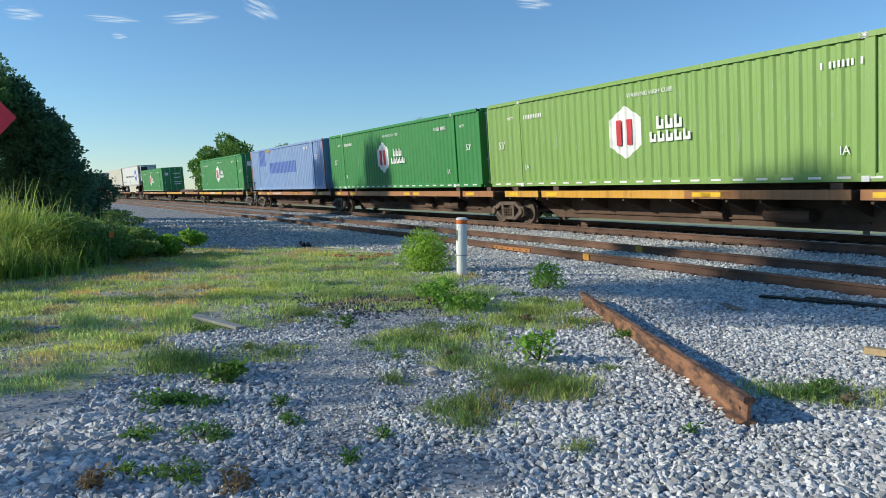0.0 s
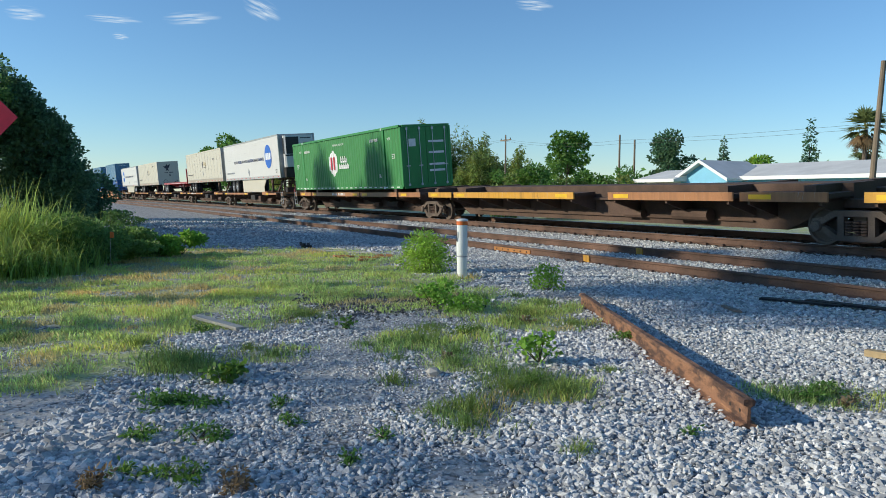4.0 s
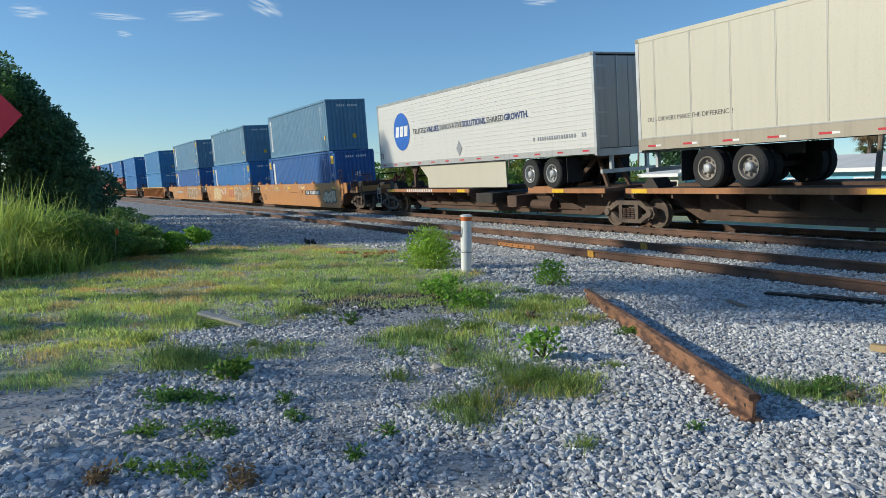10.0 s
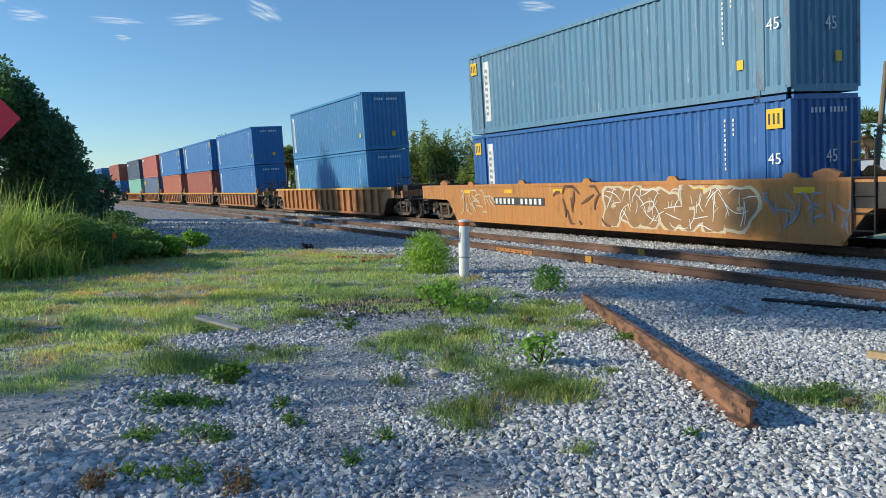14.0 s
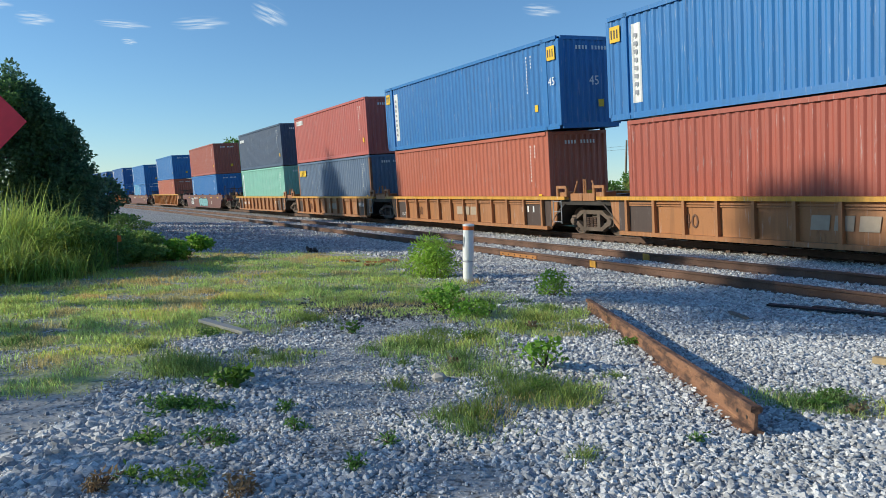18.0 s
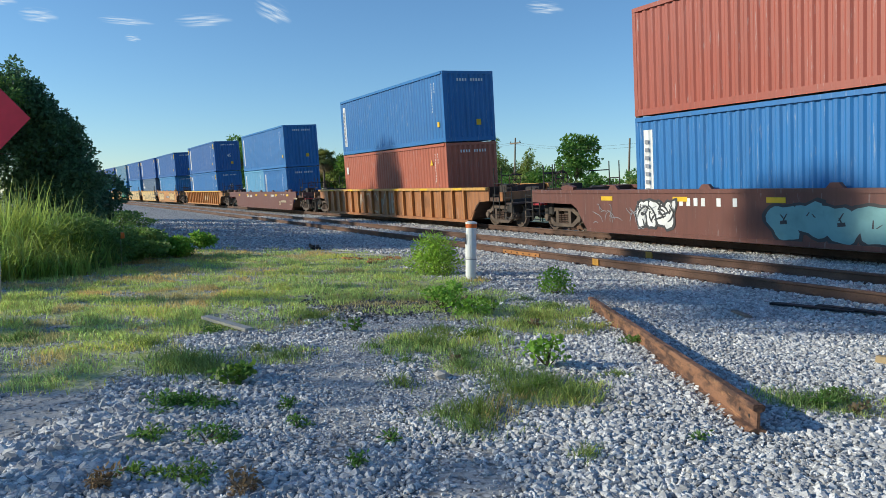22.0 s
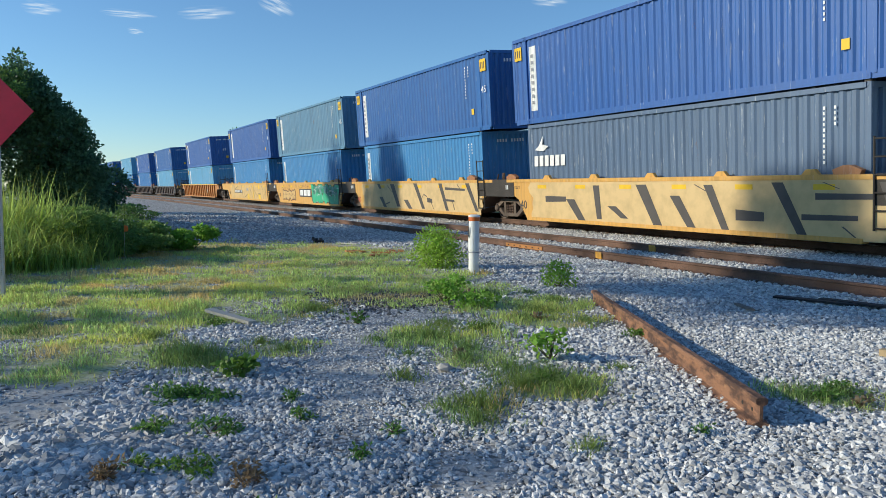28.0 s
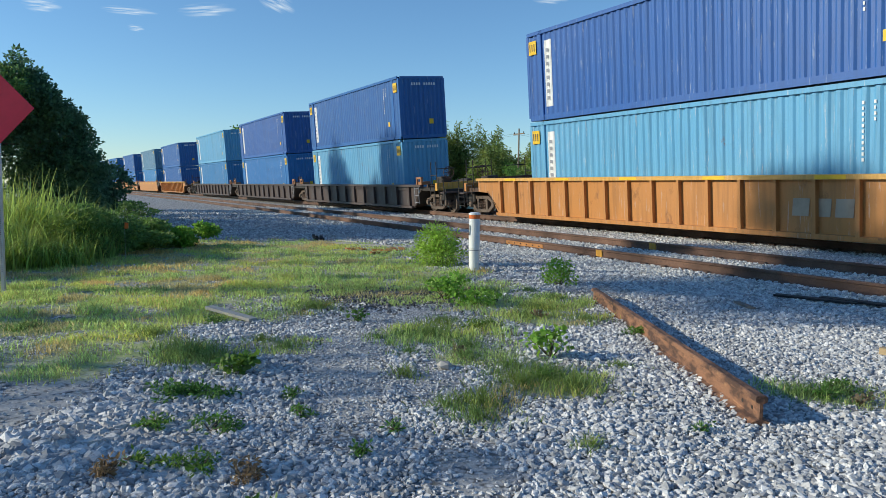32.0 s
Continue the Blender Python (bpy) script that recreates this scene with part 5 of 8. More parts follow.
        bird = [(ex, 2.0), (ex + 0.10, 2.25), (ex - 0.34, 2.62), (ex - 0.10, 2.60), (ex + 0.12, 2.75), (ex + 0.16, 2.92), (ex + 0.28, 2.70), (ex + 0.62, 2.86), (ex + 0.46, 2.45), (ex + 0.30, 2.28), (ex + 0.42, 1.98), (ex + 0.22, 2.10)]
        part("bird_emblem", S().prism([(ex + 0.1 + 0.72 * (x - ex - 0.1), 2.75 + 0.72 * (z + 0.28 - 2.75)) for x, z in bird], y - 0.005, y), M["dark_mark"], c, "dark bird emblem")
        code_bars(c, ex + 0.72, 2.60, 1.05, 0.34, 5, "gold_mark", y)
        code_bars(c, ex + 0.60, 2.40, 1.2, 0.10, 11, "dark_mark", y)
        code_bars(c, 4.35, id_z, 1.0, 0.18, 9, "dark_mark", y)
        lettering("length_text", "53", 0.30, M["grey_mark"], c, on_side(7.0, 1.65, y))
        lettering("slogan_text", "OUR DRIVERS MAKE THE DIFFERENCE!", 0.165, M["dark_mark"], c, on_side(-7.72, 1.76, y))
        part("diamond_mark", S().prism([(-0.1, 1.59), (0.1, 1.87), (-0.1, 2.15), (-0.3, 1.87)], y - 0.004, y).prism([(-0.1, 1.66), (0.04, 1.87), (-0.1, 2.08), (-0.24, 1.87)], y - 0.006, y - 0.002), M["grey_mark"], c)
        x = L + 0.001
        eb = S().prism([(-0.30 + p[0] - ex, p[1] + 0.75) for p in bird], x, x + 0.006, "x")
        part("bird_emblem", eb, M["dark_mark"], c, "dark bird emblem")
        sh = S()
        for i in range(10):
            if i != 4:
                sh.box(x, x + 0.006, -0.45 + i * 0.11, -0.38 + i * 0.11, 2.46, 2.60)
        sh.box(x, x + 0.006, 0.12, 0.26, 2.06, 2.28)
        part("id_mark", sh, M["dark_mark"], c, "small painted identification marks")
        dm = S()
        dm.bar((x, -0.72, 1.38), (x, -0.42, 1.68), 0.02, 0.03).bar((x, -0.42, 1.68), (x, -0.12, 1.38), 0.02, 0.03).bar((x, -0.12, 1.38), (x, -0.42, 1.08), 0.02, 0.03).bar((x, -0.42, 1.08), (x, -0.72, 1.38), 0.02, 0.03)
        part("diamond_mark", dm, M["dark_mark"], c)
        gl = S()
        for gy, gz in ((0.62, 1.15), (0.78, 1.30), (0.92, 1.12), (1.02, 1.38)):
            gl.box(x, x + 0.02, gy - 0.06, gy + 0.06, gz - 0.06, gz + 0.06, 0.02)
        part("air_couplings", gl, M["steel_dark"], c)
    return c


def flat_trailer(s0, s1):
    c = thing("flatbed_trailer", "red flatbed road trailer with a bulkhead on a railway car", "trailer", "road trailers on the train")
    on_train(c, (s0 + s1) / 2, 1.16)
    L, W = (s1 - s0) / 2, 1.295
    part("deck", S().box(-L, L, -W + 0.08, W - 0.08, 1.05, 1.13), M["tie_wood"], c, "worn wooden deck")
    for k in (-1, 1):
        part("side_rail", S().box(-L, L, min(k * (W - 0.08), k * W), max(k * (W - 0.08), k * W), 0.98, 1.18), M["flat_red"], c)
        tp = S()
        for i in range(26):
            x = -L + 0.2 + i * (2 * L - 0.5) / 26
            tp.box(x, x + 0.26, min(k * W, k * (W + 0.004)), max(k * W, k * (W + 0.004)), 1.03, 1.09)
        part("reflector_tape", tp, M["white"], c, "white reflector tape")
        part("main_beam", S().prism([(-L + 0.4, 0.98), (L - 0.3, 0.98), (L - 0.3, 0.84), (L - 4.2, 0.82), (L - 5.4, 0.60), (-L + 3.6, 0.60), (-L + 2.6, 0.76), (-L + 0.4, 0.76)], k * 0.48 - 0.04, k * 0.48 + 0.04), M["flat_red"], c)
        for i in range(7):
            x = -L + 1.2 + i * (2 * L - 2.4) / 6
            part("outrigger", once(("outrigger", k), lambda: S().prism([(k * 0.5, 0.72), (k * 1.2, 0.94), (k * 1.2, 1.0), (k * 0.5, 1.0)], -0.03, 0.03, "x")), M["flat_red"], c, at=Matrix.Translation((x, 0, 0)))
    part("bulkhead", S().box(L - 0.10, L, -W, W, 1.10, 2.55).box(L - 0.16, L + 0.03, -W - 0.02, -W + 0.08, 1.0, 2.58).box(L - 0.16, L + 0.03, W - 0.08, W + 0.02, 1.0, 2.58), M["flat_red"], c, "dark red bulkhead")
    rnd = random.Random(3)
    tb = S()
    for i in range(9):
        x = L - 0.55 - i * 0.26
        tb.lathe([(0.02, -0.75), (0.14 + 0.10 * rnd.random(), -0.6), (0.20 + 0.08 * rnd.random(), 0.0), (0.16 + 0.08 * rnd.random(), 0.6), (0.02, 0.75)], (x, rnd.uniform(-0.2, 0.2), 1.20 + 0.05 * rnd.random()), "y", 9)
    part("tarpaulins", tb, M["tarp"], c, "rolled dark green tarpaulins")
    code_bars(c, -1.5, 0.62, 0.7, 0.15, 6, "white", -0.522)
    nb = S()
    for i in range(4):
        nb.box(0.36 + i * 0.28, 0.36 + i * 0.28 + 0.21, -0.526, -0.52, 0.68, 0.90)
    part("name_block", nb, M["pale_mark"], c, "faded pale lettering blocks")
    running_gear(c, -5.85, -1)
    landing_legs(c, L - 3.6)
    return c


# ---- the ground: one sheet with the ballast beds raised in it ----
def off_line(x, y):
    """Distance from the running line's middle, + away from the camera."""
    r = 1 / BEND
    return math.hypot(x, y - (LINE_Y - r)) - r


BED = [(-400, 0.0), (-7.6, 0.0), (-6.4, -0.03), (-5.6, -0.01), (-5.15, 0.02), (-3.65, 0.135), (-2.9, 0.17), (-1.8, 0.20), (-0.75, 0.235), (0.75, 0.35), (1.6, 0.36), (3.6, -0.12), (5000, -0.12)]


def bed_height(d):
    for (a, za), (b, zb) in zip(BED, BED[1:]):
        if d <= b:
            return za + (zb - za) * (d - a) / (b - a)
    return BED[-1][1]


# patches of cover: metres ahead of the camera and to its right, half sizes, strength
TURF = [
    (16.7, -6.5, 4.0, 6.0, 1.0), (12.4, -4.5, 1.5, 4.5, 1.0), (12.9, -1.2, 1.3, 1.8, 1.0), (11.3, -2.4, 1.5, 2.2, 1.0), (14.5, -2.4, 1.6, 2.6, 1.0), (10.5, -5.2, 1.0, 3.0, 0.8), (9.4, -4.6, 0.7, 3.2, 0.95), (11.2, -0.3, 0.8, 1.4, 0.8), (16.8, -11.0, 5.0, 5.0, 1.0), (10.1, -0.7, 0.8, 1.1, 0.85), (10.8, 0.5, 0.5, 0.5, 0.7), (9.6, 0.3, 0.7, 0.8, 0.65),
]
TURF_NEAR = [
    (8.0, -4.4, 0.9, 1.9, 0.85), (6.5, -3.4, 1.1, 0.9, 0.85), (6.4, -2.5, 0.5, 0.5, 0.7), (8.6, -2.6, 0.6, 0.9, 0.6), (6.9, -1.7, 0.4, 0.5, 0.5), (7.5, -0.1, 0.7, 0.7, 0.7), (8.6, 1.1, 0.6, 0.9, 0.65), (5.6, 0.7, 0.35, 0.5, 0.6), (9.5, 1.1, 1.0, 0.9, 0.7), (7.3, 0.15, 1.1, 0.5, 0.55), (5.5, 2.85, 0.4, 0.55, 0.55), (5.8, 0.75, 0.4, 0.5, 0.7), (5.1, 0.22, 0.35, 0.28, 0.6),
]
DUST = [(6.44, -0.94, 0.9, 0.34, 1.0), (7.35, -0.95, 0.5, 0.32, 1.0), (5.5, -0.75, 0.9, 0.26, 0.8), (4.7, -0.65, 0.6, 0.22, 0.6), (5.6, -0.1, 0.8, 0.30, 0.75), (4.9, -3.0, 0.9, 0.40, 0.95), (5.9, -3.7, 0.5, 0.6, 0.7), (8.7, -0.8, 0.8, 0.7, 0.75), (3.9, 0.1, 0.5, 0.25, 0.5)]


TURF += TURF_NEAR


def from_eye(x, y):
    """Metres ahead of the camera and to its right."""
    return -0.888 * x + 0.459 * y, 0.459 * x + 0.888 * y


def cover(x, y, spots, rag=0.55):
    w = 0.0
    f, r = from_eye(x, y)
    for cx, cy, rx, ry, k in spots:
        dx, dy = (f - cx) / rx, (r - cy) / ry
        q = dx * dx + dy * dy
        if q < 2.2:
            w = max(w, k * max(0.0, 1.25 - 0.85 * q))
    if w > 0:
        w += rag * (noise.noise(Vector((x * 1.7, y * 1.7, 0.3))) + 0.5 * noise.noise(Vector((x * 6, y * 6, 1.7))))
    return max(0.0, min(1.0, w))


def far_turf(x, y, d):
    """Turf wherever the railway does not lie."""
    if d > 4.5 or y < -4 or (d < -16 and x < -26):
        return 1.0
    return 0.0


def make_ground():
    def axis(fine0, fine1, step, lo, hi):
        v = list(np.arange(fine0, fine1 + 1e-6, step))
        k, w = fine0, step
        while k > lo:
            w *= 1.35
            k -= w
            v.insert(0, k)
        k, w = fine1, step
        while k < hi:
            w *= 1.35
            k += w
            v.append(k)
        return v
    xs, ys = axis(-34, 3, 0.16, -3000, 3000), axis(-4, 19, 0.16, -3000, 3000)
    vs, turf, dust = [], [], []
    for y in ys:
        for x in xs:
            d = off_line(x, y) if abs(x) < 900 else (-300 if y < 15 else 300)
            z = bed_height(d)
            t = max(cover(x, y, TURF), far_turf(x, y, d)) if -60 < x < 20 and -20 < y < 40 else far_turf(x, y, d)
            u = cover(x, y, DUST)
            if -40 < x < 6 and -6 < y < 20:
                z += 0.022 * noise.noise(Vector((x * 0.8, y * 0.8, 0))) + 0.012 * noise.noise(Vector((x * 4, y * 4, 5)))
            vs.append((x, y, z - 0.02))
            turf.append(t)
            dust.append(u)
    nx = len(xs)
    fs = [(j * nx + i, j * nx + i + 1, (j + 1) * nx + i + 1, (j + 1) * nx + i) for j in range(len(ys) - 1) for i in range(nx - 1)]
    me = bpy.data.meshes.new("ground")
    me.from_pydata(vs, [], fs)
    for nm, val in (("turf", turf), ("dust", dust)):
        at = me.attributes.new(nm, "FLOAT", "POINT")
        at.data.foreach_set("value", val)
    me.polygons.foreach_set("use_smooth", [True] * len(fs))
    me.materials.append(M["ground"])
    return tagged(new("ground", me), "gravel and patchy grass beside the railway line", "ground", kind="structure")


ground = make_ground()


# ---- tracks ----
def rail_profile(k=1.0):
    h = [(-0.075, 0.0), (0.075, 0.0), (0.075, 0.012), (0.012, 0.035), (0.010, 0.135), (0.037, 0.148), (0.037, 0.178), (0.028, 0.186), (-0.028, 0.186), (-0.037, 0.178), (-0.037, 0.148), (-0.010, 0.135), (-0.012, 0.035), (-0.075, 0.012)]
    return [(a * k, b * k) for a, b in h]


def rail_sweep(s0, s1, step, side, rail_z, track, head=None):
    """A rail along the bend; head: only the worn running band on its top."""
    prof = [(y, z - 0.186) for y, z in rail_profile()] if head is None else [(-0.026, 0.0015), (0.026, 0.0015), (0.026, -0.004), (-0.026, -0.004)]
    n = len(prof)
    vs, fs = [], []
    k = int((s1 - s0) / step)
    for i in range(k + 1):
        m = on_line(s0 + (s1 - s0) * i / k, side, 0, rail_z, track)
        vs += [tuple(m @ Vector((0, y, z))) for y, z in prof]
    for i in range(k):
        fs += [(i * n + j, i * n + (j + 1) % n, (i + 1) * n + (j + 1) % n, (i + 1) * n + j) for j in range(n)]
    fs += [tuple(range(n)), tuple(range(k * n, k * n + n))]
    return S().add(vs, fs)


NEAR_SIDE, NEAR_Z = -4.40, 0.24
for nm, side, rz, lab in (("railway_track", 0.0, RAIL_Z, "main railway track with shiny rail heads in pale ballast"), ("railway_track", NEAR_SIDE, NEAR_Z, "rusty second railway track in pale ballast")):
    tr = thing(nm, lab, "railway track", kind="structure")
    for k in (-1, 1):
        part("rail", rail_sweep(-420, 60, 6.0, k * 0.752, rz, side), M["rail_brown"], tr, "dark brown rusty steel rail")
        if side == 0.0:
            part("rail_head", rail_sweep(-420, 60, 6.0, k * 0.752, rz, side, 1), M["polished"], tr, "bright worn rail head")
    tie_me = once("tie", lambda: S().box(-0.115, 0.115, -1.28, 1.28, -0.17, 0.0, 0.015))
    fast = S()
    for i in range(118):
        s = -52 + i * 0.54
        m = on_line(s, 0, -0.186 - 0.012, rz, side)
        jog = random.Random(i + int(rz * 100))
        part("tie", tie_me, M["tie_wood"], tr, at=m @ pose(0, jog.uniform(-0.04, 0.04), jog.uniform(-0.02, 0.004), 0, 0, jog.uniform(-1.2, 1.2)))
        for k in (-1, 1):
            for q in (-1, 1):
                p = m @ Matrix.Translation((0, k * 0.752 + q * 0.115, 0.0))
                c0 = Matrix.Translation(p.translation) @ p.to_3x3().to_4x4()
                vs = [tuple(c0 @ Vector(v)) for v in ((-0.08, -0.055, 0), (0.08, -0.055, 0), (0.08, 0.055, 0), (-0.08, 0.055, 0), (-0.05, -0.03, 0.055), (0.05, -0.03, 0.055), (0.05, 0.03, 0.055), (-0.05, 0.03, 0.055))]
                fast.add(vs, [(4, 5, 6, 7), (0, 1, 5, 4), (1, 2, 6, 5), (2, 3, 7, 6), (3, 0, 4, 7)])
    tagged(part("rail_fasteners", fast, M["rust_dark"], tr, "rusty clips along the rails"), kind="stuff")
    if side:
        for (s, k) in ((-13.05, -1), (-13.0, 1)):
            m = on_line(s, k * 0.752, -0.10, rz, side)
            part("paint_mark", S().box(-0.10, 0.10, -0.046, -0.010, -0.06, 0.085), M["trim_yellow"], tr, "yellow paint on the rail", m)
        joint = part("joint_bar", S().box(-0.85, 0.85, -0.034, -0.008, -0.055, 0.035), M["rust_orange"], tr, "rusty orange joint bar bolted to the rail", on_line(-16.1, -0.752, -0.10, rz, side))
        for q in range(6):
            part("bolt", once("joint_bolt", lambda: S().rod((0, -0.055, 0), (0, -0.03, 0), 0.017, 7)), M["rust_dark"], joint, at=Matrix.Translation((-0.7 + q * 0.28, 0, -0.01)))

# ---- the train ----
green_box(199.74, 215.89, "green_pale")
green_box(182.99, 199.14)
vb = container(173.80, 1.34, 16.154, 2.896, "violet", "faded violet blue corrugated container with red end posts", 2.59, True, False, corr=0.32)
for k in (-1, 1):
    part("end_frame", S().box(8.02, 8.09, k * 1.30 - 0.02, k * 1.30 + 0.02, 0.0, 2.9), M["orange_red"], vb, "red end post")
    part("end_frame", S().box(-8.09, -7.98, k * 1.30 - 0.02, k * 1.30 + 0.02, 0.0, 2.9), M["orange_red"], vb, "red end post")
for i in range(50):
    x = -7.937 + 0.31748 * i
    for x0, x1, z0, z1 in ((-3.3, 2.6, 1.12, 1.86), (-6.0, -4.3, 1.69, 2.78)):
        if x0 < x < x1:
            skin(vb, "name_bar", x - 0.04, x + 0.14, lambda q, z=z0: z, lambda q, z=z1: z, "violet_mark", 8.077, 1.295, 0.32, "deep blue bar of the painted name")
plate(vb, "label_plate", -3.81, -2.82, 2.62, 2.80, "gold_mark", -1.302)
code_bars(vb, 4.59, 2.42, 0.8, 0.17, 7, "white", -1.302)
lettering("length_text", "53'", 0.44, M["white"], vb, on_side(6.5, 1.75, -1.304))
part("stripe", S().box(-8.0, 8.0, -1.312, -1.296, 0.0, 0.16), M["violet"], vb, "blue lower rail")
green_box(146.69, 162.84)
green_box(107.75, 123.90)

YSP = "skeleton railway car with rusty sill and yellow deck edges"
spine_car(200.44, 216.39, YSP, True, True)
spine_car(183.22, 200.44, YSP, True, False, deck_key="car_rust")
spine_car(166.95, 183.22, YSP, True, False, True, False, deck_key="car_rust", marks=(pale_code(4.4, 1.9, 1.03, 0.11, 9),))
spine_car(145.16, 163.10, YSP, True, True, False, True, marks=(pale_code(5.6, 2.0, 1.03, 0.12, 10),))
spine_car(126.17, 145.16, "empty skeleton railway car with yellow decks", True, False)
spine_car(108.60, 126.17, YSP, True, False, True, False, deck_key="car_rust", marks=(pale_code(6.2, 2.0, 1.03, 0.12, 10),))
TSP = "skeleton railway car with rusty decks and a trailer hitch"
spine_car(87.59, 104.12, TSP, True, True, False, True, True)
spine_car(70.42, 87.59, TSP, True, False, trailer=True, marks=(words_on("53'", 1.0, 1.02, 0.18), pale_code(2.6, 2.4, 1.03, 0.10, 10)))
spine_car(53.22, 70.42, TSP, True, False, trailer=True, marks=(words_on("53", 0.6, 1.02, 0.17), words_on("ALL PURPOSE SPINE CAR", 3.0, 1.03, 0.16)))
spine_car(35.27, 53.22, TSP, True, False, trailer=True, marks=(words_on("53", 0.6, 1.02, 0.17), scrawl(11.5, 14.5, "pale_mark", 4, 0.45, 0.85, 0.02, 6)))
spine_car(18.53, 35.27, TSP, True, False, True, False, True, marks=(pale_code(2.6, 2.6, 1.03, 0.12, 12),))
van_trailer(88.46, 104.61, "reefer", "white refrigerated road trailer with a blue round emblem", 1)
van_trailer(71.15, 87.30, "van", "cream box trailer with a dark bird emblem", 1)
flat_trailer(56.02, 70.62)
van_trailer(36.05, 52.20, "van", "cream box trailer with a dark bird emblem", 1, 3.38)
van_trailer(18.10, 34.25, "reefer", "white refrigerated road trailer, grey doors ahead", -1)

HC, ST, L20, L40, L45, Z0 = 2.896, 2.591, 6.058, 12.192, 13.716, 0.43


def stack(mid, lower, upper, h_low=HC, h_up=HC):
    """Two containers, one on the other. Each: paint, length, label, and its markings."""
    for (key, ln, lab, kw), z, h in ((lower, Z0, h_low), (upper, Z0 + h_low + 0.05, h_up)):
        sea_box(mid - ln / 2, mid + ln / 2, z, h, key, lab, ln, locks=z > 2, **kw)


def box(key, ln, lab, **kw):
    return (key, ln, lab, kw)


BL = "blue corrugated sea container with a white name panel"
TL = "weathered teal sea container with rust stains"
SK = "pale sky blue sea container with a white name panel"
RD = "red brown corrugated sea container"
DK = "deep blue forty-five foot sea container"
stack(4.55, box("blue_deep", L45, DK, number=True), box("teal", L40, TL))
stack(-14.92, box("blue", L45, BL, number=True), box("teal", L40, TL, post_key="teal_rusty"))
stack(-35.05, box("blue_deep", L45, DK, number=True), box("teal", L45, TL, number=True, post_key="teal_rusty"))
stack(-58.69, box("blue_sky", L40, SK), box("blue_mid", L40, BL))
stack(-80.93, box("blue", L40, BL), box("blue", L40, BL))
stack(-96.69, box("red_brown", L40, RD, stripe=False), box("blue", L45, DK, number=True))
stack(-112.68, box("orange_red", L40, RD, stripe=False), box("blue", L45, DK, number=True))
stack(-128.11, box("slate", L40, "slate grey sea container with a yellow mark", stripe=False, post_key="rust", side_mark=(-5.7, -4.4, 2.05, 2.42, "yellow_mark")), box("red", L40, "dark red sea container with a white label", stripe=False, side_mark=(-5.6, -4.3, 2.35, 2.62, "white")))
stack(-143.67, box("mint", L40, "mint green sea container with a white name panel"), box("navy", L40, "navy blue sea container", stripe=False, side_mark=(-5.6, -4.3, 2.2, 2.42, "white")))
stack(-166.01, box("blue", L40, BL), box("red_brown", L40, RD, stripe=False))
stack(-189.54, box("orange_red", L40, RD, stripe=False, warned=True), box("blue", L40, BL))
sea_box(-219.39, -213.34, Z0, ST, "teal_pale", "short pale blue sea container", L20, plates=False)
sea_box(-213.29, -207.24, Z0, ST, "blue", "short blue sea container", L20)
sea_box(-219.39, -207.19, Z0 + ST + 0.05, HC, "blue", BL, L40, locks=True)
stack(-237.47, box("blue", L45, BL, number=True), box("blue_deep", L45, DK, number=True))
stack(-260.40, box("blue_sky", L40, SK), box("blue_deep", L45, DK))
stack(-276.29, box("slate", L40, "slate grey sea container with a white emblem", stripe=False, bird=True, side_mark=(-5.75, -3.95, 1.50, 1.85, "white")), box("indigo", L45, DK, number=True))
stack(-291.64, box("blue_sky", L40, SK), box("blue_deep", L45, DK, number=True))
stack(-307.52, box("blue_sky", L40, SK), box("teal", L45, TL, number=True))
stack(-323.45, box("blue_sky", L40, SK), box("indigo", L45, DK, number=True))
stack(-345.63, box("teal_pale", L45, SK), box("indigo", L45, DK, number=True))
stack(-370.07, box("teal_pale", L45, SK), box("blue_deep", L45, DK))
stack(-389.56, box("blue", L45, BL), box("indigo", L45, DK))
stack(-409.48, box("blue_mid", L45, BL), box("teal_pale", L45, SK))
stack(-434.75, box("blue_deep", L45, DK), box("blue_deep", L45, DK))
stack(-454.71, box("blue_sky", L45, SK), box("teal", L45, TL))
stack(-477.12, box("blue", L45, BL), box("blue_deep", L45, DK))
stack(-499.86, box("blue", L45, BL), box("blue", L45, BL))
stack(-523.13, box("blue_sky", L45, SK), box("teal", L45, TL))

OC = "ochre yellow well car with sprayed graffiti and rust"
well_car(-5.37, 14.28, "smooth", "car_ochre", OC, True, True, False, True, marks=(dark_plate(11.75, 2.9, 0.83), words_on("53", 2.0, 0.40, 0.58, "dark_mark"), scrawl(2.4, 3.6, "pale_mark", 3, 0.9, 1.3, 0.018, 4), scrawl(4.4, 6.2, "pale_mark", 1, 0.9, 1.42, 0.022, 10), scrawl(7.3, 8.4, "pale_mark", 2, 0.92, 1.42, 0.022, 6), scrawl(10.4, 11.9, "white", 6, 1.12, 1.46, 0.018, 8), patch(11.1, 11.33, 0.91, 1.11, "brown_mark"), pale_code(8.7, 1.65, 0.95, 0.05, 14, "brown_mark"), bubbles(15.2, 17.2, 4, 0.4, 1.1, "pale_mark", "char_mark", 8)))
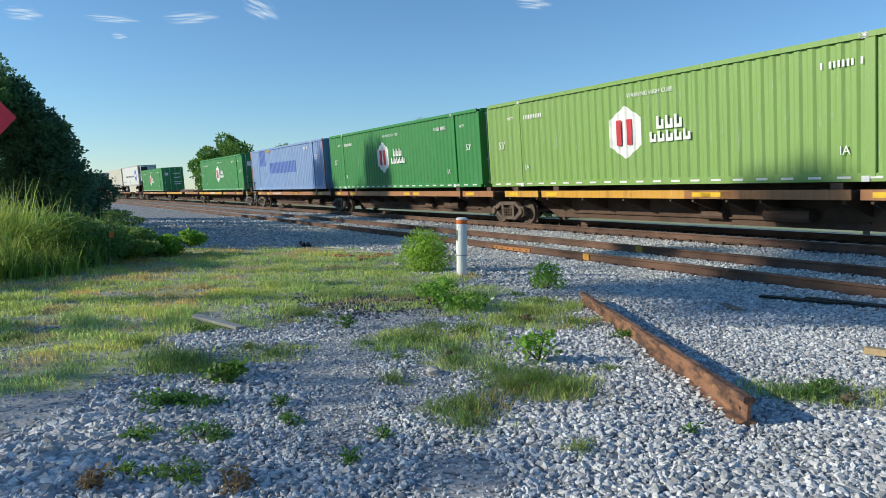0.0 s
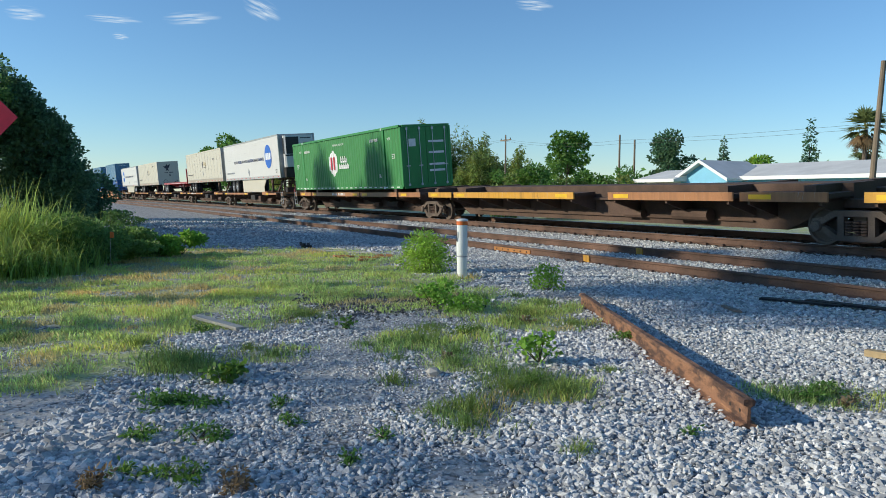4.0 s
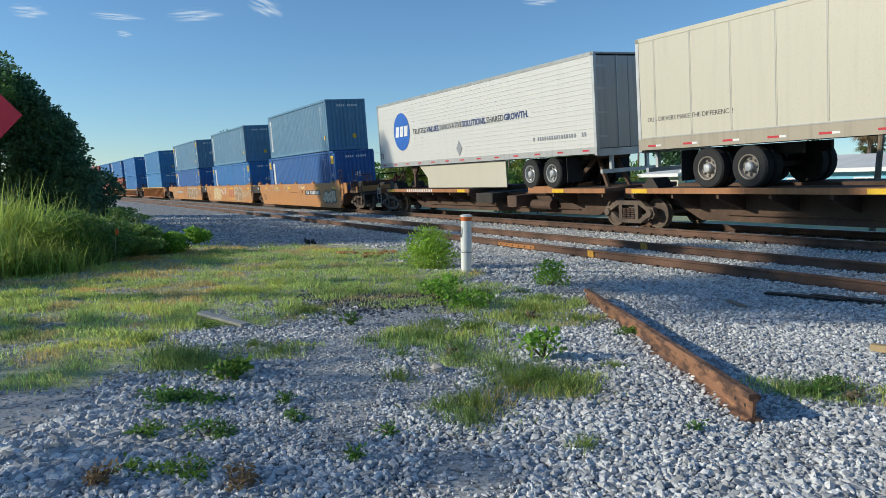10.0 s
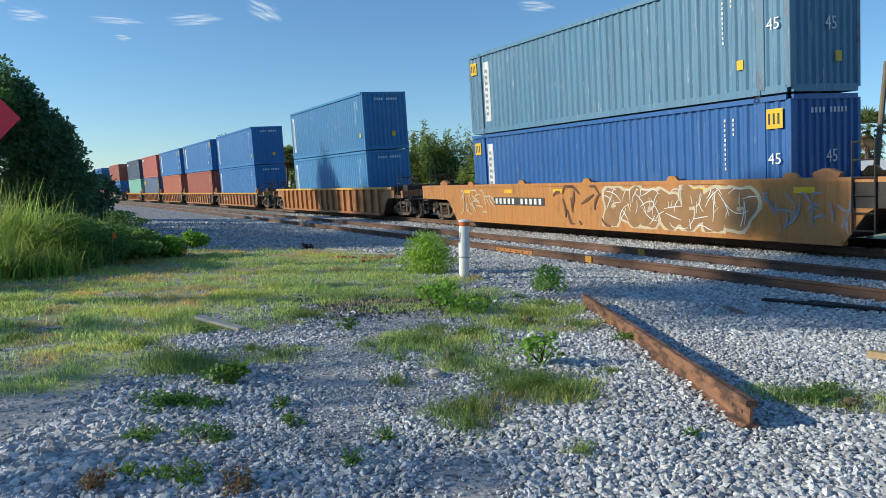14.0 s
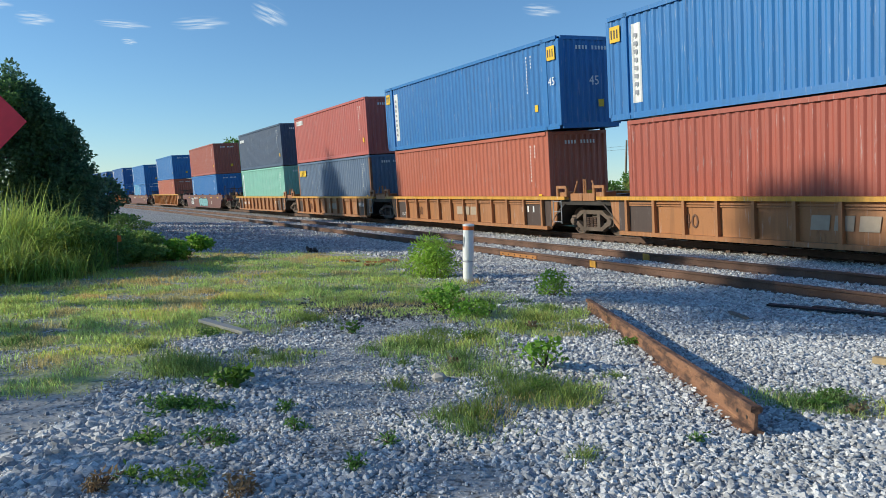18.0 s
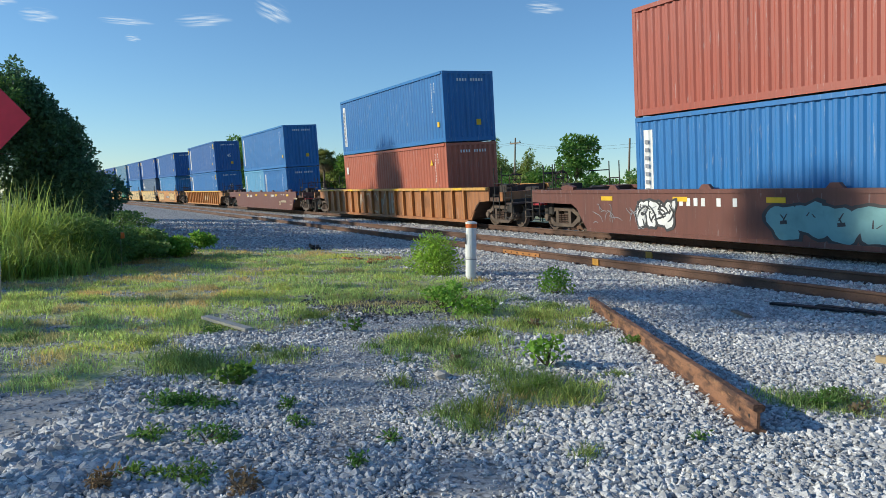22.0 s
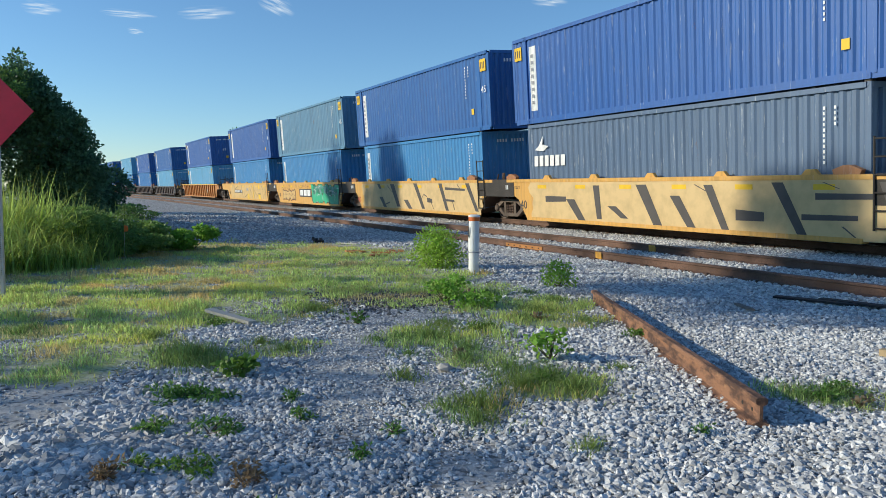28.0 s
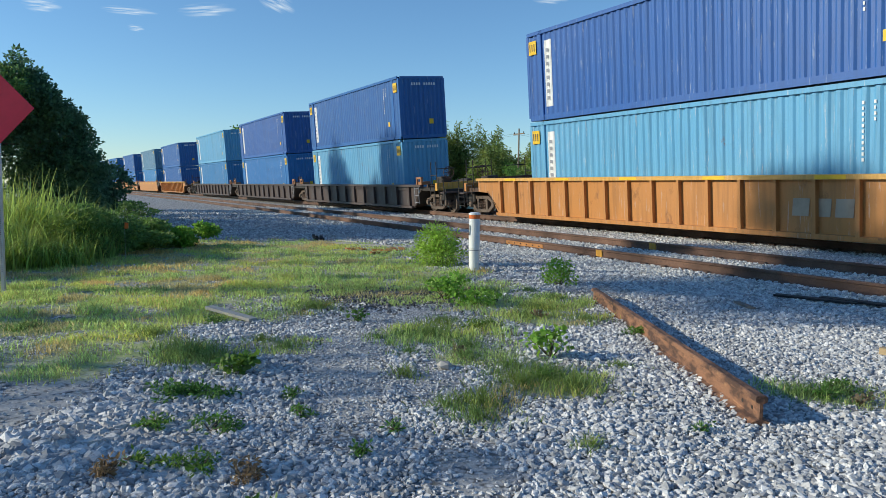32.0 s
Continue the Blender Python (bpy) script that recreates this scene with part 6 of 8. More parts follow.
well_car(-25.09, -5.37, "smooth", "car_ochre", OC, True, False, marks=(words_on("53", 2.0, 0.38, 0.55, "dark_mark"), bubbles(4.27, 7.12, 5, 0.25, 1.3, "tan_mark", "pale_mark", 11), scrawl(4.3, 7.0, "white", 15, 0.3, 1.25, 0.014, 9), scrawl(7.3, 9.4, "white", 12, 0.7, 1.3, 0.025, 9), logo_block(10.12, 12.45, 0.31, 1.32, "trim_yellow", "orange_red"), bubbles(12.55, 14.9, 4, 0.2, 1.38, "umber_mark", "pale_mark", 13), scrawl(12.6, 14.8, "white", 16, 0.3, 1.3, 0.016, 8), scrawl(14.9, 18.0, "pale_mark", 14, 0.25, 1.2, 0.035, 10)))
well_car(-44.78, -25.09, "smooth", "car_ochre", OC, True, False, True, False, marks=(dark_plate(4.64, 3.09, 0.78), scrawl(2.2, 4.4, "pale_mark", 21, 0.4, 1.3, 0.03, 8), scrawl(8.27, 10.6, "brown_mark", 22, 0.25, 1.4, 0.05, 4), bubbles(10.7, 15.8, 7, 0.22, 1.36, "umber_mark", "pale_mark", 23), scrawl(10.8, 15.6, "white", 24, 0.3, 1.3, 0.014, 16), scrawl(16.0, 18.2, "grey_mark", 25, 0.3, 1.2, 0.03, 6)))
RB = "rust brown well car with ribbed sides"
well_car(-68.82, -48.86, "ribbed", "car_orange", RB, True, True, True, True)
LW = "brown well car with yellow top rail and ribs"
well_car(-88.81, -72.85, "low", "car_rust", LW, True, True, False, True, marks=(words_on("125-T", 2.36, 0.36, 0.20), pale_code(3.6, 2.2, 0.62, 0.18, 10)))
well_car(-104.68, -88.81, "low", "car_rust", LW, True, False, marks=(words_on("40", 4.1, 0.43, 0.52, "brown_mark"), logo_block(7.6, 9.4, 0.45, 0.90, None, "worn_mark"), pale_code(12.4, 0.8, 0.7, 0.2, 5)))
well_car(-120.39, -104.68, "low", "car_rust", LW, True, False, marks=(words_on("125-T", 2.36, 0.36, 0.20), words_on("40", 4.1, 0.43, 0.52, "brown_mark"), logo_block(7.6, 9.4, 0.45, 0.90, None, "worn_mark"), pale_code(12.4, 0.8, 0.7, 0.2, 5)))
well_car(-135.86, -120.39, "low", "car_rust", LW, True, False, marks=(words_on("40", 4.1, 0.43, 0.52, "brown_mark"), logo_block(7.6, 9.4, 0.45, 0.90, None, "worn_mark"), pale_code(12.4, 0.8, 0.7, 0.2, 5)))
well_car(-151.97, -135.86, "low", "car_rust", LW, True, False, True, False, marks=(words_on("40", 6.2, 0.45, 0.45, "dark_mark"), pale_code(3.0, 2.2, 0.62, 0.18, 10), pale_code(12.4, 0.8, 0.7, 0.2, 5)))
BR = "dark brown smooth-sided well car with white stencils"
well_car(-175.78, -156.10, "brown", "car_brown", BR, True, True, True, True, marks=(pale_code(5.55, 2.2, 0.95, 0.20, 9), scrawl(2.3, 3.1, "grey_mark", 31, 0.3, 0.95, 0.012, 4), scrawl(3.6, 4.5, "grey_mark", 33, 0.3, 0.95, 0.012, 5), bubbles(4.0, 5.35, 4, 0.35, 1.08, "white", "char_mark", 35), scrawl(4.0, 5.4, "char_mark", 34, 0.4, 1.05, 0.03, 7), bubbles(8.3, 12.4, 6, 0.25, 1.1, "cyan_mark", "char_mark", 32), words_on("53", 14.0, 0.5, 0.38)))
well_car(-200.04, -179.66, "ribbed", "car_orange", RB, True, True, True, True, marks=(strokes([(6.62, 0.35, 7.0, 1.2, 0.30), (6.95, 1.2, 7.25, 0.8, 0.12), (7.54, 0.28, 7.56, 1.30, 0.30), (7.86, 1.2, 8.3, 1.25, 0.12), (8.2, 1.25, 8.3, 0.9, 0.12), (8.55, 0.5, 8.6, 1.0, 0.14), (8.6, 1.0, 9.0, 1.3, 0.13), (9.0, 1.3, 9.3, 0.9, 0.12), (8.6, 0.4, 9.3, 0.3, 0.13), (9.6, 0.3, 9.7, 1.0, 0.30), (9.95, 0.7, 10.2, 1.25, 0.14), (10.7, 0.28, 10.72, 1.3, 0.20), (11.0, 0.3, 11.02, 1.28, 0.22), (11.2, 0.85, 11.5, 0.9, 0.12)], "worn_mark", 0.004, "worn pale sprayed strokes"),))
well_car(-223.30, -203.86, "brown", "car_brown", BR, True, True, True, True, marks=(pale_code(5.3, 1.8, 0.95, 0.19, 9), pale_code(12.45, 1.5, 1.0, 0.16, 8), words_on("53", 14.7, 0.42, 0.42, "pale_mark"), words_on("40", 15.3, 1.12, 0.14), words_on("48", 15.9, 1.10, 0.14), words_on("53", 16.8, 1.10, 0.14), pale_code(17.3, 0.9, 0.72, 0.03, 1, "pale_mark"), pale_code(17.3, 0.9, 0.46, 0.03, 1, "pale_mark"), pale_code(15.2, 1.3, 0.62, 0.14, 9, "pale_mark"), pale_code(18.3, 0.8, 0.85, 0.10, 7, "pale_mark")))
well_car(-247.51, -227.60, "ribbed", "car_ochre", "yellow and rust ribbed well car", True, True, True, True, marks=(logo_block(11.0, 13.6, 0.45, 1.05, None, "pale_mark"), words_on("40", 16.8, 0.5, 0.40, "dark_mark")))
well_car(-268.42, -251.39, "smooth", "car_ochre", OC, True, True, False, True, marks=(dark_plate(8.0, 2.2), bubbles(2.4, 6.0, 5, 0.3, 1.3, "tan_pale", "char_mark", 41), bubbles(10.6, 14.0, 5, 0.3, 1.3, "tan_pale", "brown_mark", 42)))
well_car(-283.97, -268.42, "smooth", "car_yellow", OC, True, False, marks=(words_on("125-T", 1.0, 1.18, 0.15, "dark_mark"), words_on("40", 1.35, 0.50, 0.42, "char_mark"), cream_side(2.0, 14.8, "tan_pale"), strokes([(2.89, 0.86, 4.01, 0.87, 0.20), (4.01, 0.87, 4.61, 0.18, 0.43), (5.37, 1.30, 5.48, 0.30, 0.28), (6.01, 0.70, 6.56, 0.36, 0.37), (7.23, 1.32, 7.88, 0.18, 0.41), (8.52, 1.03, 9.12, 0.18, 0.35), (9.68, 1.31, 10.22, 0.20, 0.28), (10.66, 0.60, 11.46, 0.58, 0.26), (11.66, 1.36, 12.28, 0.23, 0.30), (12.42, 0.61, 13.70, 0.63, 0.13), (12.75, 1.06, 14.00, 1.07, 0.14), (14.13, 1.36, 14.50, 0.25, 0.34), (9.36, 1.32, 9.83, 1.11, 0.06), (12.91, 1.36, 13.28, 1.22, 0.05), (13.34, 0.45, 13.62, 0.24, 0.05)], "soot_mark")))
well_car(-299.73, -283.97, "smooth", "car_yellow", OC, True, False, marks=(words_on("40", 1.3, 0.45, 0.42, "flat_red"), cream_side(2.0, 14.4, "tan_pale"), strokes([(4.12, 1.39, 4.34, 1.15, 0.33), (4.31, 0.75, 4.81, 0.25, 0.42), (5.75, 1.38, 6.41, 0.31, 0.45), (7.23, 0.65, 7.72, 0.24, 0.47), (8.39, 1.40, 9.13, 0.28, 0.36), (9.72, 0.68, 10.21, 0.64, 0.21), (10.88, 1.39, 11.42, 0.26, 0.31), (11.28, 0.70, 12.24, 0.68, 0.10), (11.46, 1.18, 13.15, 1.13, 0.11), (13.20, 1.39, 13.90, 0.30, 0.30), (5.34, 1.32, 5.92, 0.99, 0.07), (5.92, 0.99, 6.34, 1.34, 0.07), (8.95, 0.58, 9.39, 0.92, 0.05), (9.39, 0.92, 9.72, 0.83, 0.05), (12.51, 1.35, 12.78, 1.13, 0.05), (4.70, 0.33, 5.60, 0.50, 0.06), (10.05, 0.58, 10.33, 0.27, 0.05), (12.05, 0.64, 12.19, 0.30, 0.05)], "soot_mark"),))
well_car(-315.71, -299.73, "smooth", "car_yellow", OC, True, False, marks=(words_on("40", 1.65, 0.50, 0.42, "char_mark"), bubbles(2.65, 5.65, 8, 0.35, 0.98, "tan_mark", "brown_mark", 61), scrawl(2.7, 4.6, "brown_mark", 66, 1.0, 1.35, 0.015, 5), scrawl(5.9, 9.0, "brown_mark", 67, 1.12, 1.36, 0.012, 14), logo_block(6.6, 9.17, 0.58, 1.10, "char_mark", "white"), bubbles(9.33, 14.2, 6, 0.16, 1.36, "green_mark", "char_mark", 62), bubbles(9.6, 13.9, 6, 0.75, 1.30, "cyan_mark", "green_mark", 63), scrawl(9.5, 14.0, "white", 68, 0.3, 1.3, 0.012, 6)))
well_car(-332.30, -315.71, "smooth", "car_yellow", OC, True, False, True, False, marks=(words_on("40", 1.75, 0.55, 0.42, "char_mark"), cream_side(2.3, 14.6, "tan_mark"), patch(8.34, 8.97, 0.90, 1.09, "grey_mark"), patch(8.52, 9.15, 0.23, 0.63, "yellow_mark"), patch(12.2, 12.66, 1.06, 1.40, "yellow_mark"), patch(12.18, 12.83, 0.25, 0.62, "yellow_mark"), patch(10.42, 10.60, 0.25, 1.38, "yellow_mark"), strokes([(6.55, 1.36, 6.91, 0.28, 0.05), (4.15, 1.29, 3.66, 0.64, 0.05), (7.43, 0.30, 8.54, 0.61, 0.05), (8.33, 0.63, 9.13, 0.26, 0.05), (9.38, 1.29, 10.10, 0.40, 0.05), (10.62, 1.38, 10.80, 0.27, 0.05), (10.83, 0.98, 11.80, 0.46, 0.05), (11.80, 0.46, 12.19, 0.65, 0.05), (12.79, 0.67, 12.85, 0.28, 0.05), (13.29, 1.28, 13.68, 0.86, 0.05), (13.61, 0.26, 14.00, 0.76, 0.05), (14.32, 1.28, 14.37, 0.46, 0.08), (4.13, 1.00, 5.27, 1.29, 0.05), (9.95, 1.39, 10.31, 1.16, 0.05), (12.19, 0.66, 12.86, 0.66, 0.08)], "soot_mark"), dark_plate(4.1, 2.67, 0.70, 0.014)))
well_car(-356.22, -335.48, "ribbed", "car_ochre", "yellow and rust ribbed well car", True, True, True, True, marks=(logo_block(14.05, 15.75, 0.50, 1.05, None, "worn_mark"), words_on("53", 16.6, 0.50, 0.45, "brown_mark"),))
DKW = "grimy dark well car with low ribbed sides"
well_car(-379.81, -360.13, "low", "car_dark", DKW, True, True, False, True)
well_car(-399.52, -379.81, "low", "car_dark", DKW, True, False)
well_car(-419.64, -399.52, "low", "car_dark", DKW, True, False, True, False)
for a, b, st, ky in ((-444.73, -424.48, "ribbed", "car_ochre"), (-465.71, -444.73, "smooth", "car_ochre"), (-488.24, -465.71, "smooth", "car_ochre"), (-511.19, -488.24, "ribbed", "car_rust"), (-534.78, -511.19, "smooth", "car_ochre")):
    well_car(a, b, st, ky, OC if st == "smooth" else RB, True, st == "ribbed" and ky == "car_ochre")


# ---- what lies and grows on the near ground ----
def soil(x, y):
    z = bed_height(off_line(x, y)) - 0.02
    if -40 < x < 6 and -6 < y < 20:
        z += 0.022 * noise.noise(Vector((x * 0.8, y * 0.8, 0))) + 0.012 * noise.noise(Vector((x * 4, y * 4, 5)))
    return z


def big_mesh(name, verts, tris, material, smooth=False):
    """A mesh from arrays; every row of tris is one triangle."""
    me = bpy.data.meshes.new(name)
    nv, nf = len(verts), len(tris)
    me.vertices.add(nv)
    me.loops.add(nf * 3)
    me.polygons.add(nf)
    me.vertices.foreach_set("co", np.asarray(verts, dtype=np.float32).ravel())
    me.loops.foreach_set("vertex_index", np.asarray(tris, dtype=np.int32).ravel())
    me.polygons.foreach_set("loop_start", np.arange(0, nf * 3, 3, dtype=np.int32))
    me.polygons.foreach_set("use_smooth", np.full(nf, smooth))
    me.update(calc_edges=True)
    me.materials.append(material)
    return me


def ico():
    g = (1 + 5 ** 0.5) / 2
    v = np.array([(-1, g, 0), (1, g, 0), (-1, -g, 0), (1, -g, 0), (0, -1, g), (0, 1, g), (0, -1, -g), (0, 1, -g), (g, 0, -1), (g, 0, 1), (-g, 0, -1), (-g, 0, 1)], float)
    f = np.array([(0, 11, 5), (0, 5, 1), (0, 1, 7), (0, 7, 10), (0, 10, 11), (1, 5, 9), (5, 11, 4), (11, 10, 2), (10, 7, 6), (7, 1, 8), (3, 9, 4), (3, 4, 2), (3, 2, 6), (3, 6, 8), (3, 8, 9), (4, 9, 5), (2, 4, 11), (6, 2, 10), (8, 6, 7), (9, 8, 1)])
    return v / np.linalg.norm(v[0]), f


def shard():
    """A block with eight corners, to be knocked out of shape."""
    v = np.array([(x, y, z) for z in (-1, 1) for y in (-1, 1) for x in (-1, 1)], float) * 0.62
    f = np.array([(0, 2, 3), (0, 3, 1), (4, 5, 7), (4, 7, 6), (0, 1, 5), (0, 5, 4), (2, 6, 7), (2, 7, 3), (0, 4, 6), (0, 6, 2), (1, 3, 7), (1, 7, 5)])
    return v, f


def cobble():
    """A block with ten corners and sixteen faces."""
    v = [(0, 0, 1.0)] + [(0.84 * math.cos(q * math.pi / 2), 0.84 * math.sin(q * math.pi / 2), 0.48) for q in range(4)]
    v += [(0.84 * math.cos((q + 0.5) * math.pi / 2), 0.84 * math.sin((q + 0.5) * math.pi / 2), -0.48) for q in range(4)] + [(0, 0, -1.0)]
    f = []
    for q in range(4):
        a, b, c, d = 1 + q, 1 + (q + 1) % 4, 5 + q, 5 + (q + 1) % 4
        f += [(0, a, b), (a, c, b), (b, c, d), (9, d, c)]
    return np.array(v) * 0.92, np.array(f)


def turned(n, rng):
    q = rng.normal(size=(n, 4))
    q /= np.linalg.norm(q, axis=1)[:, None]
    w, x, y, z = q.T
    return np.stack([1 - 2 * (y * y + z * z), 2 * (x * y - z * w), 2 * (x * z + y * w), 2 * (x * y + z * w), 1 - 2 * (x * x + z * z), 2 * (y * z - x * w), 2 * (x * z - y * w), 2 * (y * z + x * w), 1 - 2 * (x * x + y * y)], 1).reshape(n, 3, 3)


def crushed(points, sizes, material, name, label, seed, round_off=False):
    """Broken stones at the given places, all in one mesh."""
    rng = np.random.default_rng(seed)
    v, f = cobble() if round_off else shard()
    n, k = len(points), len(v)
    base = v[None] + rng.uniform(-0.21, 0.21, (n, k, 3))
    base *= np.stack([rng.uniform(0.80, 1.45, n), rng.uniform(0.65, 1.05, n), rng.uniform(0.45, 0.85, n)], 1)[:, None]
    base = np.einsum("nij,nkj->nki", turned(n, rng), base)
    base[:, :, 2] *= 0.78
    pts = base * np.asarray(sizes)[:, None, None] + np.asarray(points)[:, None]
    tris = (f[None] + (np.arange(n) * k)[:, None, None]).reshape(-1, 3)
    return tagged(new(name, big_mesh(name, pts.reshape(-1, 3), tris, material)), label, "gravel", kind="stuff")


def gravel_field():
    rng = np.random.default_rng(7)
    near, ns, mid, ms, far, fs = [], [], [], [], [], []
    # in the open wedge before the camera, thinner with distance
    for r0, r1, dens, big in ((2.6, 5.0, 2100, 0.0265), (5.0, 8.0, 1450, 0.0265), (8.0, 12.0, 800, 0.029), (12.0, 18.0, 320, 0.033), (18.0, 27.0, 130, 0.042), (27.0, 44.0, 45, 0.060)):
        area = 0.66 * (r1 * r1 - r0 * r0)
        for _ in range(int(area * dens)):
            f = math.sqrt(rng.uniform(r0 * r0, r1 * r1))
            r = rng.uniform(-0.66, 0.66) * f
            x, y = -0.888 * f + 0.459 * r, 0.459 * f + 0.888 * r
            d = off_line(x, y)
            if d > -6.3 or far_turf(x, y, d) > 0.5:
                continue
            t, u = cover(x, y, TURF), cover(x, y, DUST)
            if rng.random() < 1.45 * t - 0.14 or rng.random() < 0.9 * u:
                continue
            s = big * rng.choice([0.45, 0.7, 1.0, 1.35], p=[0.3, 0.33, 0.27, 0.1])
            s *= 1.0 + 0.35 * noise.noise(Vector((x * 0.8, y * 0.8, 9)))
            pile = max(0.0, 1 - ((f - 4.5) / 1.1) ** 2 - ((r + 2.2) / 0.75) ** 2)
            s *= 1.0 + 0.75 * pile
            s *= (0.62 if u > 0.25 else 1.0) * (0.6 if t > 0.2 else 1.0)
            pts, sz = (near, ns) if f < 8.0 else (mid, ms)
            pts.append((x, y, soil(x, y) + s * 0.22))
            sz.append(s)
    for s0, s1, dens, big in ((-16, 2, 400, 0.031), (-28, -16, 250, 0.036), (-48, -28, 100, 0.050)):
        for _ in range(int((s1 - s0) * 8.1 * dens)):
            s, d = rng.uniform(s0, s1), rng.uniform(-6.6, 1.5)
            if abs(abs(d) - 0.752) < 0.10 or abs(abs(d + 4.4) - 0.752) < 0.10:
                continue
            p = on_line(s, 0, 0, 0.0, d).translation
            k = big * rng.choice([0.7, 1.0, 1.2])
            far.append((p.x, p.y, soil(p.x, p.y) + k * rng.uniform(0.1, 0.45)))
            fs.append(k)
    fines, fz = [], []
    for _ in range(26000):
        f = math.sqrt(rng.uniform(20.0, 110.0))
        r = rng.uniform(-2.6, 1.6)
        x, y = -0.888 * f + 0.459 * r, 0.459 * f + 0.888 * r
        if cover(x, y, DUST) < 0.15 + 0.5 * rng.random() or cover(x, y, TURF) > 0.3:
            continue
        k = rng.uniform(0.006, 0.017)
        fines.append((x, y, soil(x, y) + k * 0.15))
        fz.append(k)
    crushed(fines, fz, M["stone"], "gravel", "fine grit trodden into the path", 15)
    crumbs, cs = [], []
    for _ in range(1500):
        f, r = 10.05 + 0.62 * rng.normal() * 0.8, -0.95 + 0.62 * rng.normal() * 0.9
        x, y = -0.888 * f + 0.459 * r, 0.459 * f + 0.888 * r
        k = 0.024 * rng.uniform(0.5, 1.3)
        crumbs.append((x, y, soil(x, y) + k * 0.5))
        cs.append(k)
    crushed(crumbs, cs, M["asphalt"], "asphalt_crumbs", "dark crumbs of broken asphalt in the grass", 14)
    crushed(near, ns, M["stone"], "gravel", "loose grey crushed stone on the ground", 11, True)
    crushed(mid, ms, M["stone"], "gravel", "loose grey crushed stone on the ground", 13)
    crushed(far, fs, M["ballast"], "ballast", "pale crushed stone ballast round the tracks", 12)


gravel_field()


def blades(points, heights, widths, material, name, label, seed, lean=0.35, category="grass"):
    rng = np.random.default_rng(seed)
    p = np.asarray(points, float)
    h, w = np.asarray(heights)[:, None], np.asarray(widths)[:, None]
    n = len(p)
    a = rng.uniform(0, 2 * math.pi, n)
    across = np.stack([np.cos(a), np.sin(a), np.zeros(n)], 1)
    b = rng.uniform(0, 2 * math.pi, n)
    k = rng.uniform(0.1, 1.0, n)[:, None] * lean
    drift = np.stack([np.cos(b), np.sin(b), np.zeros(n)], 1) * k
    up = np.array([0, 0, 1.0])
    v = np.stack([p - across * w, p + across * w, p + up * h * 0.55 + drift * h * 0.4 - across * w * 0.7, p + up * h * 0.55 + drift * h * 0.4 + across * w * 0.7, p + up * h * (1 - 0.35 * k) + drift * h * 1.15], 1)
    f = np.array([(0, 1, 3), (0, 3, 2), (2, 3, 4)])
    tris = (f[None] + (np.arange(n) * 5)[:, None, None]).reshape(-1, 3)
    return tagged(new(name, big_mesh(name, v.reshape(-1, 3), tris, material)), label, category, kind="stuff")


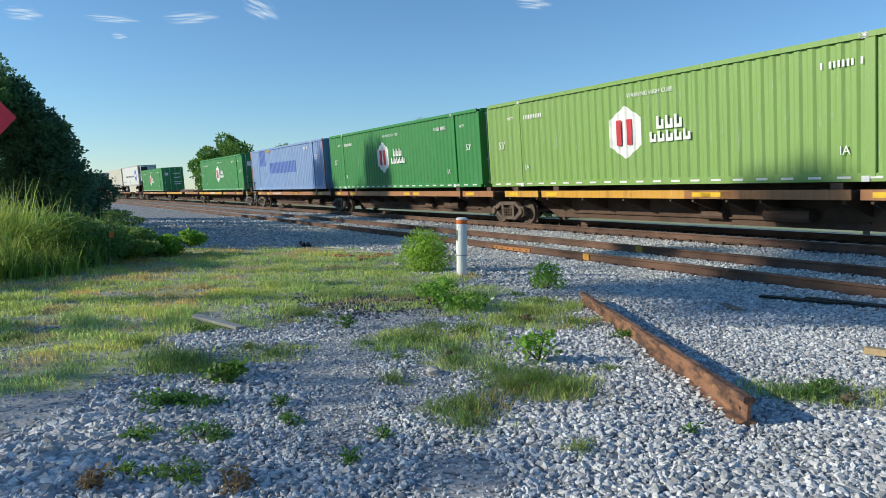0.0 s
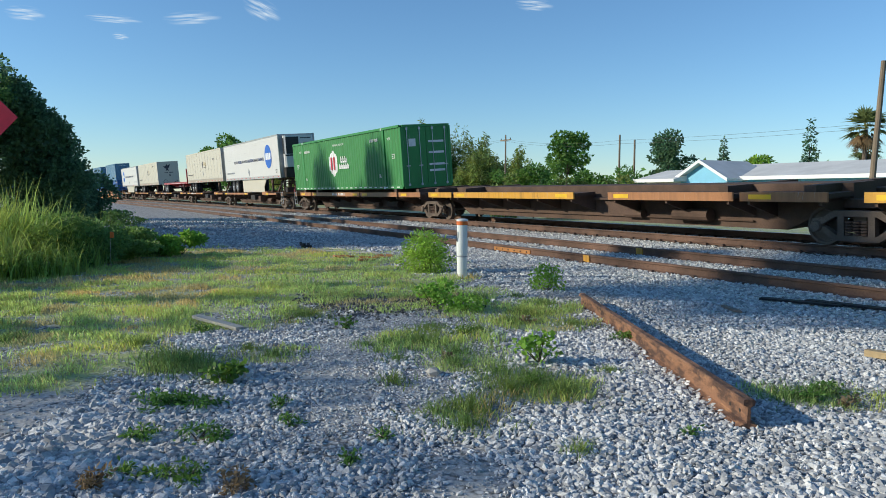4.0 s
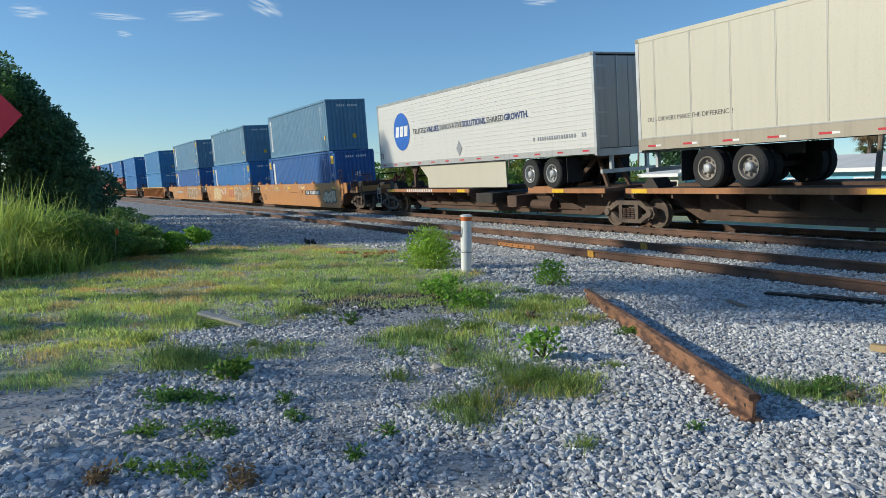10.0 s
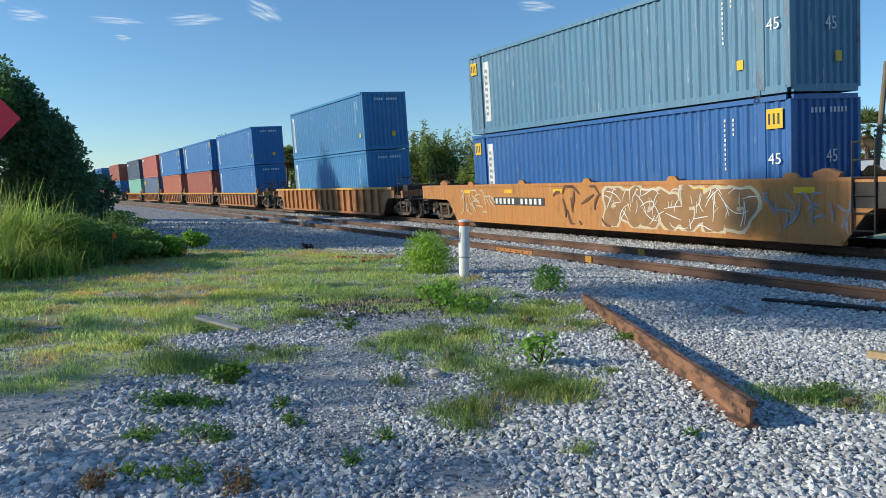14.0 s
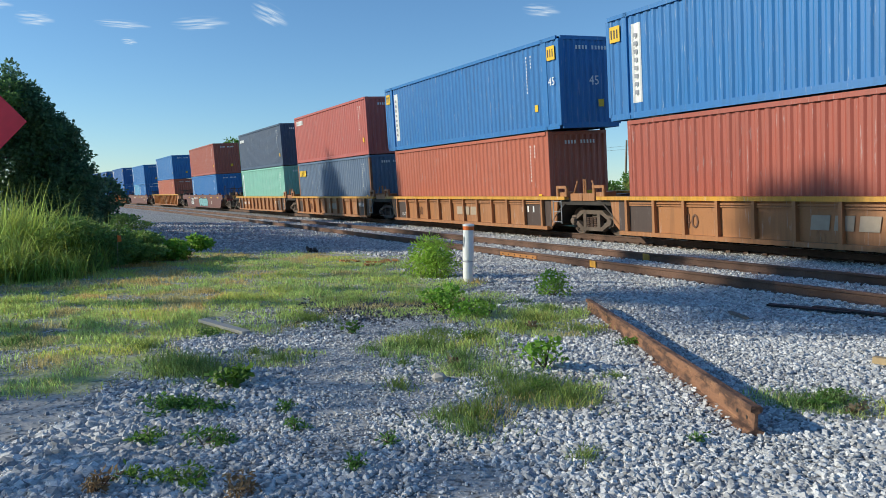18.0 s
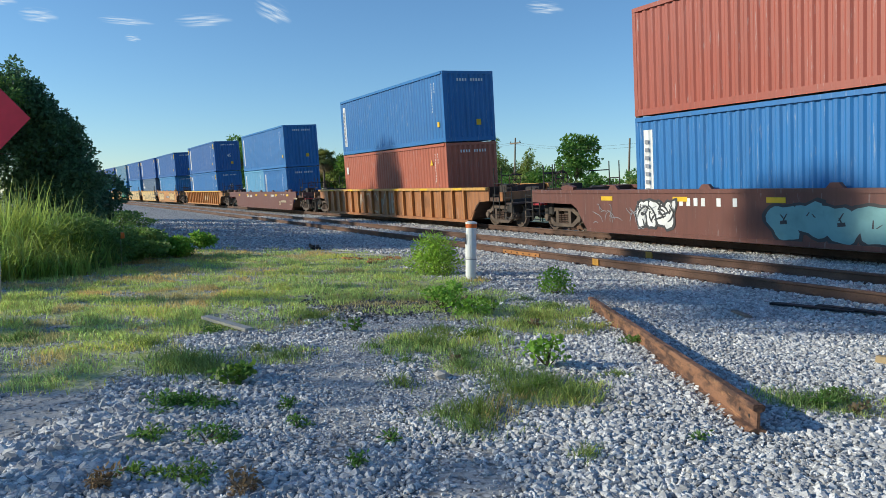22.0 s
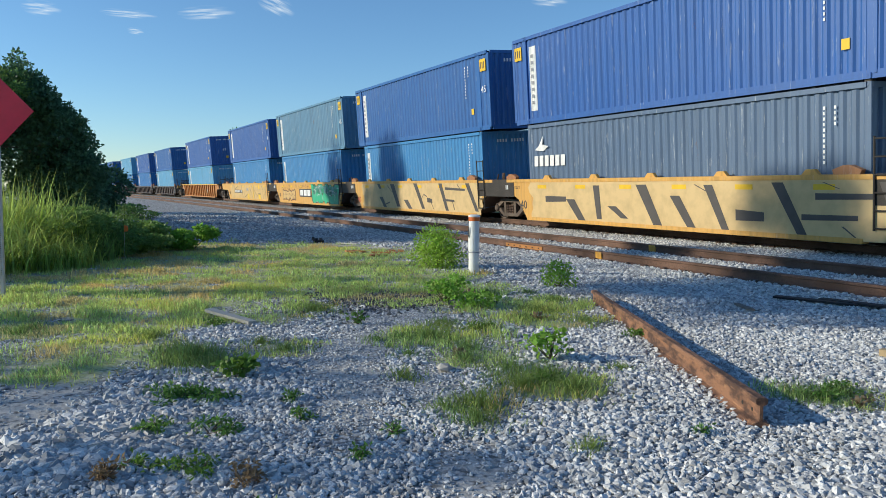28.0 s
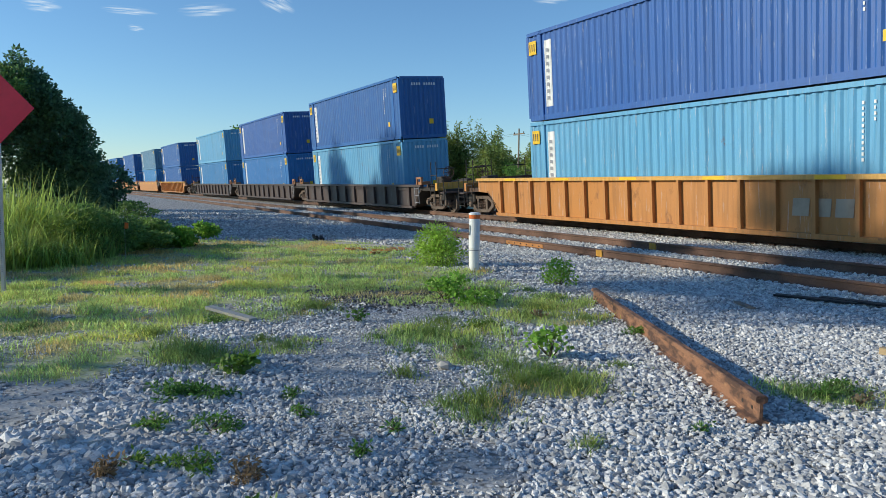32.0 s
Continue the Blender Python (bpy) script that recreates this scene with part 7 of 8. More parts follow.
def turf_field():
    rng = np.random.default_rng(21)
    pts, hs, ws, dry, dh, dw = [], [], [], [], [], []
    for r0, r1, dens in ((2.5, 7.0, 1800), (7.0, 12.0, 1900), (12.0, 20.0, 800), (20, 34, 140)):
        for _ in range(int(0.66 * (r1 * r1 - r0 * r0) * dens)):
            f = math.sqrt(rng.uniform(r0 * r0, r1 * r1))
            r = rng.uniform(-0.66, 0.66) * f
            x, y = -0.888 * f + 0.459 * r, 0.459 * f + 0.888 * r
            if off_line(x, y) > -6.6:
                continue
            t = cover(x, y, TURF)
            lush = noise.noise(Vector((x * 2.1, y * 2.1, 7))) + 0.6 * noise.noise(Vector((x * 5.3, y * 5.3, 17)))
            if t < 0.25 or rng.random() > t * min(1.0, max(0.06, 0.72 + 1.5 * lush)):
                continue
            tall = 0.55 + 1.1 * max(0.0, noise.noise(Vector((x * 1.3, y * 1.3, 4))) + 0.2) + 0.8 * max(0.0, lush)
            h = rng.uniform(0.03, 0.11) * tall
            w = rng.uniform(0.0020, 0.0042) * (1 + r0 / 9)
            if noise.noise(Vector((x * 0.9, y * 0.9, 30))) > (0.34 if r > -3.4 else 0.08) or rng.random() < 0.12:
                dry.append((x, y, soil(x, y)))
                dh.append(h * 0.8)
                dw.append(w)
            else:
                pts.append((x, y, soil(x, y)))
                hs.append(h)
                ws.append(w)
    tuft, th, tw = [], [], []
    # single tufts: ahead, right, radius, blade length
    for cf, cr, rad, ln in ((6.42, -2.32, 0.33, 0.27), (5.87, -0.37, 0.15, 0.16), (5.05, -0.02, 0.17, 0.17), (4.75, 0.19, 0.23, 0.20), (5.62, 0.55, 0.30, 0.20), (5.55, 0.95, 0.28, 0.20), (7.56, -0.21, 0.42, 0.18), (6.54, 0.15, 0.22, 0.16), (7.39, -0.74, 0.15, 0.12), (7.46, -0.51, 0.15, 0.14), (7.13, -1.87, 0.18, 0.13), (6.81, -1.55, 0.25, 0.15), (7.29, -2.99, 0.26, 0.16), (7.56, -4.47, 0.4, 0.15), (8.5, 1.55, 0.30, 0.15), (8.72, 0.83, 0.28, 0.12), (10.8, 0.49, 0.3, 0.14), (10.84, 1.12, 0.25, 0.13), (4.24, 0.82, 0.12, 0.15), (6.23, 1.46, 0.2, 0.10), (5.46, 2.63, 0.33, 0.11), (9.1, -1.7, 0.5, 0.14), (5.9, 0.75, 0.38, 0.19), (6.2, 0.50, 0.30, 0.16), (5.1, 0.22, 0.28, 0.20), (8.2, -0.1, 0.35, 0.13), (7.0, 0.15, 0.35, 0.13), (6.7, -0.40, 0.18, 0.12), (8.0, 0.40, 0.35, 0.14), (9.3, 1.1, 0.5, 0.13), (10.2, 1.4, 0.4, 0.13), (5.55, 2.95, 0.32, 0.12), (6.2, -2.0, 0.30, 0.20)):
        for _ in range(int(3000 * rad * rad * (2.0 if ln > 0.25 else 1.0)) + 60):
            a, q = rng.uniform(0, 6.283), abs(rng.normal()) * 0.62
            q *= 1 + 0.5 * math.sin(3 * a + cf * 9) * math.sin(5 * a + cr * 7)
            f, r = cf + rad * q * 1.3 * math.cos(a), cr + rad * q * 1.15 * math.sin(a)
            x, y = -0.888 * f + 0.459 * r, 0.459 * f + 0.888 * r
            tuft.append((x, y, soil(x, y)))
            th.append(ln * rng.uniform(0.25, 0.95) * max(0.35, 1.1 - 0.4 * q))
            tw.append(rng.uniform(0.0025, 0.005))
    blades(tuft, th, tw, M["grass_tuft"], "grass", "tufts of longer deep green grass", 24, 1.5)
    blades(pts, hs, ws, M["grass"], "grass", "short green grass in ragged patches", 22, 1.1)
    blades(dry, dh, dw, M["grass_dry"], "dry_grass", "yellowed dry grass blades", 23, 0.9)


turf_field()


# a length of old rail on the gravel
def old_rail():
    a, b = Vector((-3.27, 3.97, 0)), Vector((-8.10, 6.40, 0))
    d = (b - a)
    ang = math.atan2(d.y, d.x)
    r = thing("old_rail", "rusty loose length of rail lying on gravel", "rail")
    n = d.length
    part("rail_foot", S().prism([(-0.078, 0.0), (0.078, 0.0), (0.078, 0.012), (0.013, 0.037), (-0.013, 0.037), (-0.078, 0.012)], 0, n, "x"), M["rail_rust"], r)
    part("rail_web", S().prism([(-0.012, 0.036), (0.012, 0.036), (0.010, 0.142), (-0.010, 0.142)], 0.002, n - 0.002, "x"), M["rail_rust"], r)
    part("rail_head", S().prism([(-0.010, 0.140), (0.010, 0.140), (0.0385, 0.154), (0.0385, 0.185), (0.029, 0.193), (-0.029, 0.193), (-0.0385, 0.185), (-0.0385, 0.154)], 0, n, "x"), M["rail_rust"], r)
    for q in (0.12, 0.28, n - 0.28, n - 0.12):
        part("bolt_hole", once("bolt_hole", lambda: S().prism([(0.014 * math.cos(k * math.pi / 4), 0.088 + 0.014 * math.sin(k * math.pi / 4)) for k in range(8)], -0.0135, 0.0135, "y")), M["steel_dark"], r, at=Matrix.Translation((q, 0, 0)))
    r.matrix_basis = Matrix.Translation((a.x, a.y, soil(a.x, a.y) + 0.005)) @ Matrix.Rotation(ang, 4, "Z") @ Matrix.Rotation(radians(0.3), 4, "Y")


old_rail()


def marker_post():
    p = thing("marker_post", "white plastic marker post with orange band", "post")
    z0 = soil(-11.71, 6.5)
    part("pipe", S().lathe([(0.088, -0.1), (0.092, 0.0), (0.092, 0.40), (0.100, 0.42), (0.102, 0.66), (0.095, 0.74), (0.095, 0.96)], (0, 0, 0), "z", 22), M["pipe_white"], p)
    part("joint_ring", S().lathe([(0.0935, 0.375), (0.096, 0.378), (0.096, 0.39), (0.0935, 0.393)], (0, 0, 0), "z", 22), M["grey_mark"], p, "thin grey joint")
    part("band", S().lathe([(0.096, 0.955), (0.103, 0.96), (0.103, 1.025), (0.096, 1.03)], (0, 0, 0), "z", 22), M["orange"], p, "orange reflecting band")
    part("cap", S().lathe([(0.104, 1.025), (0.106, 1.03), (0.106, 1.055), (0.07, 1.07)], (0, 0, 0), "z", 22), M["pipe_white"], p)
    part("sticker", S().box(0.03, 0.06, -0.108, -0.100, 0.66, 0.84), M["dark_mark"], p)
    p.matrix_basis = Matrix.Translation((-11.71, 6.5, z0)) @ Matrix.Rotation(radians(-20), 4, "Z")


marker_post()


def sign():
    """A red diamond seen from the front, on a perforated post."""
    s = thing("diamond_sign", "dark red diamond sign on a perforated steel post", "sign")
    h = 0.52
    part("plate", S().prism([(0, -h), (h, 0), (0, h), (-h, 0)], -0.004, 0.004, "y"), M["sign_red"], s)
    post = S().box(-0.025, 0.025, 0.010, 0.055, -2.7, 0.55, 0.004)
    part("post", post, M["galv"], s)
    for i in range(60):
        part("hole", once("hole", lambda: S().prism([(0.006 * math.cos(q * math.pi / 4), 0.006 * math.sin(q * math.pi / 4)) for q in range(8)], 0.006, 0.011, "y")), M["steel_dark"], s, at=Matrix.Translation((0, 0, -0.45 - i * 0.03)))
    part("bolt", S().rod((0, -0.012, 0.2), (0, 0.06, 0.2), 0.012, 8).rod((0, -0.012, -0.2), (0, 0.06, -0.2), 0.012, 8), M["galv"], s)
    s.matrix_basis = Matrix.Translation((-11.70, -0.90, 2.50)) @ Matrix.Rotation(radians(64), 4, "Z")


sign()


def small_things():
    z = soil(-8.7, 1.6)
    pl = tagged(part("plank", S().box(-0.44, 0.44, -0.055, 0.055, 0.0, 0.035, 0.008), M["plank"]), "short weathered grey plank on the grass", "plank")
    pl.matrix_basis = Matrix.Translation((-8.70, 1.60, z + 0.03)) @ Matrix.Rotation(math.atan2(0.36, 0.81), 4, "Z") @ Matrix.Rotation(radians(3), 4, "Y")
    v, f = ico()
    for (x, y, r, key, nm, lab) in ((-5.43, 2.75, 0.062, "concrete", "stone", "pale rounded stone among the gravel"), (-2.75, 5.6, 0.05, "concrete", "stone", "pale rounded stone among the gravel")):
        rng = random.Random(int(x * 100))
        sh = S().add([tuple(c * r * rng.uniform(0.85, 1.15) * k for c, k in zip(q, (1.2, 1.0, 0.7))) for q in v], [tuple(t) for t in f])
        ob = tagged(part(nm, sh, M[key]), lab, "stone")
        ob.matrix_basis = Matrix.Translation((x, y, soil(x, y) + r * 0.5))
    for x, y, a, ln in ((-6.9, 9.35, 0.35, 1.1), (-6.35, 9.65, 0.2, 1.2)):
        ob = tagged(part("rubber_strip", S().box(-ln / 2, ln / 2, -0.09, 0.09, 0, 0.03, 0.02), M["rubber"]), "black flat rubber strip beside the track", "strip")
        ob.matrix_basis = Matrix.Translation((x, y, soil(x, y) + 0.03)) @ Matrix.Rotation(a, 4, "Z")
    ob = tagged(part("wood_scrap", S().box(-0.18, 0.18, -0.05, 0.05, 0, 0.06, 0.01), plain("pale_wood", (0.45, 0.33, 0.18), 0.9)), "pale wood scrap on the ballast", "wood")
    ob.matrix_basis = Matrix.Translation((-4.1, 6.8, soil(-4.1, 6.8) + 0.02)) @ Matrix.Rotation(0.2, 4, "Z")
    ob = tagged(part("wood_scrap", S().prism([(-0.25, 0), (0.2, -0.03), (0.28, 0.03), (-0.2, 0.06)], 0.0, 0.03, "z"), M["tie_wood"]), "grey splintered wood scrap on the ballast", "wood")
    ob.matrix_basis = Matrix.Translation((-6.75, 7.75, soil(-6.75, 7.75) + 0.03)) @ Matrix.Rotation(-0.4, 4, "Z")
    # dark scrap and pale boards near the bushes
    rng = random.Random(9)
    ob = thing("rubber_scrap", "crumpled black rubber scrap on the gravel", "scrap")
    for i in range(7):
        a = (rng.uniform(-0.25, 0.25), rng.uniform(-0.12, 0.12), 0.02)
        part("shred", S().bar(a, (a[0] + rng.uniform(-0.3, 0.3), a[1] + rng.uniform(-0.1, 0.1), rng.uniform(0.04, 0.13)), 0.07, 0.06), M["rubber"], ob)
    ob.matrix_basis = Matrix.Translation((-20.0, 6.15, soil(-20, 6.15)))
    for x, y, a, ln in ((-18.6, 6.35, 0.9, 1.0), (-17.6, 6.9, 0.8, 0.9), (-19.2, 6.7, 0.6, 0.7)):
        ob = tagged(part("board", S().box(-ln / 2, ln / 2, -0.05, 0.05, 0, 0.03, 0.01), M["plank"]), "pale broken board lying on the gravel", "board")
        ob.matrix_basis = Matrix.Translation((x, y, soil(x, y) + 0.02)) @ Matrix.Rotation(a, 4, "Z")
    for k, (x, y) in enumerate(((-16.9, 6.05), (-16.1, 6.6), (-15.6, 6.3), (-16.5, 7.0))):
        sh = S()
        for i in range(5):
            px, py = rng.uniform(-0.3, 0.3), rng.uniform(-0.2, 0.2)
            sh.prism([(px - 0.12, py - 0.05), (px + 0.1, py - 0.07), (px + 0.14, py + 0.04), (px - 0.05, py + 0.08)], 0.0, 0.02 + 0.02 * rng.random(), "z")
        ob = tagged(part("rust_scrap", sh, M["rust_orange"]), "flakes of rusty orange scrap on the gravel", "scrap")
        ob.matrix_basis = Matrix.Translation((x, y, soil(x, y) + 0.015)) @ Matrix.Rotation(k, 4, "Z")
    fl = thing("pin_flag", "small orange pin flag in the weeds", "flag")
    part("wire", S().rod((0, 0, 0), (0, 0, 0.75), 0.003, 5), M["galv"], fl)
    part("cloth", S().prism([(0, 0.62), (0.07, 0.63), (0.065, 0.74), (0, 0.75)], -0.02, 0.02, "y"), M["orange"], fl, "orange cloth")
    fl.matrix_basis = Matrix.Translation((-16.2, 0.92, soil(-16.2, 0.92))) @ Matrix.Rotation(radians(80), 4, "Z")


small_things()


# ---- plants ----
def leaf_cloud(blobs, n, size, seed, droop=0.2, shell=0.5, broad=0.55, flat=0.0):
    """Leaf blades scattered through lumps (x, y, z, rx, ry, rz): two triangles each, folded."""
    rng = np.random.default_rng(seed)
    b = np.asarray(blobs, float)
    vol = (b[:, 3] * b[:, 4] * b[:, 5]) ** (2 / 3)
    pick = rng.choice(len(b), n, p=vol / vol.sum())
    d = rng.normal(size=(n, 3))
    d /= np.linalg.norm(d, axis=1)[:, None]
    r = shell + (1 - shell) * rng.random(n) ** 0.6
    r *= 1 + 0.22 * np.sin(d[:, 0] * 7 + pick) * np.sin(d[:, 2] * 6 + pick * 1.7)
    p = b[pick, :3] + d * r[:, None] * b[pick, 3:]
    ax = d + rng.normal(size=(n, 3)) * 0.7
    ax[:, 2] -= droop
    ax[:, 2] *= 1 - flat
    ax /= np.linalg.norm(ax, axis=1)[:, None]
    sd = np.cross(ax, rng.normal(size=(n, 3)))
    sd /= np.linalg.norm(sd, axis=1)[:, None]
    s = (size * rng.uniform(0.6, 1.3, n))[:, None]
    v = np.stack([p, p + ax * s * 0.5 + sd * s * broad * 0.5, p + ax * s, p + ax * s * 0.5 - sd * s * broad * 0.5], 1)
    f = np.array([(0, 1, 2), (0, 2, 3)])
    tris = (f[None] + (np.arange(n) * 4)[:, None, None]).reshape(-1, 3)
    return v.reshape(-1, 3), tris


def plant(name, label, category, base, blobs, n, size, mat, seed, trunk=0.0, twigs=8, group="", **kw):
    """A bush or tree: stems and limbs that reach into the lumps of its crown, and leaves."""
    t = thing(name, label, category, group)
    bx, by, bz = base
    rng = random.Random(seed)
    st = S()
    top = max(b[2] for b in blobs)
    if trunk:
        mid = (bx + rng.uniform(-0.2, 0.2), by + rng.uniform(-0.2, 0.2), bz + (top - bz) * 0.5)
        st.rod((bx, by, bz - 0.1), mid, trunk, 9, trunk * 0.6)
        root = mid
    else:
        root = (bx, by, bz)
    for i in range(twigs):
        b = blobs[i % len(blobs)]
        e = tuple(b[k] + rng.uniform(-0.5, 0.5) * b[k + 3] for k in range(3))
        m = tuple((root[k] + e[k]) / 2 + rng.uniform(-0.1, 0.1) * b[3] for k in range(3))
        w = trunk * 0.45 if trunk else 0.008
        st.rod(root, m, w, 6, w * 0.6).rod(m, e, w * 0.6, 5, w * 0.2)
    part("trunk" if trunk else "stem", st, M["bark"], t)
    v, f = leaf_cloud(blobs, n, size, seed, **kw)
    part("crown" if trunk else "leaves", big_mesh("leaves", v, f, mat), mat, t)
    return t


def lumps(cx, cy, z0, z1, rx, ry, n, seed, r=0.42):
    rng = random.Random(seed)
    out = []
    for i in range(n):
        a, q = rng.uniform(0, 6.28), math.sqrt(rng.random())
        h = rng.random()
        w = math.sin(math.pi * (0.2 + 0.65 * h)) 
        s = r * rng.uniform(0.7, 1.25)
        out.append((cx + rx * q * w * math.cos(a), cy + ry * q * w * math.sin(a), z0 + (z1 - z0) * h, rx * s, ry * s, (z1 - z0) * s * 0.55))
    return out


# by the post and among the gravel
BX, BY = -12.9, 6.35
BUSH = [(BX + 0.30 * math.cos(q * 1.05), BY + 0.30 * math.sin(q * 1.05), 0.16 + 0.05 * (q % 3), 0.24, 0.24, 0.20) for q in range(6)]
BUSH += [(BX + 0.20 * math.cos(q * 1.6), BY + 0.20 * math.sin(q * 1.6), 0.42 + 0.08 * (q % 2), 0.27, 0.27, 0.22) for q in range(4)] + [(BX + 0.08, BY, 0.58, 0.25, 0.25, 0.20), (BX - 0.12, BY + 0.02, 0.62, 0.22, 0.22, 0.17)]
plant("bush", "bright green leafy bush beside the marker post", "bush", (BX, BY, soil(BX, BY)), BUSH, 3000, 0.085, M["leaf_lime"], 1, twigs=14, shell=0.35, broad=0.34)
SMALL = [(-9.5 + (p[0] - BX) * 0.62, 6.8 + (p[1] - BY) * 0.62, p[2] * 0.55, p[3] * 0.6, p[4] * 0.6, p[5] * 0.55) for p in BUSH]
plant("bush", "small green bush on the ballast shoulder", "bush", (-9.5, 6.8, soil(-9.5, 6.8)), SMALL, 620, 0.06, M["leaf_bright"], 2, shell=0.2)
def at_eye(f, r):
    x, y = -0.888 * f + 0.459 * r, 0.459 * f + 0.888 * r
    return x, y, soil(x, y)


LW = "leafy green weed growing through gravel"
for i, (f, r, rad, h, n, size, key) in enumerate(((6.58, 0.90, 0.18, 0.26, 230, 0.056, "leaf_bright"), (9.9, -0.09, 0.34, 0.34, 620, 0.052, "leaf_bright"), (9.5, 0.30, 0.30, 0.18, 480, 0.048, "leaf_bright"), (5.94, -1.74, 0.17, 0.15, 170, 0.06, "leaf"), (8.2, -1.05, 0.10, 0.14, 60, 0.05, "leaf"))):
    x, y, z = at_eye(f, r)
    plant("weed", LW, "weed", (x, y, z), lumps(x, y, z + 0.04, z + h, rad, rad, 9, 3 + i), n, size, M[key], 3 + i, shell=0.25, broad=0.85, flat=0.5)
for i, (f, r, rad) in enumerate(((5.21, -1.75, 0.26), (5.25, -2.05, 0.24), (5.45, 2.75, 0.16), (5.6, 3.05, 0.14), (5.75, 0.75, 0.14), (7.9, 0.3, 0.14), (4.47, -1.50, 0.17), (4.52, -1.85, 0.14), (3.81, -1.35, 0.16), (3.86, -1.62, 0.13), (5.19, -1.15, 0.09), (4.79, -0.97, 0.09), (4.09, -0.50, 0.07), (4.5, -0.34, 0.06), (7.6, 1.9, 0.15), (4.6, 1.6, 0.06), (3.3, -0.9, 0.10), (8.0, -2.6, 0.15))):
    x, y, z = at_eye(f, r)
    plant("weed", "low weed spreading over gravel", "weed", (x, y, z), lumps(x, y, z + 0.01, z + 0.07, rad, rad, 8, 30 + i), int(200 * (rad / 0.15) ** 2) + 50, 0.036, M["leaf"], 30 + i, shell=0.1, broad=0.4)
for i, (f, r, rad) in enumerate(((3.68, -1.77, 0.09), (3.68, -1.07, 0.11))):
    x, y, z = at_eye(f, r)
    plant("weed", "withered reddish brown weed in gravel", "weed", (x, y, z), lumps(x, y, z + 0.02, z + 0.10, rad, rad, 6, 50 + i), 220, 0.035, M["leaf_red"], 50 + i, shell=0.2, broad=0.4)
for i, (f, r) in enumerate(((10.9, 0.25), (6.7, 0.08), (8.7, 1.05), (5.3, 3.0))):
    x, y, z = at_eye(f, r)
    plant("dead_leaves", "curled orange brown dead leaves on the ground", "leaves", (x, y, z), lumps(x, y, z + 0.01, z + 0.05, 0.09, 0.09, 4, 56 + i), 40, 0.05, M["leaf_red"], 56 + i, twigs=2, shell=0.2, broad=0.7)


# shrubs and tall grass by the sign
def tall_grass(cx, cy, rx, ry, clumps, per, h, seed, label):
    """Clumps of long blades that rise together and arch over."""
    rng = np.random.default_rng(seed)
    vs, fs = [], []
    for _ in range(clumps):
        a, q = rng.uniform(0, 6.283), math.sqrt(rng.random())
        x0, y0 = cx + rx * q * math.cos(a), cy + ry * q * math.sin(a)
        hc = h * rng.uniform(0.55, 1.0) * (1.12 - 0.45 * q)
        wind = rng.uniform(-0.25, 0.25, 2)
        for _ in range(per):
            b, ln = rng.uniform(0, 6.283), hc * rng.uniform(0.5, 1.1)
            ox, oy = x0 + rng.normal() * 0.10, y0 + rng.normal() * 0.10
            out = np.array([math.cos(b), math.sin(b)]) * rng.uniform(0.2, 1.0) + wind
            w = rng.uniform(0.006, 0.015)
            sx, sy = -math.sin(b) * w, math.cos(b) * w
            n = len(vs)
            z0 = soil(ox, oy)
            for k in range(5):
                u = k / 4
                px, py = ox + out[0] * ln * u ** 1.8 * 0.75, oy + out[1] * ln * u ** 1.8 * 0.75
                pz = z0 + ln * (u - 0.42 * u ** 3.2 * min(1.4, np.hypot(*out) * 1.6))
                t = 1 - 0.92 * u ** 2
                vs += [(px - sx * t, py - sy * t, pz), (px + sx * t, py + sy * t, pz)]
            for k in range(4):
                fs += [(n + 2 * k, n + 2 * k + 1, n + 2 * k + 3), (n + 2 * k, n + 2 * k + 3, n + 2 * k + 2)]
    return tagged(new("tall_grass", big_mesh("tall_grass", np.array(vs), np.array(fs), M["grass_tall"])), label, "grass", kind="stuff")


tall_grass(-17.4, -1.0, 1.9, 1.5, 80, 46, 2.5, 61, "clump of tall bright grass")
tall_grass(-15.2, -1.7, 1.2, 1.0, 36, 40, 1.5, 62, "clump of tall bright grass")
tall_grass(-15.6, -0.6, 0.9, 0.9, 46, 40, 1.25, 66, "clump of tall bright grass")
tall_grass(-16.6, 0.0, 0.9, 0.7, 40, 40, 1.3, 67, "clump of tall bright grass")
tall_grass(-20.5, 0.4, 2.0, 1.2, 36, 40, 1.5, 63, "clump of tall bright grass")
for i, (x, y, z1, r) in enumerate(((-17.4, 0.4, 1.0, 0.8), (-17.0, 0.5, 0.8, 0.7))):
    plant("shrub", "weedy shrub tangled with tall grass", "shrub", (x, y, 0), lumps(x, y, 0.1, z1, r, r, 10, 64 + i), 1900, 0.09, M["leaf_soft"], 64 + i, shell=0.3, broad=0.4)
plant("shrub", "tangled green shrub under the tree", "shrub", (-16.6, 0.1, 0), lumps(-16.6, 0.0, 0.1, 1.0, 0.9, 0.8, 12, 71), 5200, 0.08, M["leaf_soft"], 71, shell=0.4)
plant("shrub", "tangled green shrub under the tree", "shrub", (-18.6, 1.4, 0), lumps(-18.6, 1.4, 0.05, 0.62, 1.3, 1.0, 16, 72, 0.34), 8500, 0.085, M["leaf_soft"], 72, shell=0.45, broad=0.6, flat=0.4)
plant("shrub", "low bright green shrub at the gravel's edge", "shrub", (-18.9, 2.65, 0), lumps(-18.9, 2.65, 0.05, 0.62, 0.62, 0.55, 9, 73), 3400, 0.09, M["leaf_bright"], 73, shell=0.4)
plant("shrub", "soft green shrub behind the weeds", "shrub", (-38.0, 2.0, 0), lumps(-38.0, 2.0, 0.0, 0.55, 1.9, 1.4, 14, 74), 6000, 0.11, M["leaf_soft"], 74, shell=0.5)
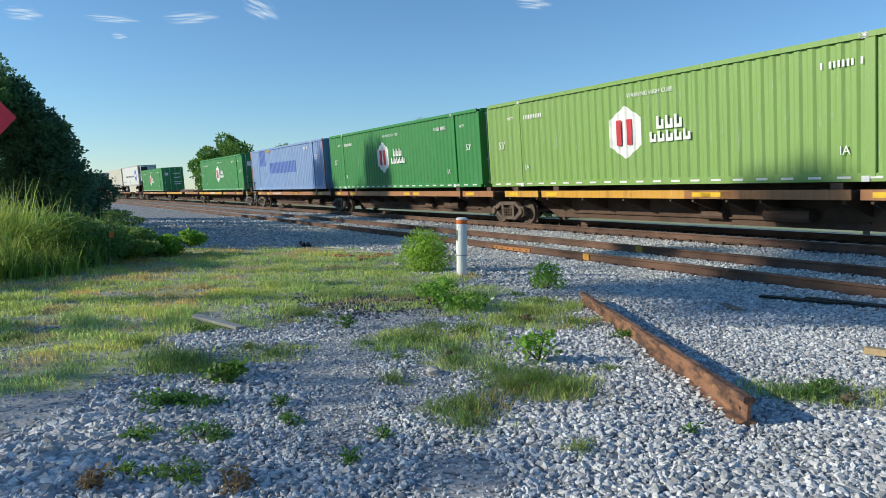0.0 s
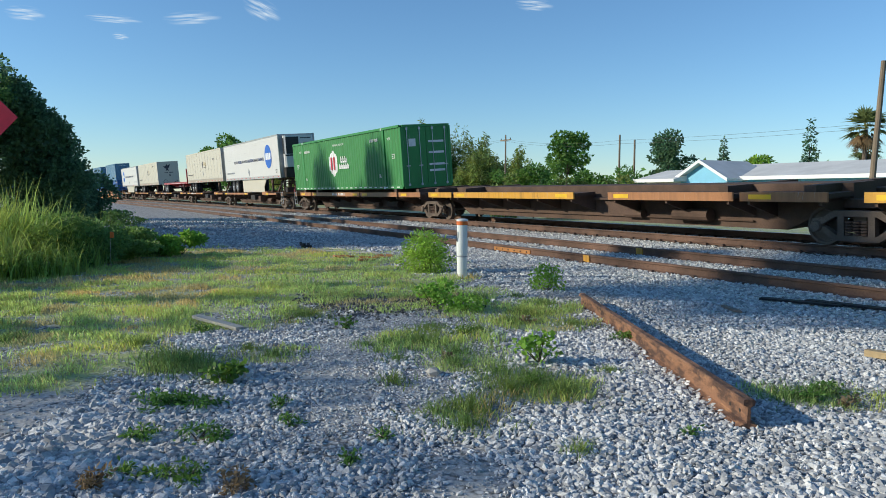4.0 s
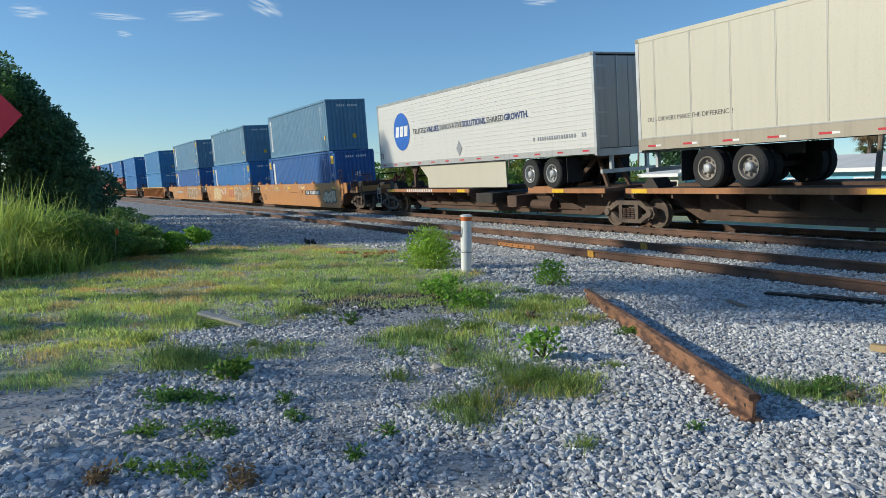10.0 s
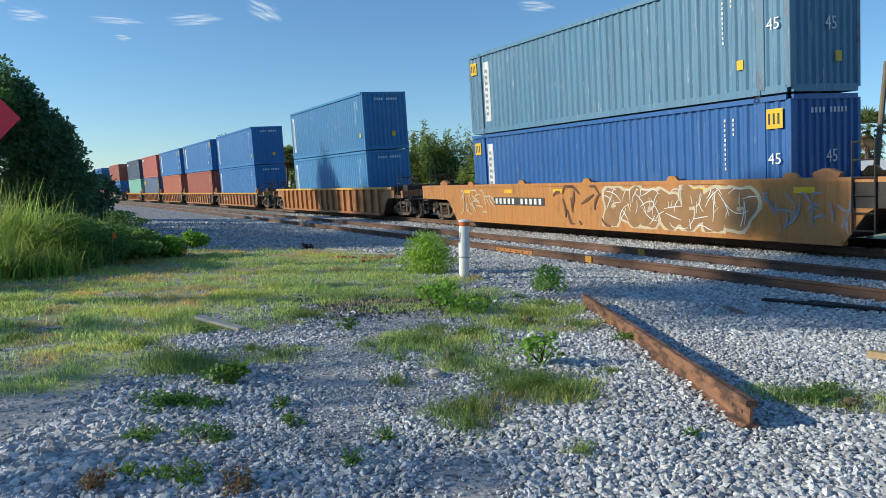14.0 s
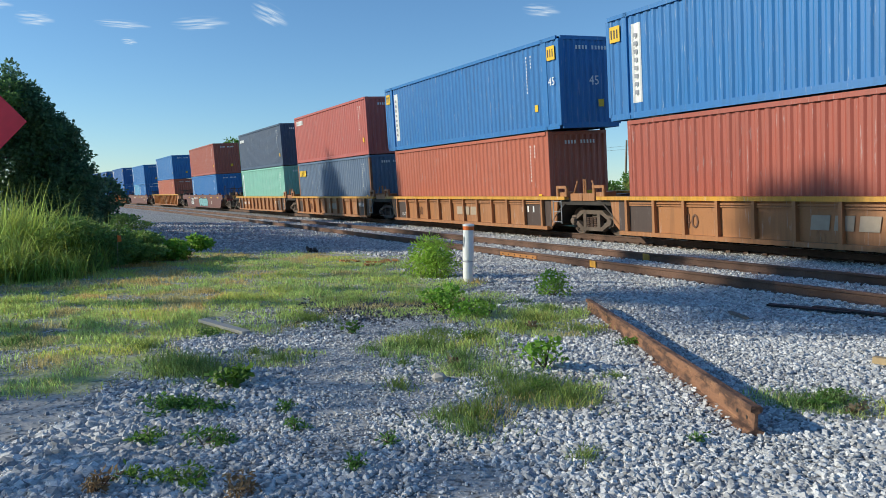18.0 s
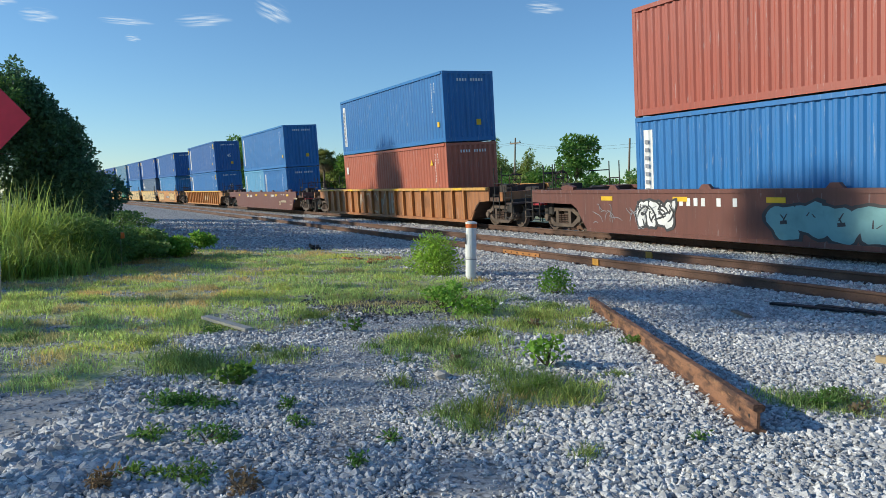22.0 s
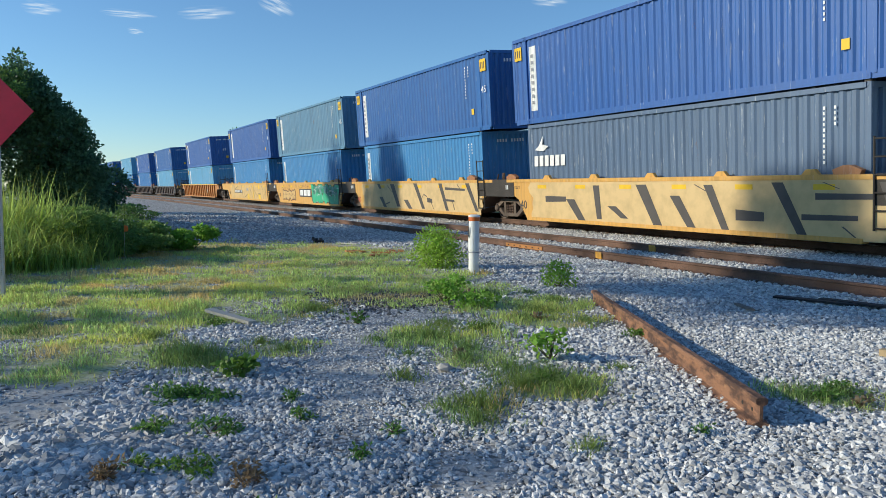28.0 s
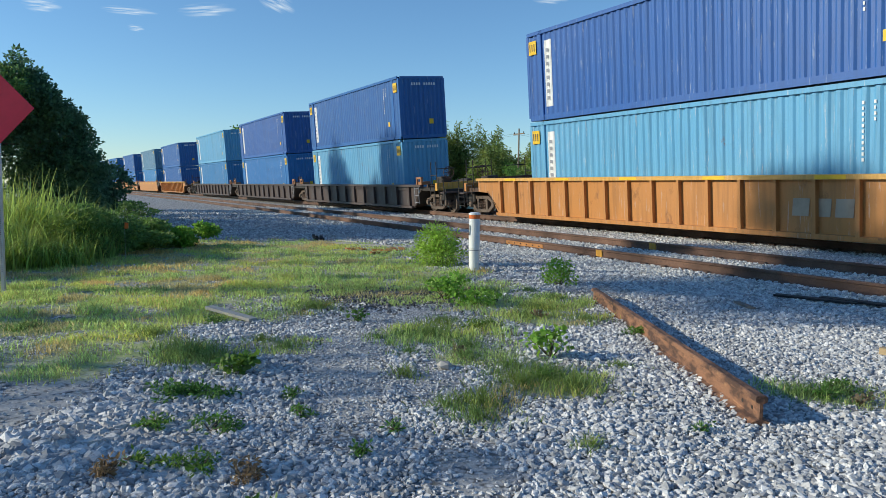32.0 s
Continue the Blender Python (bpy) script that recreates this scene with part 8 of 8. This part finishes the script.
plant("shrub", "tangled green shrub under the tree", "shrub", (-14.6, -2.4, 0), lumps(-14.6, -2.4, 0.1, 1.2, 1.0, 0.9, 10, 75), 4000, 0.09, M["leaf"], 75, shell=0.4)
# the dark tree: lumps by their distance to the side, height and radius, in a plane across the view
def beside(ahead, side):
    """A place on the ground by metres ahead of the camera and to its right."""
    return (-0.888 * ahead + 0.459 * side, 0.459 * ahead + 0.888 * side)


def screen_of_lumps(ahead, rows, deep, seed):
    rng = random.Random(seed)
    out = []
    for side, z, r in rows:
        for q in (-0.5, 0.5):
            x, y = beside(ahead + q * deep + rng.uniform(-0.3, 0.3), side * (1 + q * deep / ahead))
            out.append((x, y, z + rng.uniform(-0.1, 0.1), r, r, r * 0.95))
    return out


DARK = screen_of_lumps(23.5, [(-13.8, 3.8, 1.15), (-12.95, 3.1, 0.95), (-12.15, 2.6, 0.75), (-11.65, 2.15, 0.5), (-13.6, 2.6, 1.1), (-12.4, 1.7, 0.9), (-11.6, 1.6, 0.6), (-14.8, 3.7, 1.4), (-13.75, 4.65, 0.6), (-12.9, 3.9, 0.5), (-12.2, 3.15, 0.45), (-13.2, 4.45, 0.35), (-12.45, 3.6, 0.3), (-13.2, 1.4, 1.0), (-11.9, 1.0, 0.7)], 1.6, 81)
def sprigs(blobs, per, seed):
    """Small leafy shoots that stand out of the crown's lumps."""
    rng = random.Random(seed)
    out = []
    for x, y, z, rx, ry, rz in blobs:
        for _ in range(per):
            a, el, q = rng.uniform(0, 6.283), rng.uniform(-0.3, 1.5), rng.uniform(0.95, 1.28)
            s = rng.uniform(0.10, 0.22)
            out.append((x + rx * q * math.cos(a) * math.cos(el), y + ry * q * math.sin(a) * math.cos(el), z + rz * q * math.sin(el), s, s, s * 1.3))
    return out


DARK += sprigs(DARK, 9, 84)
plant("tree", "dense dark green broadleaf tree", "tree", (*beside(23.6, -13.4), 0), DARK, 46000, 0.13, M["leaf_dark"], 81, 0.16, 26, shell=0.45)
plant("tree", "dense dark green broadleaf tree", "tree", (*beside(21.0, -15.0), 0), lumps(*beside(21.0, -15.2), 0.8, 4.6, 2.0, 2.0, 20, 82, 0.36), 16000, 0.15, M["leaf_dark"], 82, 0.2, 20, shell=0.5)
plant("tree", "dense dark green broadleaf tree", "tree", (*beside(30, -15.2), 0), lumps(*beside(30, -15.4), 0.6, 3.6, 1.8, 1.8, 18, 83, 0.36), 10000, 0.17, M["leaf_dark"], 83, 0.15, 18, shell=0.5)
# separate paler crown: sunlight on the dark tree's top, put into leaf colour
plant("tree", "paler crown added for sunlit leaves of the dark tree", "tree", (*beside(22.0, -14.2), 0), lumps(*beside(22.0, -13.3), 3.5, 4.9, 0.75, 0.75, 14, 85, 0.32) + sprigs(lumps(*beside(22.0, -13.3), 3.7, 4.8, 0.7, 0.7, 5, 86, 0.30), 6, 87), 3600, 0.10, M["leaf_soft"], 85, 0.07, 14, shell=0.2, broad=0.4)
# trees that stand out of the picture to the sun's side and shade the ground
SHADE = "group of shade trees beside the line"


def shade_tree(ahead, side, z0, z1, r, seed, n):
    x, y = beside(ahead, side)
    return plant("tree", "tall broadleaf tree beside the crossing", "tree", (x, y, 0), lumps(x, y, z0, z1, r, r, 16, seed, 0.38), n, 0.30, M["leaf_dark"], seed, 0.08, 10, SHADE, shell=0.4)


for i, (ahead, side, z0, z1, r, n) in enumerate(((8.7, -19.0, 8.3, 9.0, 1.3, 1500), (14.1, -19.0, 8.7, 9.3, 1.1, 1200), (12.1, -22.0, 11.3, 12.7, 1.5, 1900), (24.0, -18.5, 1.5, 4.0, 2.2, 4000), (29.5, -21.5, 1.5, 5.0, 2.4, 4000), (33.9, -25.0, 3.0, 10.6, 2.2, 9000), (40.4, -28.5, 3.0, 10.4, 2.2, 9000), (6.6, -18.0, 8.0, 9.0, 1.7, 1100), (10.2, -17.0, 8.8, 9.9, 1.7, 2600), (26.0, -20.0, 2.0, 7.5, 3.0, 6000))):
    shade_tree(ahead, side, z0, z1, r, 140 + i, n)
for i, (ahead, side, h, r) in enumerate(((1.5, -9.0, 3.0, 1.0), (2.9, -9.2, 3.2, 1.0), (4.4, -9.0, 3.3, 1.1), (5.8, -9.2, 3.3, 1.0), (7.7, -9.8, 2.3, 0.5))):
    x, y = beside(ahead, side)
    plant("shrub", "tall shrub at the roadside", "shrub", (x, y, 0), lumps(x, y, 0.5, h, r, r, 12, 150 + i, 0.36), 330, 0.20, M["leaf"], 150 + i, 0.05, 12, SHADE, shell=0.4)


# ---- beyond the line: lawn, trees, houses, poles ----
def palm_tree(x, y, h, seed, spread=1.7, fronds=26):
    t = thing("palm_tree", "palm with a rough trunk and ragged fronds", "palm tree", "palms beyond the line")
    rng = random.Random(seed)
    tr = S()
    px, py, pz = x, y, -0.2
    for i in range(6):
        q = (x + rng.uniform(-0.08, 0.08), y, -0.2 + (h + 0.2) * (i + 1) / 6)
        tr.rod((px, py, pz), q, 0.19 - 0.01 * i, 9, 0.18 - 0.01 * i)
        px, py, pz = q
    part("trunk", tr, M["bark"], t)
    for nm, n, lo, hi, key in (("fronds", fronds, -0.35, 1.4, "palm"), ("dead_fronds", fronds // 2, -1.3, -0.5, "palm_dead")):
        vs, fs = [], []
        for i in range(n):
            a, el = rng.uniform(0, 6.283), rng.uniform(lo, hi)
            d = Vector((math.cos(a) * math.cos(el), math.sin(a) * math.cos(el), math.sin(el)))
            side = d.cross(Vector((0, 0, 1))).normalized()
            ln = spread * rng.uniform(0.6, 1.0) * (0.8 if nm == "dead_fronds" else 1.0)
            c = Vector((px, py, pz))
            # a fan of narrow blades at the end of each stalk
            hub = c + d * ln * 0.45
            for j in range(11):
                w = (j - 5) / 5
                tip = hub + (d * (1 - 0.45 * abs(w)) + side * w * 0.8 + Vector((0, 0, -0.25 - 0.2 * rng.random()))) * ln * 0.55
                q = (tip - hub).cross(d.cross(side)).normalized() * 0.05 * ln
                k = len(vs)
                vs += [tuple(hub - q), tuple(hub + q), tuple(tip)]
                fs.append((k, k + 1, k + 2))
            k = len(vs)
            vs += [tuple(c - side * 0.03), tuple(c + side * 0.03), tuple(hub)]
            fs.append((k, k + 1, k + 2))
        part(nm, big_mesh(nm, np.array(vs), np.array(fs), M[key]), M[key], t)
    return t


FT = "broadleaf tree in the distance"
plant("tree", FT, "tree", (-152, 31, 0), lumps(-152, 31, 3, 12.0, 9, 6, 20, 91, 0.3), 9000, 0.55, M["leaf"], 91, 0.4, 18)
plant("tree", FT, "tree", (-172, 33, 0), lumps(-172, 33, 2, 10.0, 8, 6, 16, 92, 0.3), 6000, 0.6, M["leaf"], 92, 0.4, 14)
for i, (x, y, h) in enumerate(((-118, 30, 8.2), (-113, 32, 8.9), (-108, 30, 8.6), (-103, 32, 7.6), (-97, 31, 8.0), (-121, 33, 7.2))):
    palm_tree(x, y, h - 1.6, 100 + i, 2.6, 90)
plant("thicket", "dense thicket of palms and brush beyond the line", "thicket", (-109, 33, 0), lumps(-109, 33, 0.8, 5.6, 14, 3, 30, 104, 0.24), 15000, 0.5, M["leaf_bamboo"], 104, 0.1, 20, broad=0.35, shell=0.3)
plant("thicket", "dense thicket of palms and brush beyond the line", "thicket", (-104, 35, 0), lumps(-104, 35, 0.8, 6.4, 12, 2, 24, 105, 0.24), 9000, 0.5, M["leaf"], 105, 0.1, 20, broad=0.5, shell=0.3)
palm_tree(-105.5, 45, 6.0, 110, 2.1, 70)
palm_tree(-29.5, 45.5, 5.7, 112, 2.1, 44)
palm_tree(-30.3, 47, 4.4, 113, 1.5, 50)
def bamboo(ahead, side, wide, deep, culms, high, seed):
    """A clump of leaning culms, each a plume of narrow leaves that thins to a nodding tip."""
    rng = random.Random(seed)
    x0, y0 = beside(ahead, side)
    t = thing("bamboo", "tall feathery yellow green bamboo clump", "bamboo")
    st, bl = S(), []
    for i in range(culms):
        u, v = rng.uniform(-1, 1), rng.uniform(-1, 1)
        x, y = beside(ahead + v * deep, side + u * wide)
        h = high * rng.uniform(0.5, 1.0) ** 0.7 * (1 - 0.25 * u * u)
        lx, ly = beside(rng.uniform(-0.1, 0.1) * h, (0.12 * u + rng.uniform(-0.08, 0.08)) * h)
        pts = [(x + lx * q * q, y + ly * q * q, -0.1 + h * q * (1.08 - 0.08 * q)) for q in (0, 0.35, 0.7, 1.0)]
        for p, q, r in zip(pts, pts[1:], (0.05, 0.035, 0.02)):
            st.rod(p, q, r, 6, r * 0.7)
        for k in range(11):
            q = 0.16 + 0.86 * k / 10
            s = (1.25 - 0.95 * q ** 2) * rng.uniform(0.65, 1.15)
            bl.append((x + lx * q * q + rng.uniform(-0.4, 0.4) * s, y + ly * q * q + rng.uniform(-0.4, 0.4) * s, h * q, s, s, 0.07 * h * rng.uniform(0.5, 0.9)))
    part("culms", st, M["bark"], t)
    v, f = leaf_cloud(bl, culms * 1150, 0.50, seed, droop=0.55, shell=0.15, broad=0.26)
    part("leaves", big_mesh("leaves", v, f, M["leaf_bamboo"]), M["leaf_bamboo"], t)
    return t


bamboo(100, -0.3, 6.5, 3.0, 46, 11.2, 93)
bamboo(92, 7.0, 4.2, 2.5, 26, 7.6, 95)
plant("bush", "round green bush beyond the track", "bush", (-122, 45, 0), lumps(-122, 45, 0.5, 6.4, 8.5, 5, 18, 94, 0.32), 6500, 0.5, M["leaf"], 94, 0.2, 12)
plant("tree", FT, "tree", (-62.5, 47, 0), lumps(-62.5, 47, 4.2, 7.4, 3.6, 3, 12, 96, 0.34), 3800, 0.36, M["leaf"], 96, 0.16, 14)
plant("tree", "round dark tree with a clear trunk", "tree", (-49.3, 48, 0), lumps(-49.3, 48, 2.8, 6.4, 2.5, 2.3, 14, 97, 0.36), 4800, 0.30, M["leaf_dark"], 97, 0.2, 14)
plant("tree", "small tree with bright round crown", "tree", (-35.3, 43.7, 0), lumps(-35.3, 43.7, 2.3, 4.0, 2.2, 2, 12, 98, 0.30), 4200, 0.26, M["leaf_bright"], 98, 0.14, 14)
plant("conifer", "narrow dark green conifer beyond the houses", "conifer", (-42.9, 48, 0), [(-42.9, 48, 1.4 + 0.72 * i, 1.0 - 0.14 * i, 1.0 - 0.14 * i, 0.5) for i in range(7)], 2200, 0.22, M["leaf_dark"], 99, 0.1, 7)
plant("conifer", "narrow dark green conifer beyond the houses", "conifer", (-36.6, 50, 0), [(-36.6, 50, 1.6 + 0.75 * i, 1.1 - 0.13 * i, 1.1 - 0.13 * i, 0.5) for i in range(8)], 2200, 0.22, M["leaf_dark"], 120, 0.1, 7)


for i in range(5):
    x, y = beside(50, 4.4 + 1.9 * i)
    plant("bush", "rough green bush beyond the line", "bush", (x, y, 0), lumps(x, y, 0.4, 2.6 + 0.35 * (i % 2), 1.6, 1.4, 9, 170 + i, 0.36), 1500, 0.26, M["leaf"] if i % 2 else M["leaf_bamboo"], 170 + i, 0.05, 8)


def hedge(seed):
    rng = random.Random(seed)
    bl = []
    for i in range(150):
        x = -330 + i * 2.5
        bl.append((x, 74 + rng.uniform(-4, 4), rng.uniform(1.2, 2.6), rng.uniform(2.0, 3.6), 2.5, rng.uniform(1.4, 3.4)))
    v, f = leaf_cloud(bl, 26000, 0.8, seed, shell=0.5)
    ob = new("far_hedge", big_mesh("far_hedge", v, f, M["leaf"]))
    return tagged(ob, "far line of green trees and hedges", "trees", kind="stuff")


hedge(130)


def tree_line(seed):
    """Unseen woods added behind the camera, away from the sun, to dim container ends."""
    rng = random.Random(seed)
    bl = []
    for i in range(110):
        q = i / 109
        x, y = 30 + 10 * math.sin(q * 3) + rng.uniform(-3, 3), -46 + 100 * q
        if 9 < y < 22:
            continue
        bl.append((x, y, rng.uniform(1.5, 10.5), rng.uniform(1.8, 3.4), rng.uniform(1.8, 3.4), rng.uniform(1.6, 3.0)))
    v, f = leaf_cloud(bl, 26000, 0.9, seed, shell=0.35)
    ob = new("sky_block_trees", big_mesh("sky_block_trees", v, f, M["leaf"]))
    return tagged(ob, "unseen green trees added to block sky light", "trees", kind="stuff")


tree_line(131)


def window_of(h, x0, x1, z0, z1, y, k=-1):
    w = part("window", S().box(x0 - 0.08, x1 + 0.08, min(y, y + k * 0.06), max(y, y + k * 0.06), z0 - 0.08, z1 + 0.08), M["trim_white"], h, "white framed window")
    part("pane", S().box(x0, (x0 + x1) / 2 - 0.03, min(y + k * 0.062, y + k * 0.075), max(y + k * 0.062, y + k * 0.075), z0, z1), M["glass"], w)
    part("pane", S().box((x0 + x1) / 2 + 0.03, x1, min(y + k * 0.062, y + k * 0.075), max(y + k * 0.062, y + k * 0.075), z0, z1), M["glass"], w)


def house(x0, x1, y0, y1, eave, ridge, wall, label, wing=None):
    h = thing("house", label, "house", "houses beyond the line")
    part("wall", S().box(x0, x1, y0, y1, -0.2, eave), wall, h)
    ym = (y0 + y1) / 2
    o = 0.5
    part("roof", S().prism([(y0 - o, eave - 0.12), (y1 + o, eave - 0.12), (y1 + o, eave + 0.02), (ym, ridge), (y0 - o, eave + 0.02)], x0 - o, x1 + o, "x"), M["roof_grey"], h)
    part("fascia", S().box(x0 - o, x1 + o, y0 - o - 0.04, y0 - o + 0.0, eave - 0.16, eave + 0.05), M["trim_white"], h)
    n = int((x1 - x0) / 3.4)
    for i in range(n):
        cx = x0 + (x1 - x0) * (i + 0.7) / n
        if wing is None or cx > wing[1] + 1.2:
            window_of(h, cx - 0.6, cx + 0.6, 0.95, 2.1, y0)
    if wing:
        a, b, yf = wing
        c = (a + b) / 2
        top = eave + (b - a) * 0.24
        part("gable_wall", S().prism([(a, -0.2), (b, -0.2), (b, eave), (c, top), (a, eave)], yf, y0 + 0.1, "y"), wall, h)
        part("gable_roof", S().prism([(a - 0.35, eave - 0.22), (c, top + 0.05), (b + 0.35, eave - 0.22), (b + 0.35, eave - 0.08), (c, top + 0.20), (a - 0.35, eave - 0.08)], yf - 0.4, y0 + 2.5, "y"), M["roof_grey"], h)
        part("barge_board", S().prism([(a - 0.38, eave - 0.26), (c, top + 0.02), (b + 0.38, eave - 0.26), (b + 0.38, eave - 0.06), (c, top + 0.22), (a - 0.38, eave - 0.06)], yf - 0.45, yf - 0.40, "y"), M["trim_white"], h)
        window_of(h, c - 0.95, c - 0.35, 1.1, 2.2, yf)
        window_of(h, c + 0.35, c + 0.95, 1.1, 2.2, yf)
    return h


house(-34.9, -18.8, 37.0, 44, 2.6, 3.55, M["house_blue"], "single-storey pale blue house with a grey roof", (-35.2, -31.5, 35.6))
for i, (x, y, r, h) in enumerate(((-53.5, 41, 2.6, 3.4), (-50.2, 40, 2.3, 3.0), (-47.2, 41, 2.4, 3.7), (-44.2, 40, 2.0, 2.7), (-41.6, 41, 2.2, 3.2), (-57.5, 42, 3.0, 3.8), (-62.0, 42, 3.0, 3.4), (-67.0, 43, 3.4, 3.9))):
    plant("bush", "dark green bush before the far trees", "bush", (x, y, 0), lumps(x, y, 0.3, h, r, r * 0.7, 10, 200 + i, 0.36), 2600, 0.22, M["leaf"] if i % 3 else M["leaf_dark"], 200 + i, 0.06, 8)
house(-37.9, -35.2, 35.0, 40, 2.5, 3.2, M["house_cream"], "small cream building with a low roof")


def utility_pole(x, y, h, lean=0.0, arm=True, mat="pole_wood", label="wooden utility pole with a cross arm"):
    p = thing("utility_pole", label, "pole", "poles beyond the line")
    part("pole", S().rod((0, 0, -0.3), (lean, 0, h), 0.11, 9, 0.08), M[mat], p)
    if arm:
        part("cross_arm", S().bar((lean - 1.1, 0, h - 0.6), (lean + 1.1, 0, h - 0.6), 0.10, 0.12), M[mat], p)
        for k in (-0.95, 0.0, 0.95):
            part("insulator", S().rod((lean + k, 0, h - 0.54), (lean + k, 0, h - 0.36), 0.05, 7), M["steel_dark"], p)
    p.matrix_basis = Matrix.Translation((x, y, 0))
    return p


utility_pole(-71.1, 45, 8.2)
utility_pole(-52.0, 45, 6.9, arm=False, label="slim wooden utility pole")
utility_pole(-50.6, 45.5, 6.4, arm=False, label="slim wooden utility pole")
utility_pole(-15.35, 24, 5.9, 0.32, False, "pole_wood", "leaning yellowish wooden pole")
wires = thing("overhead_wires", "thin overhead wires between poles", "wires")
for z0, z1 in ((7.7, 6.4), (7.5, 6.1)):
    w = S()
    for (xa, za), (xb, zb) in (((-120, z0), (-71.1, z0)), ((-71.1, z0), (-52, z1)), ((-52, z1), (-10, z1))):
        n = 8
        for i in range(n):
            a, b = i / n, (i + 1) / n
            w.rod((xa + (xb - xa) * a, 45, za + (zb - za) * a - 1.6 * a * (1 - a)), (xa + (xb - xa) * b, 45, za + (zb - za) * b - 1.6 * b * (1 - b)), 0.011, 4)
    part("wire", w, M["steel_dark"], wires)


# ---- high thin clouds, very far ----
def cloud_material():
    m, nt, b = nodes_of("thin_cloud")
    n = noise_of(nt, 1.7, 5, (1.0, 4.5, 1.0), 0.5, "Generated")
    tc = nt.nodes.new("ShaderNodeTexCoord")
    gr = nt.nodes.new("ShaderNodeTexGradient")
    gr.gradient_type = "SPHERICAL"
    mp = nt.nodes.new("ShaderNodeMapping")
    mp.inputs["Location"].default_value, mp.inputs["Scale"].default_value = (-1.0, -1.0, 0), (2, 2, 0)
    nt.links.new(tc.outputs["Generated"], mp.inputs[0])
    nt.links.new(mp.outputs[0], gr.inputs[0])
    a = nt.nodes.new("ShaderNodeMath")
    a.operation = "MULTIPLY"
    nt.links.new(ramp(nt, n, 0.42, 0.75), a.inputs[0])
    nt.links.new(gr.outputs[1], a.inputs[1])
    e = nd(nt, "ShaderNodeEmission", Strength=0.85)
    e.inputs["Color"].default_value = (0.90, 0.95, 1.0, 1)
    t = nt.nodes.new("ShaderNodeBsdfTransparent")
    mx = nt.nodes.new("ShaderNodeMixShader")
    k = nt.nodes.new("ShaderNodeMath")
    k.operation, k.use_clamp = "MULTIPLY", True
    k.inputs[1].default_value = 1.6
    nt.links.new(a.outputs[0], k.inputs[0])
    nt.links.new(k.outputs[0], mx.inputs[0])
    nt.links.new(t.outputs[0], mx.inputs[1])
    nt.links.new(e.outputs[0], mx.inputs[2])
    nt.links.new(mx.outputs[0], nt.nodes["Material Output"].inputs["Surface"])
    return m


CLOUD = cloud_material()
right, fwd = Vector((0.4631, 0.8863, 0)), Vector((-0.8863, 0.4631, 0))
for az, el, w, h, tilt in ((-13.6, 13.3, 3.6, 1.5, 24), (-18.5, 12.4, 5.0, 1.0, -6), (-29.1, 11.7, 3.0, 1.0, 0), (-23.7, 11.9, 4.6, 0.6, 0), (-23.3, 10.8, 1.4, 0.5, 4), (6.8, 14.0, 3.6, 1.0, 6), (-31.5, 12.4, 3.0, 0.8, 0)):
    D = 2600.0
    c = EYE + (fwd * math.cos(radians(az)) + right * math.sin(radians(az))) * D + Vector((0, 0, D * math.tan(radians(el))))
    sx, sy = D * math.tan(radians(w)) * 0.42, D * math.tan(radians(h)) * 0.55
    me = S().add([(-sx, -sy, 0), (sx, -sy, 0), (sx, sy, 0), (-sx, sy, 0)], [(0, 1, 2, 3)]).mesh("cloud")
    ob = tagged(part("cloud", me, CLOUD), "thin white wisp of high cloud", "cloud", kind="structure")
    ob.visible_shadow = False
    ob.matrix_basis = Matrix.Translation(c) @ (EYE - c).to_track_quat("Z", "Y").to_matrix().to_4x4() @ Matrix.Rotation(radians(-tilt), 4, "Z")


# ---- what moves: the train runs through, gathering a little speed, its wheels turn ----
def motions():
    for ob, s13, up in MOVING:
        walk(ob, [(t, on_line(s13 + run(t), 0, up)) for t in range(0, 33, 2)])
    for w, a, s13 in WHEELS:
        t0 = 13.0 + (-46.0 - s13) / SPEED
        t1 = 13.0 + (6.0 - s13) / SPEED
        if t1 < 0.1 or t0 > 31.9:
            continue
        f0, f1 = max(1, math.ceil(t0 * FPS)), min(32 * FPS - 1, math.floor(t1 * FPS))
        rows = [(0.0, f0 / FPS)] + [(f / FPS, f / FPS) for f in range(f0, f1 + 1)] + [(32.0, f1 / FPS)]
        walk(w, [(t, Matrix.Translation((a, 0, 0.42)) @ Matrix.Rotation(run(q) / 0.42, 4, "Y")) for t, q in rows])


motions()
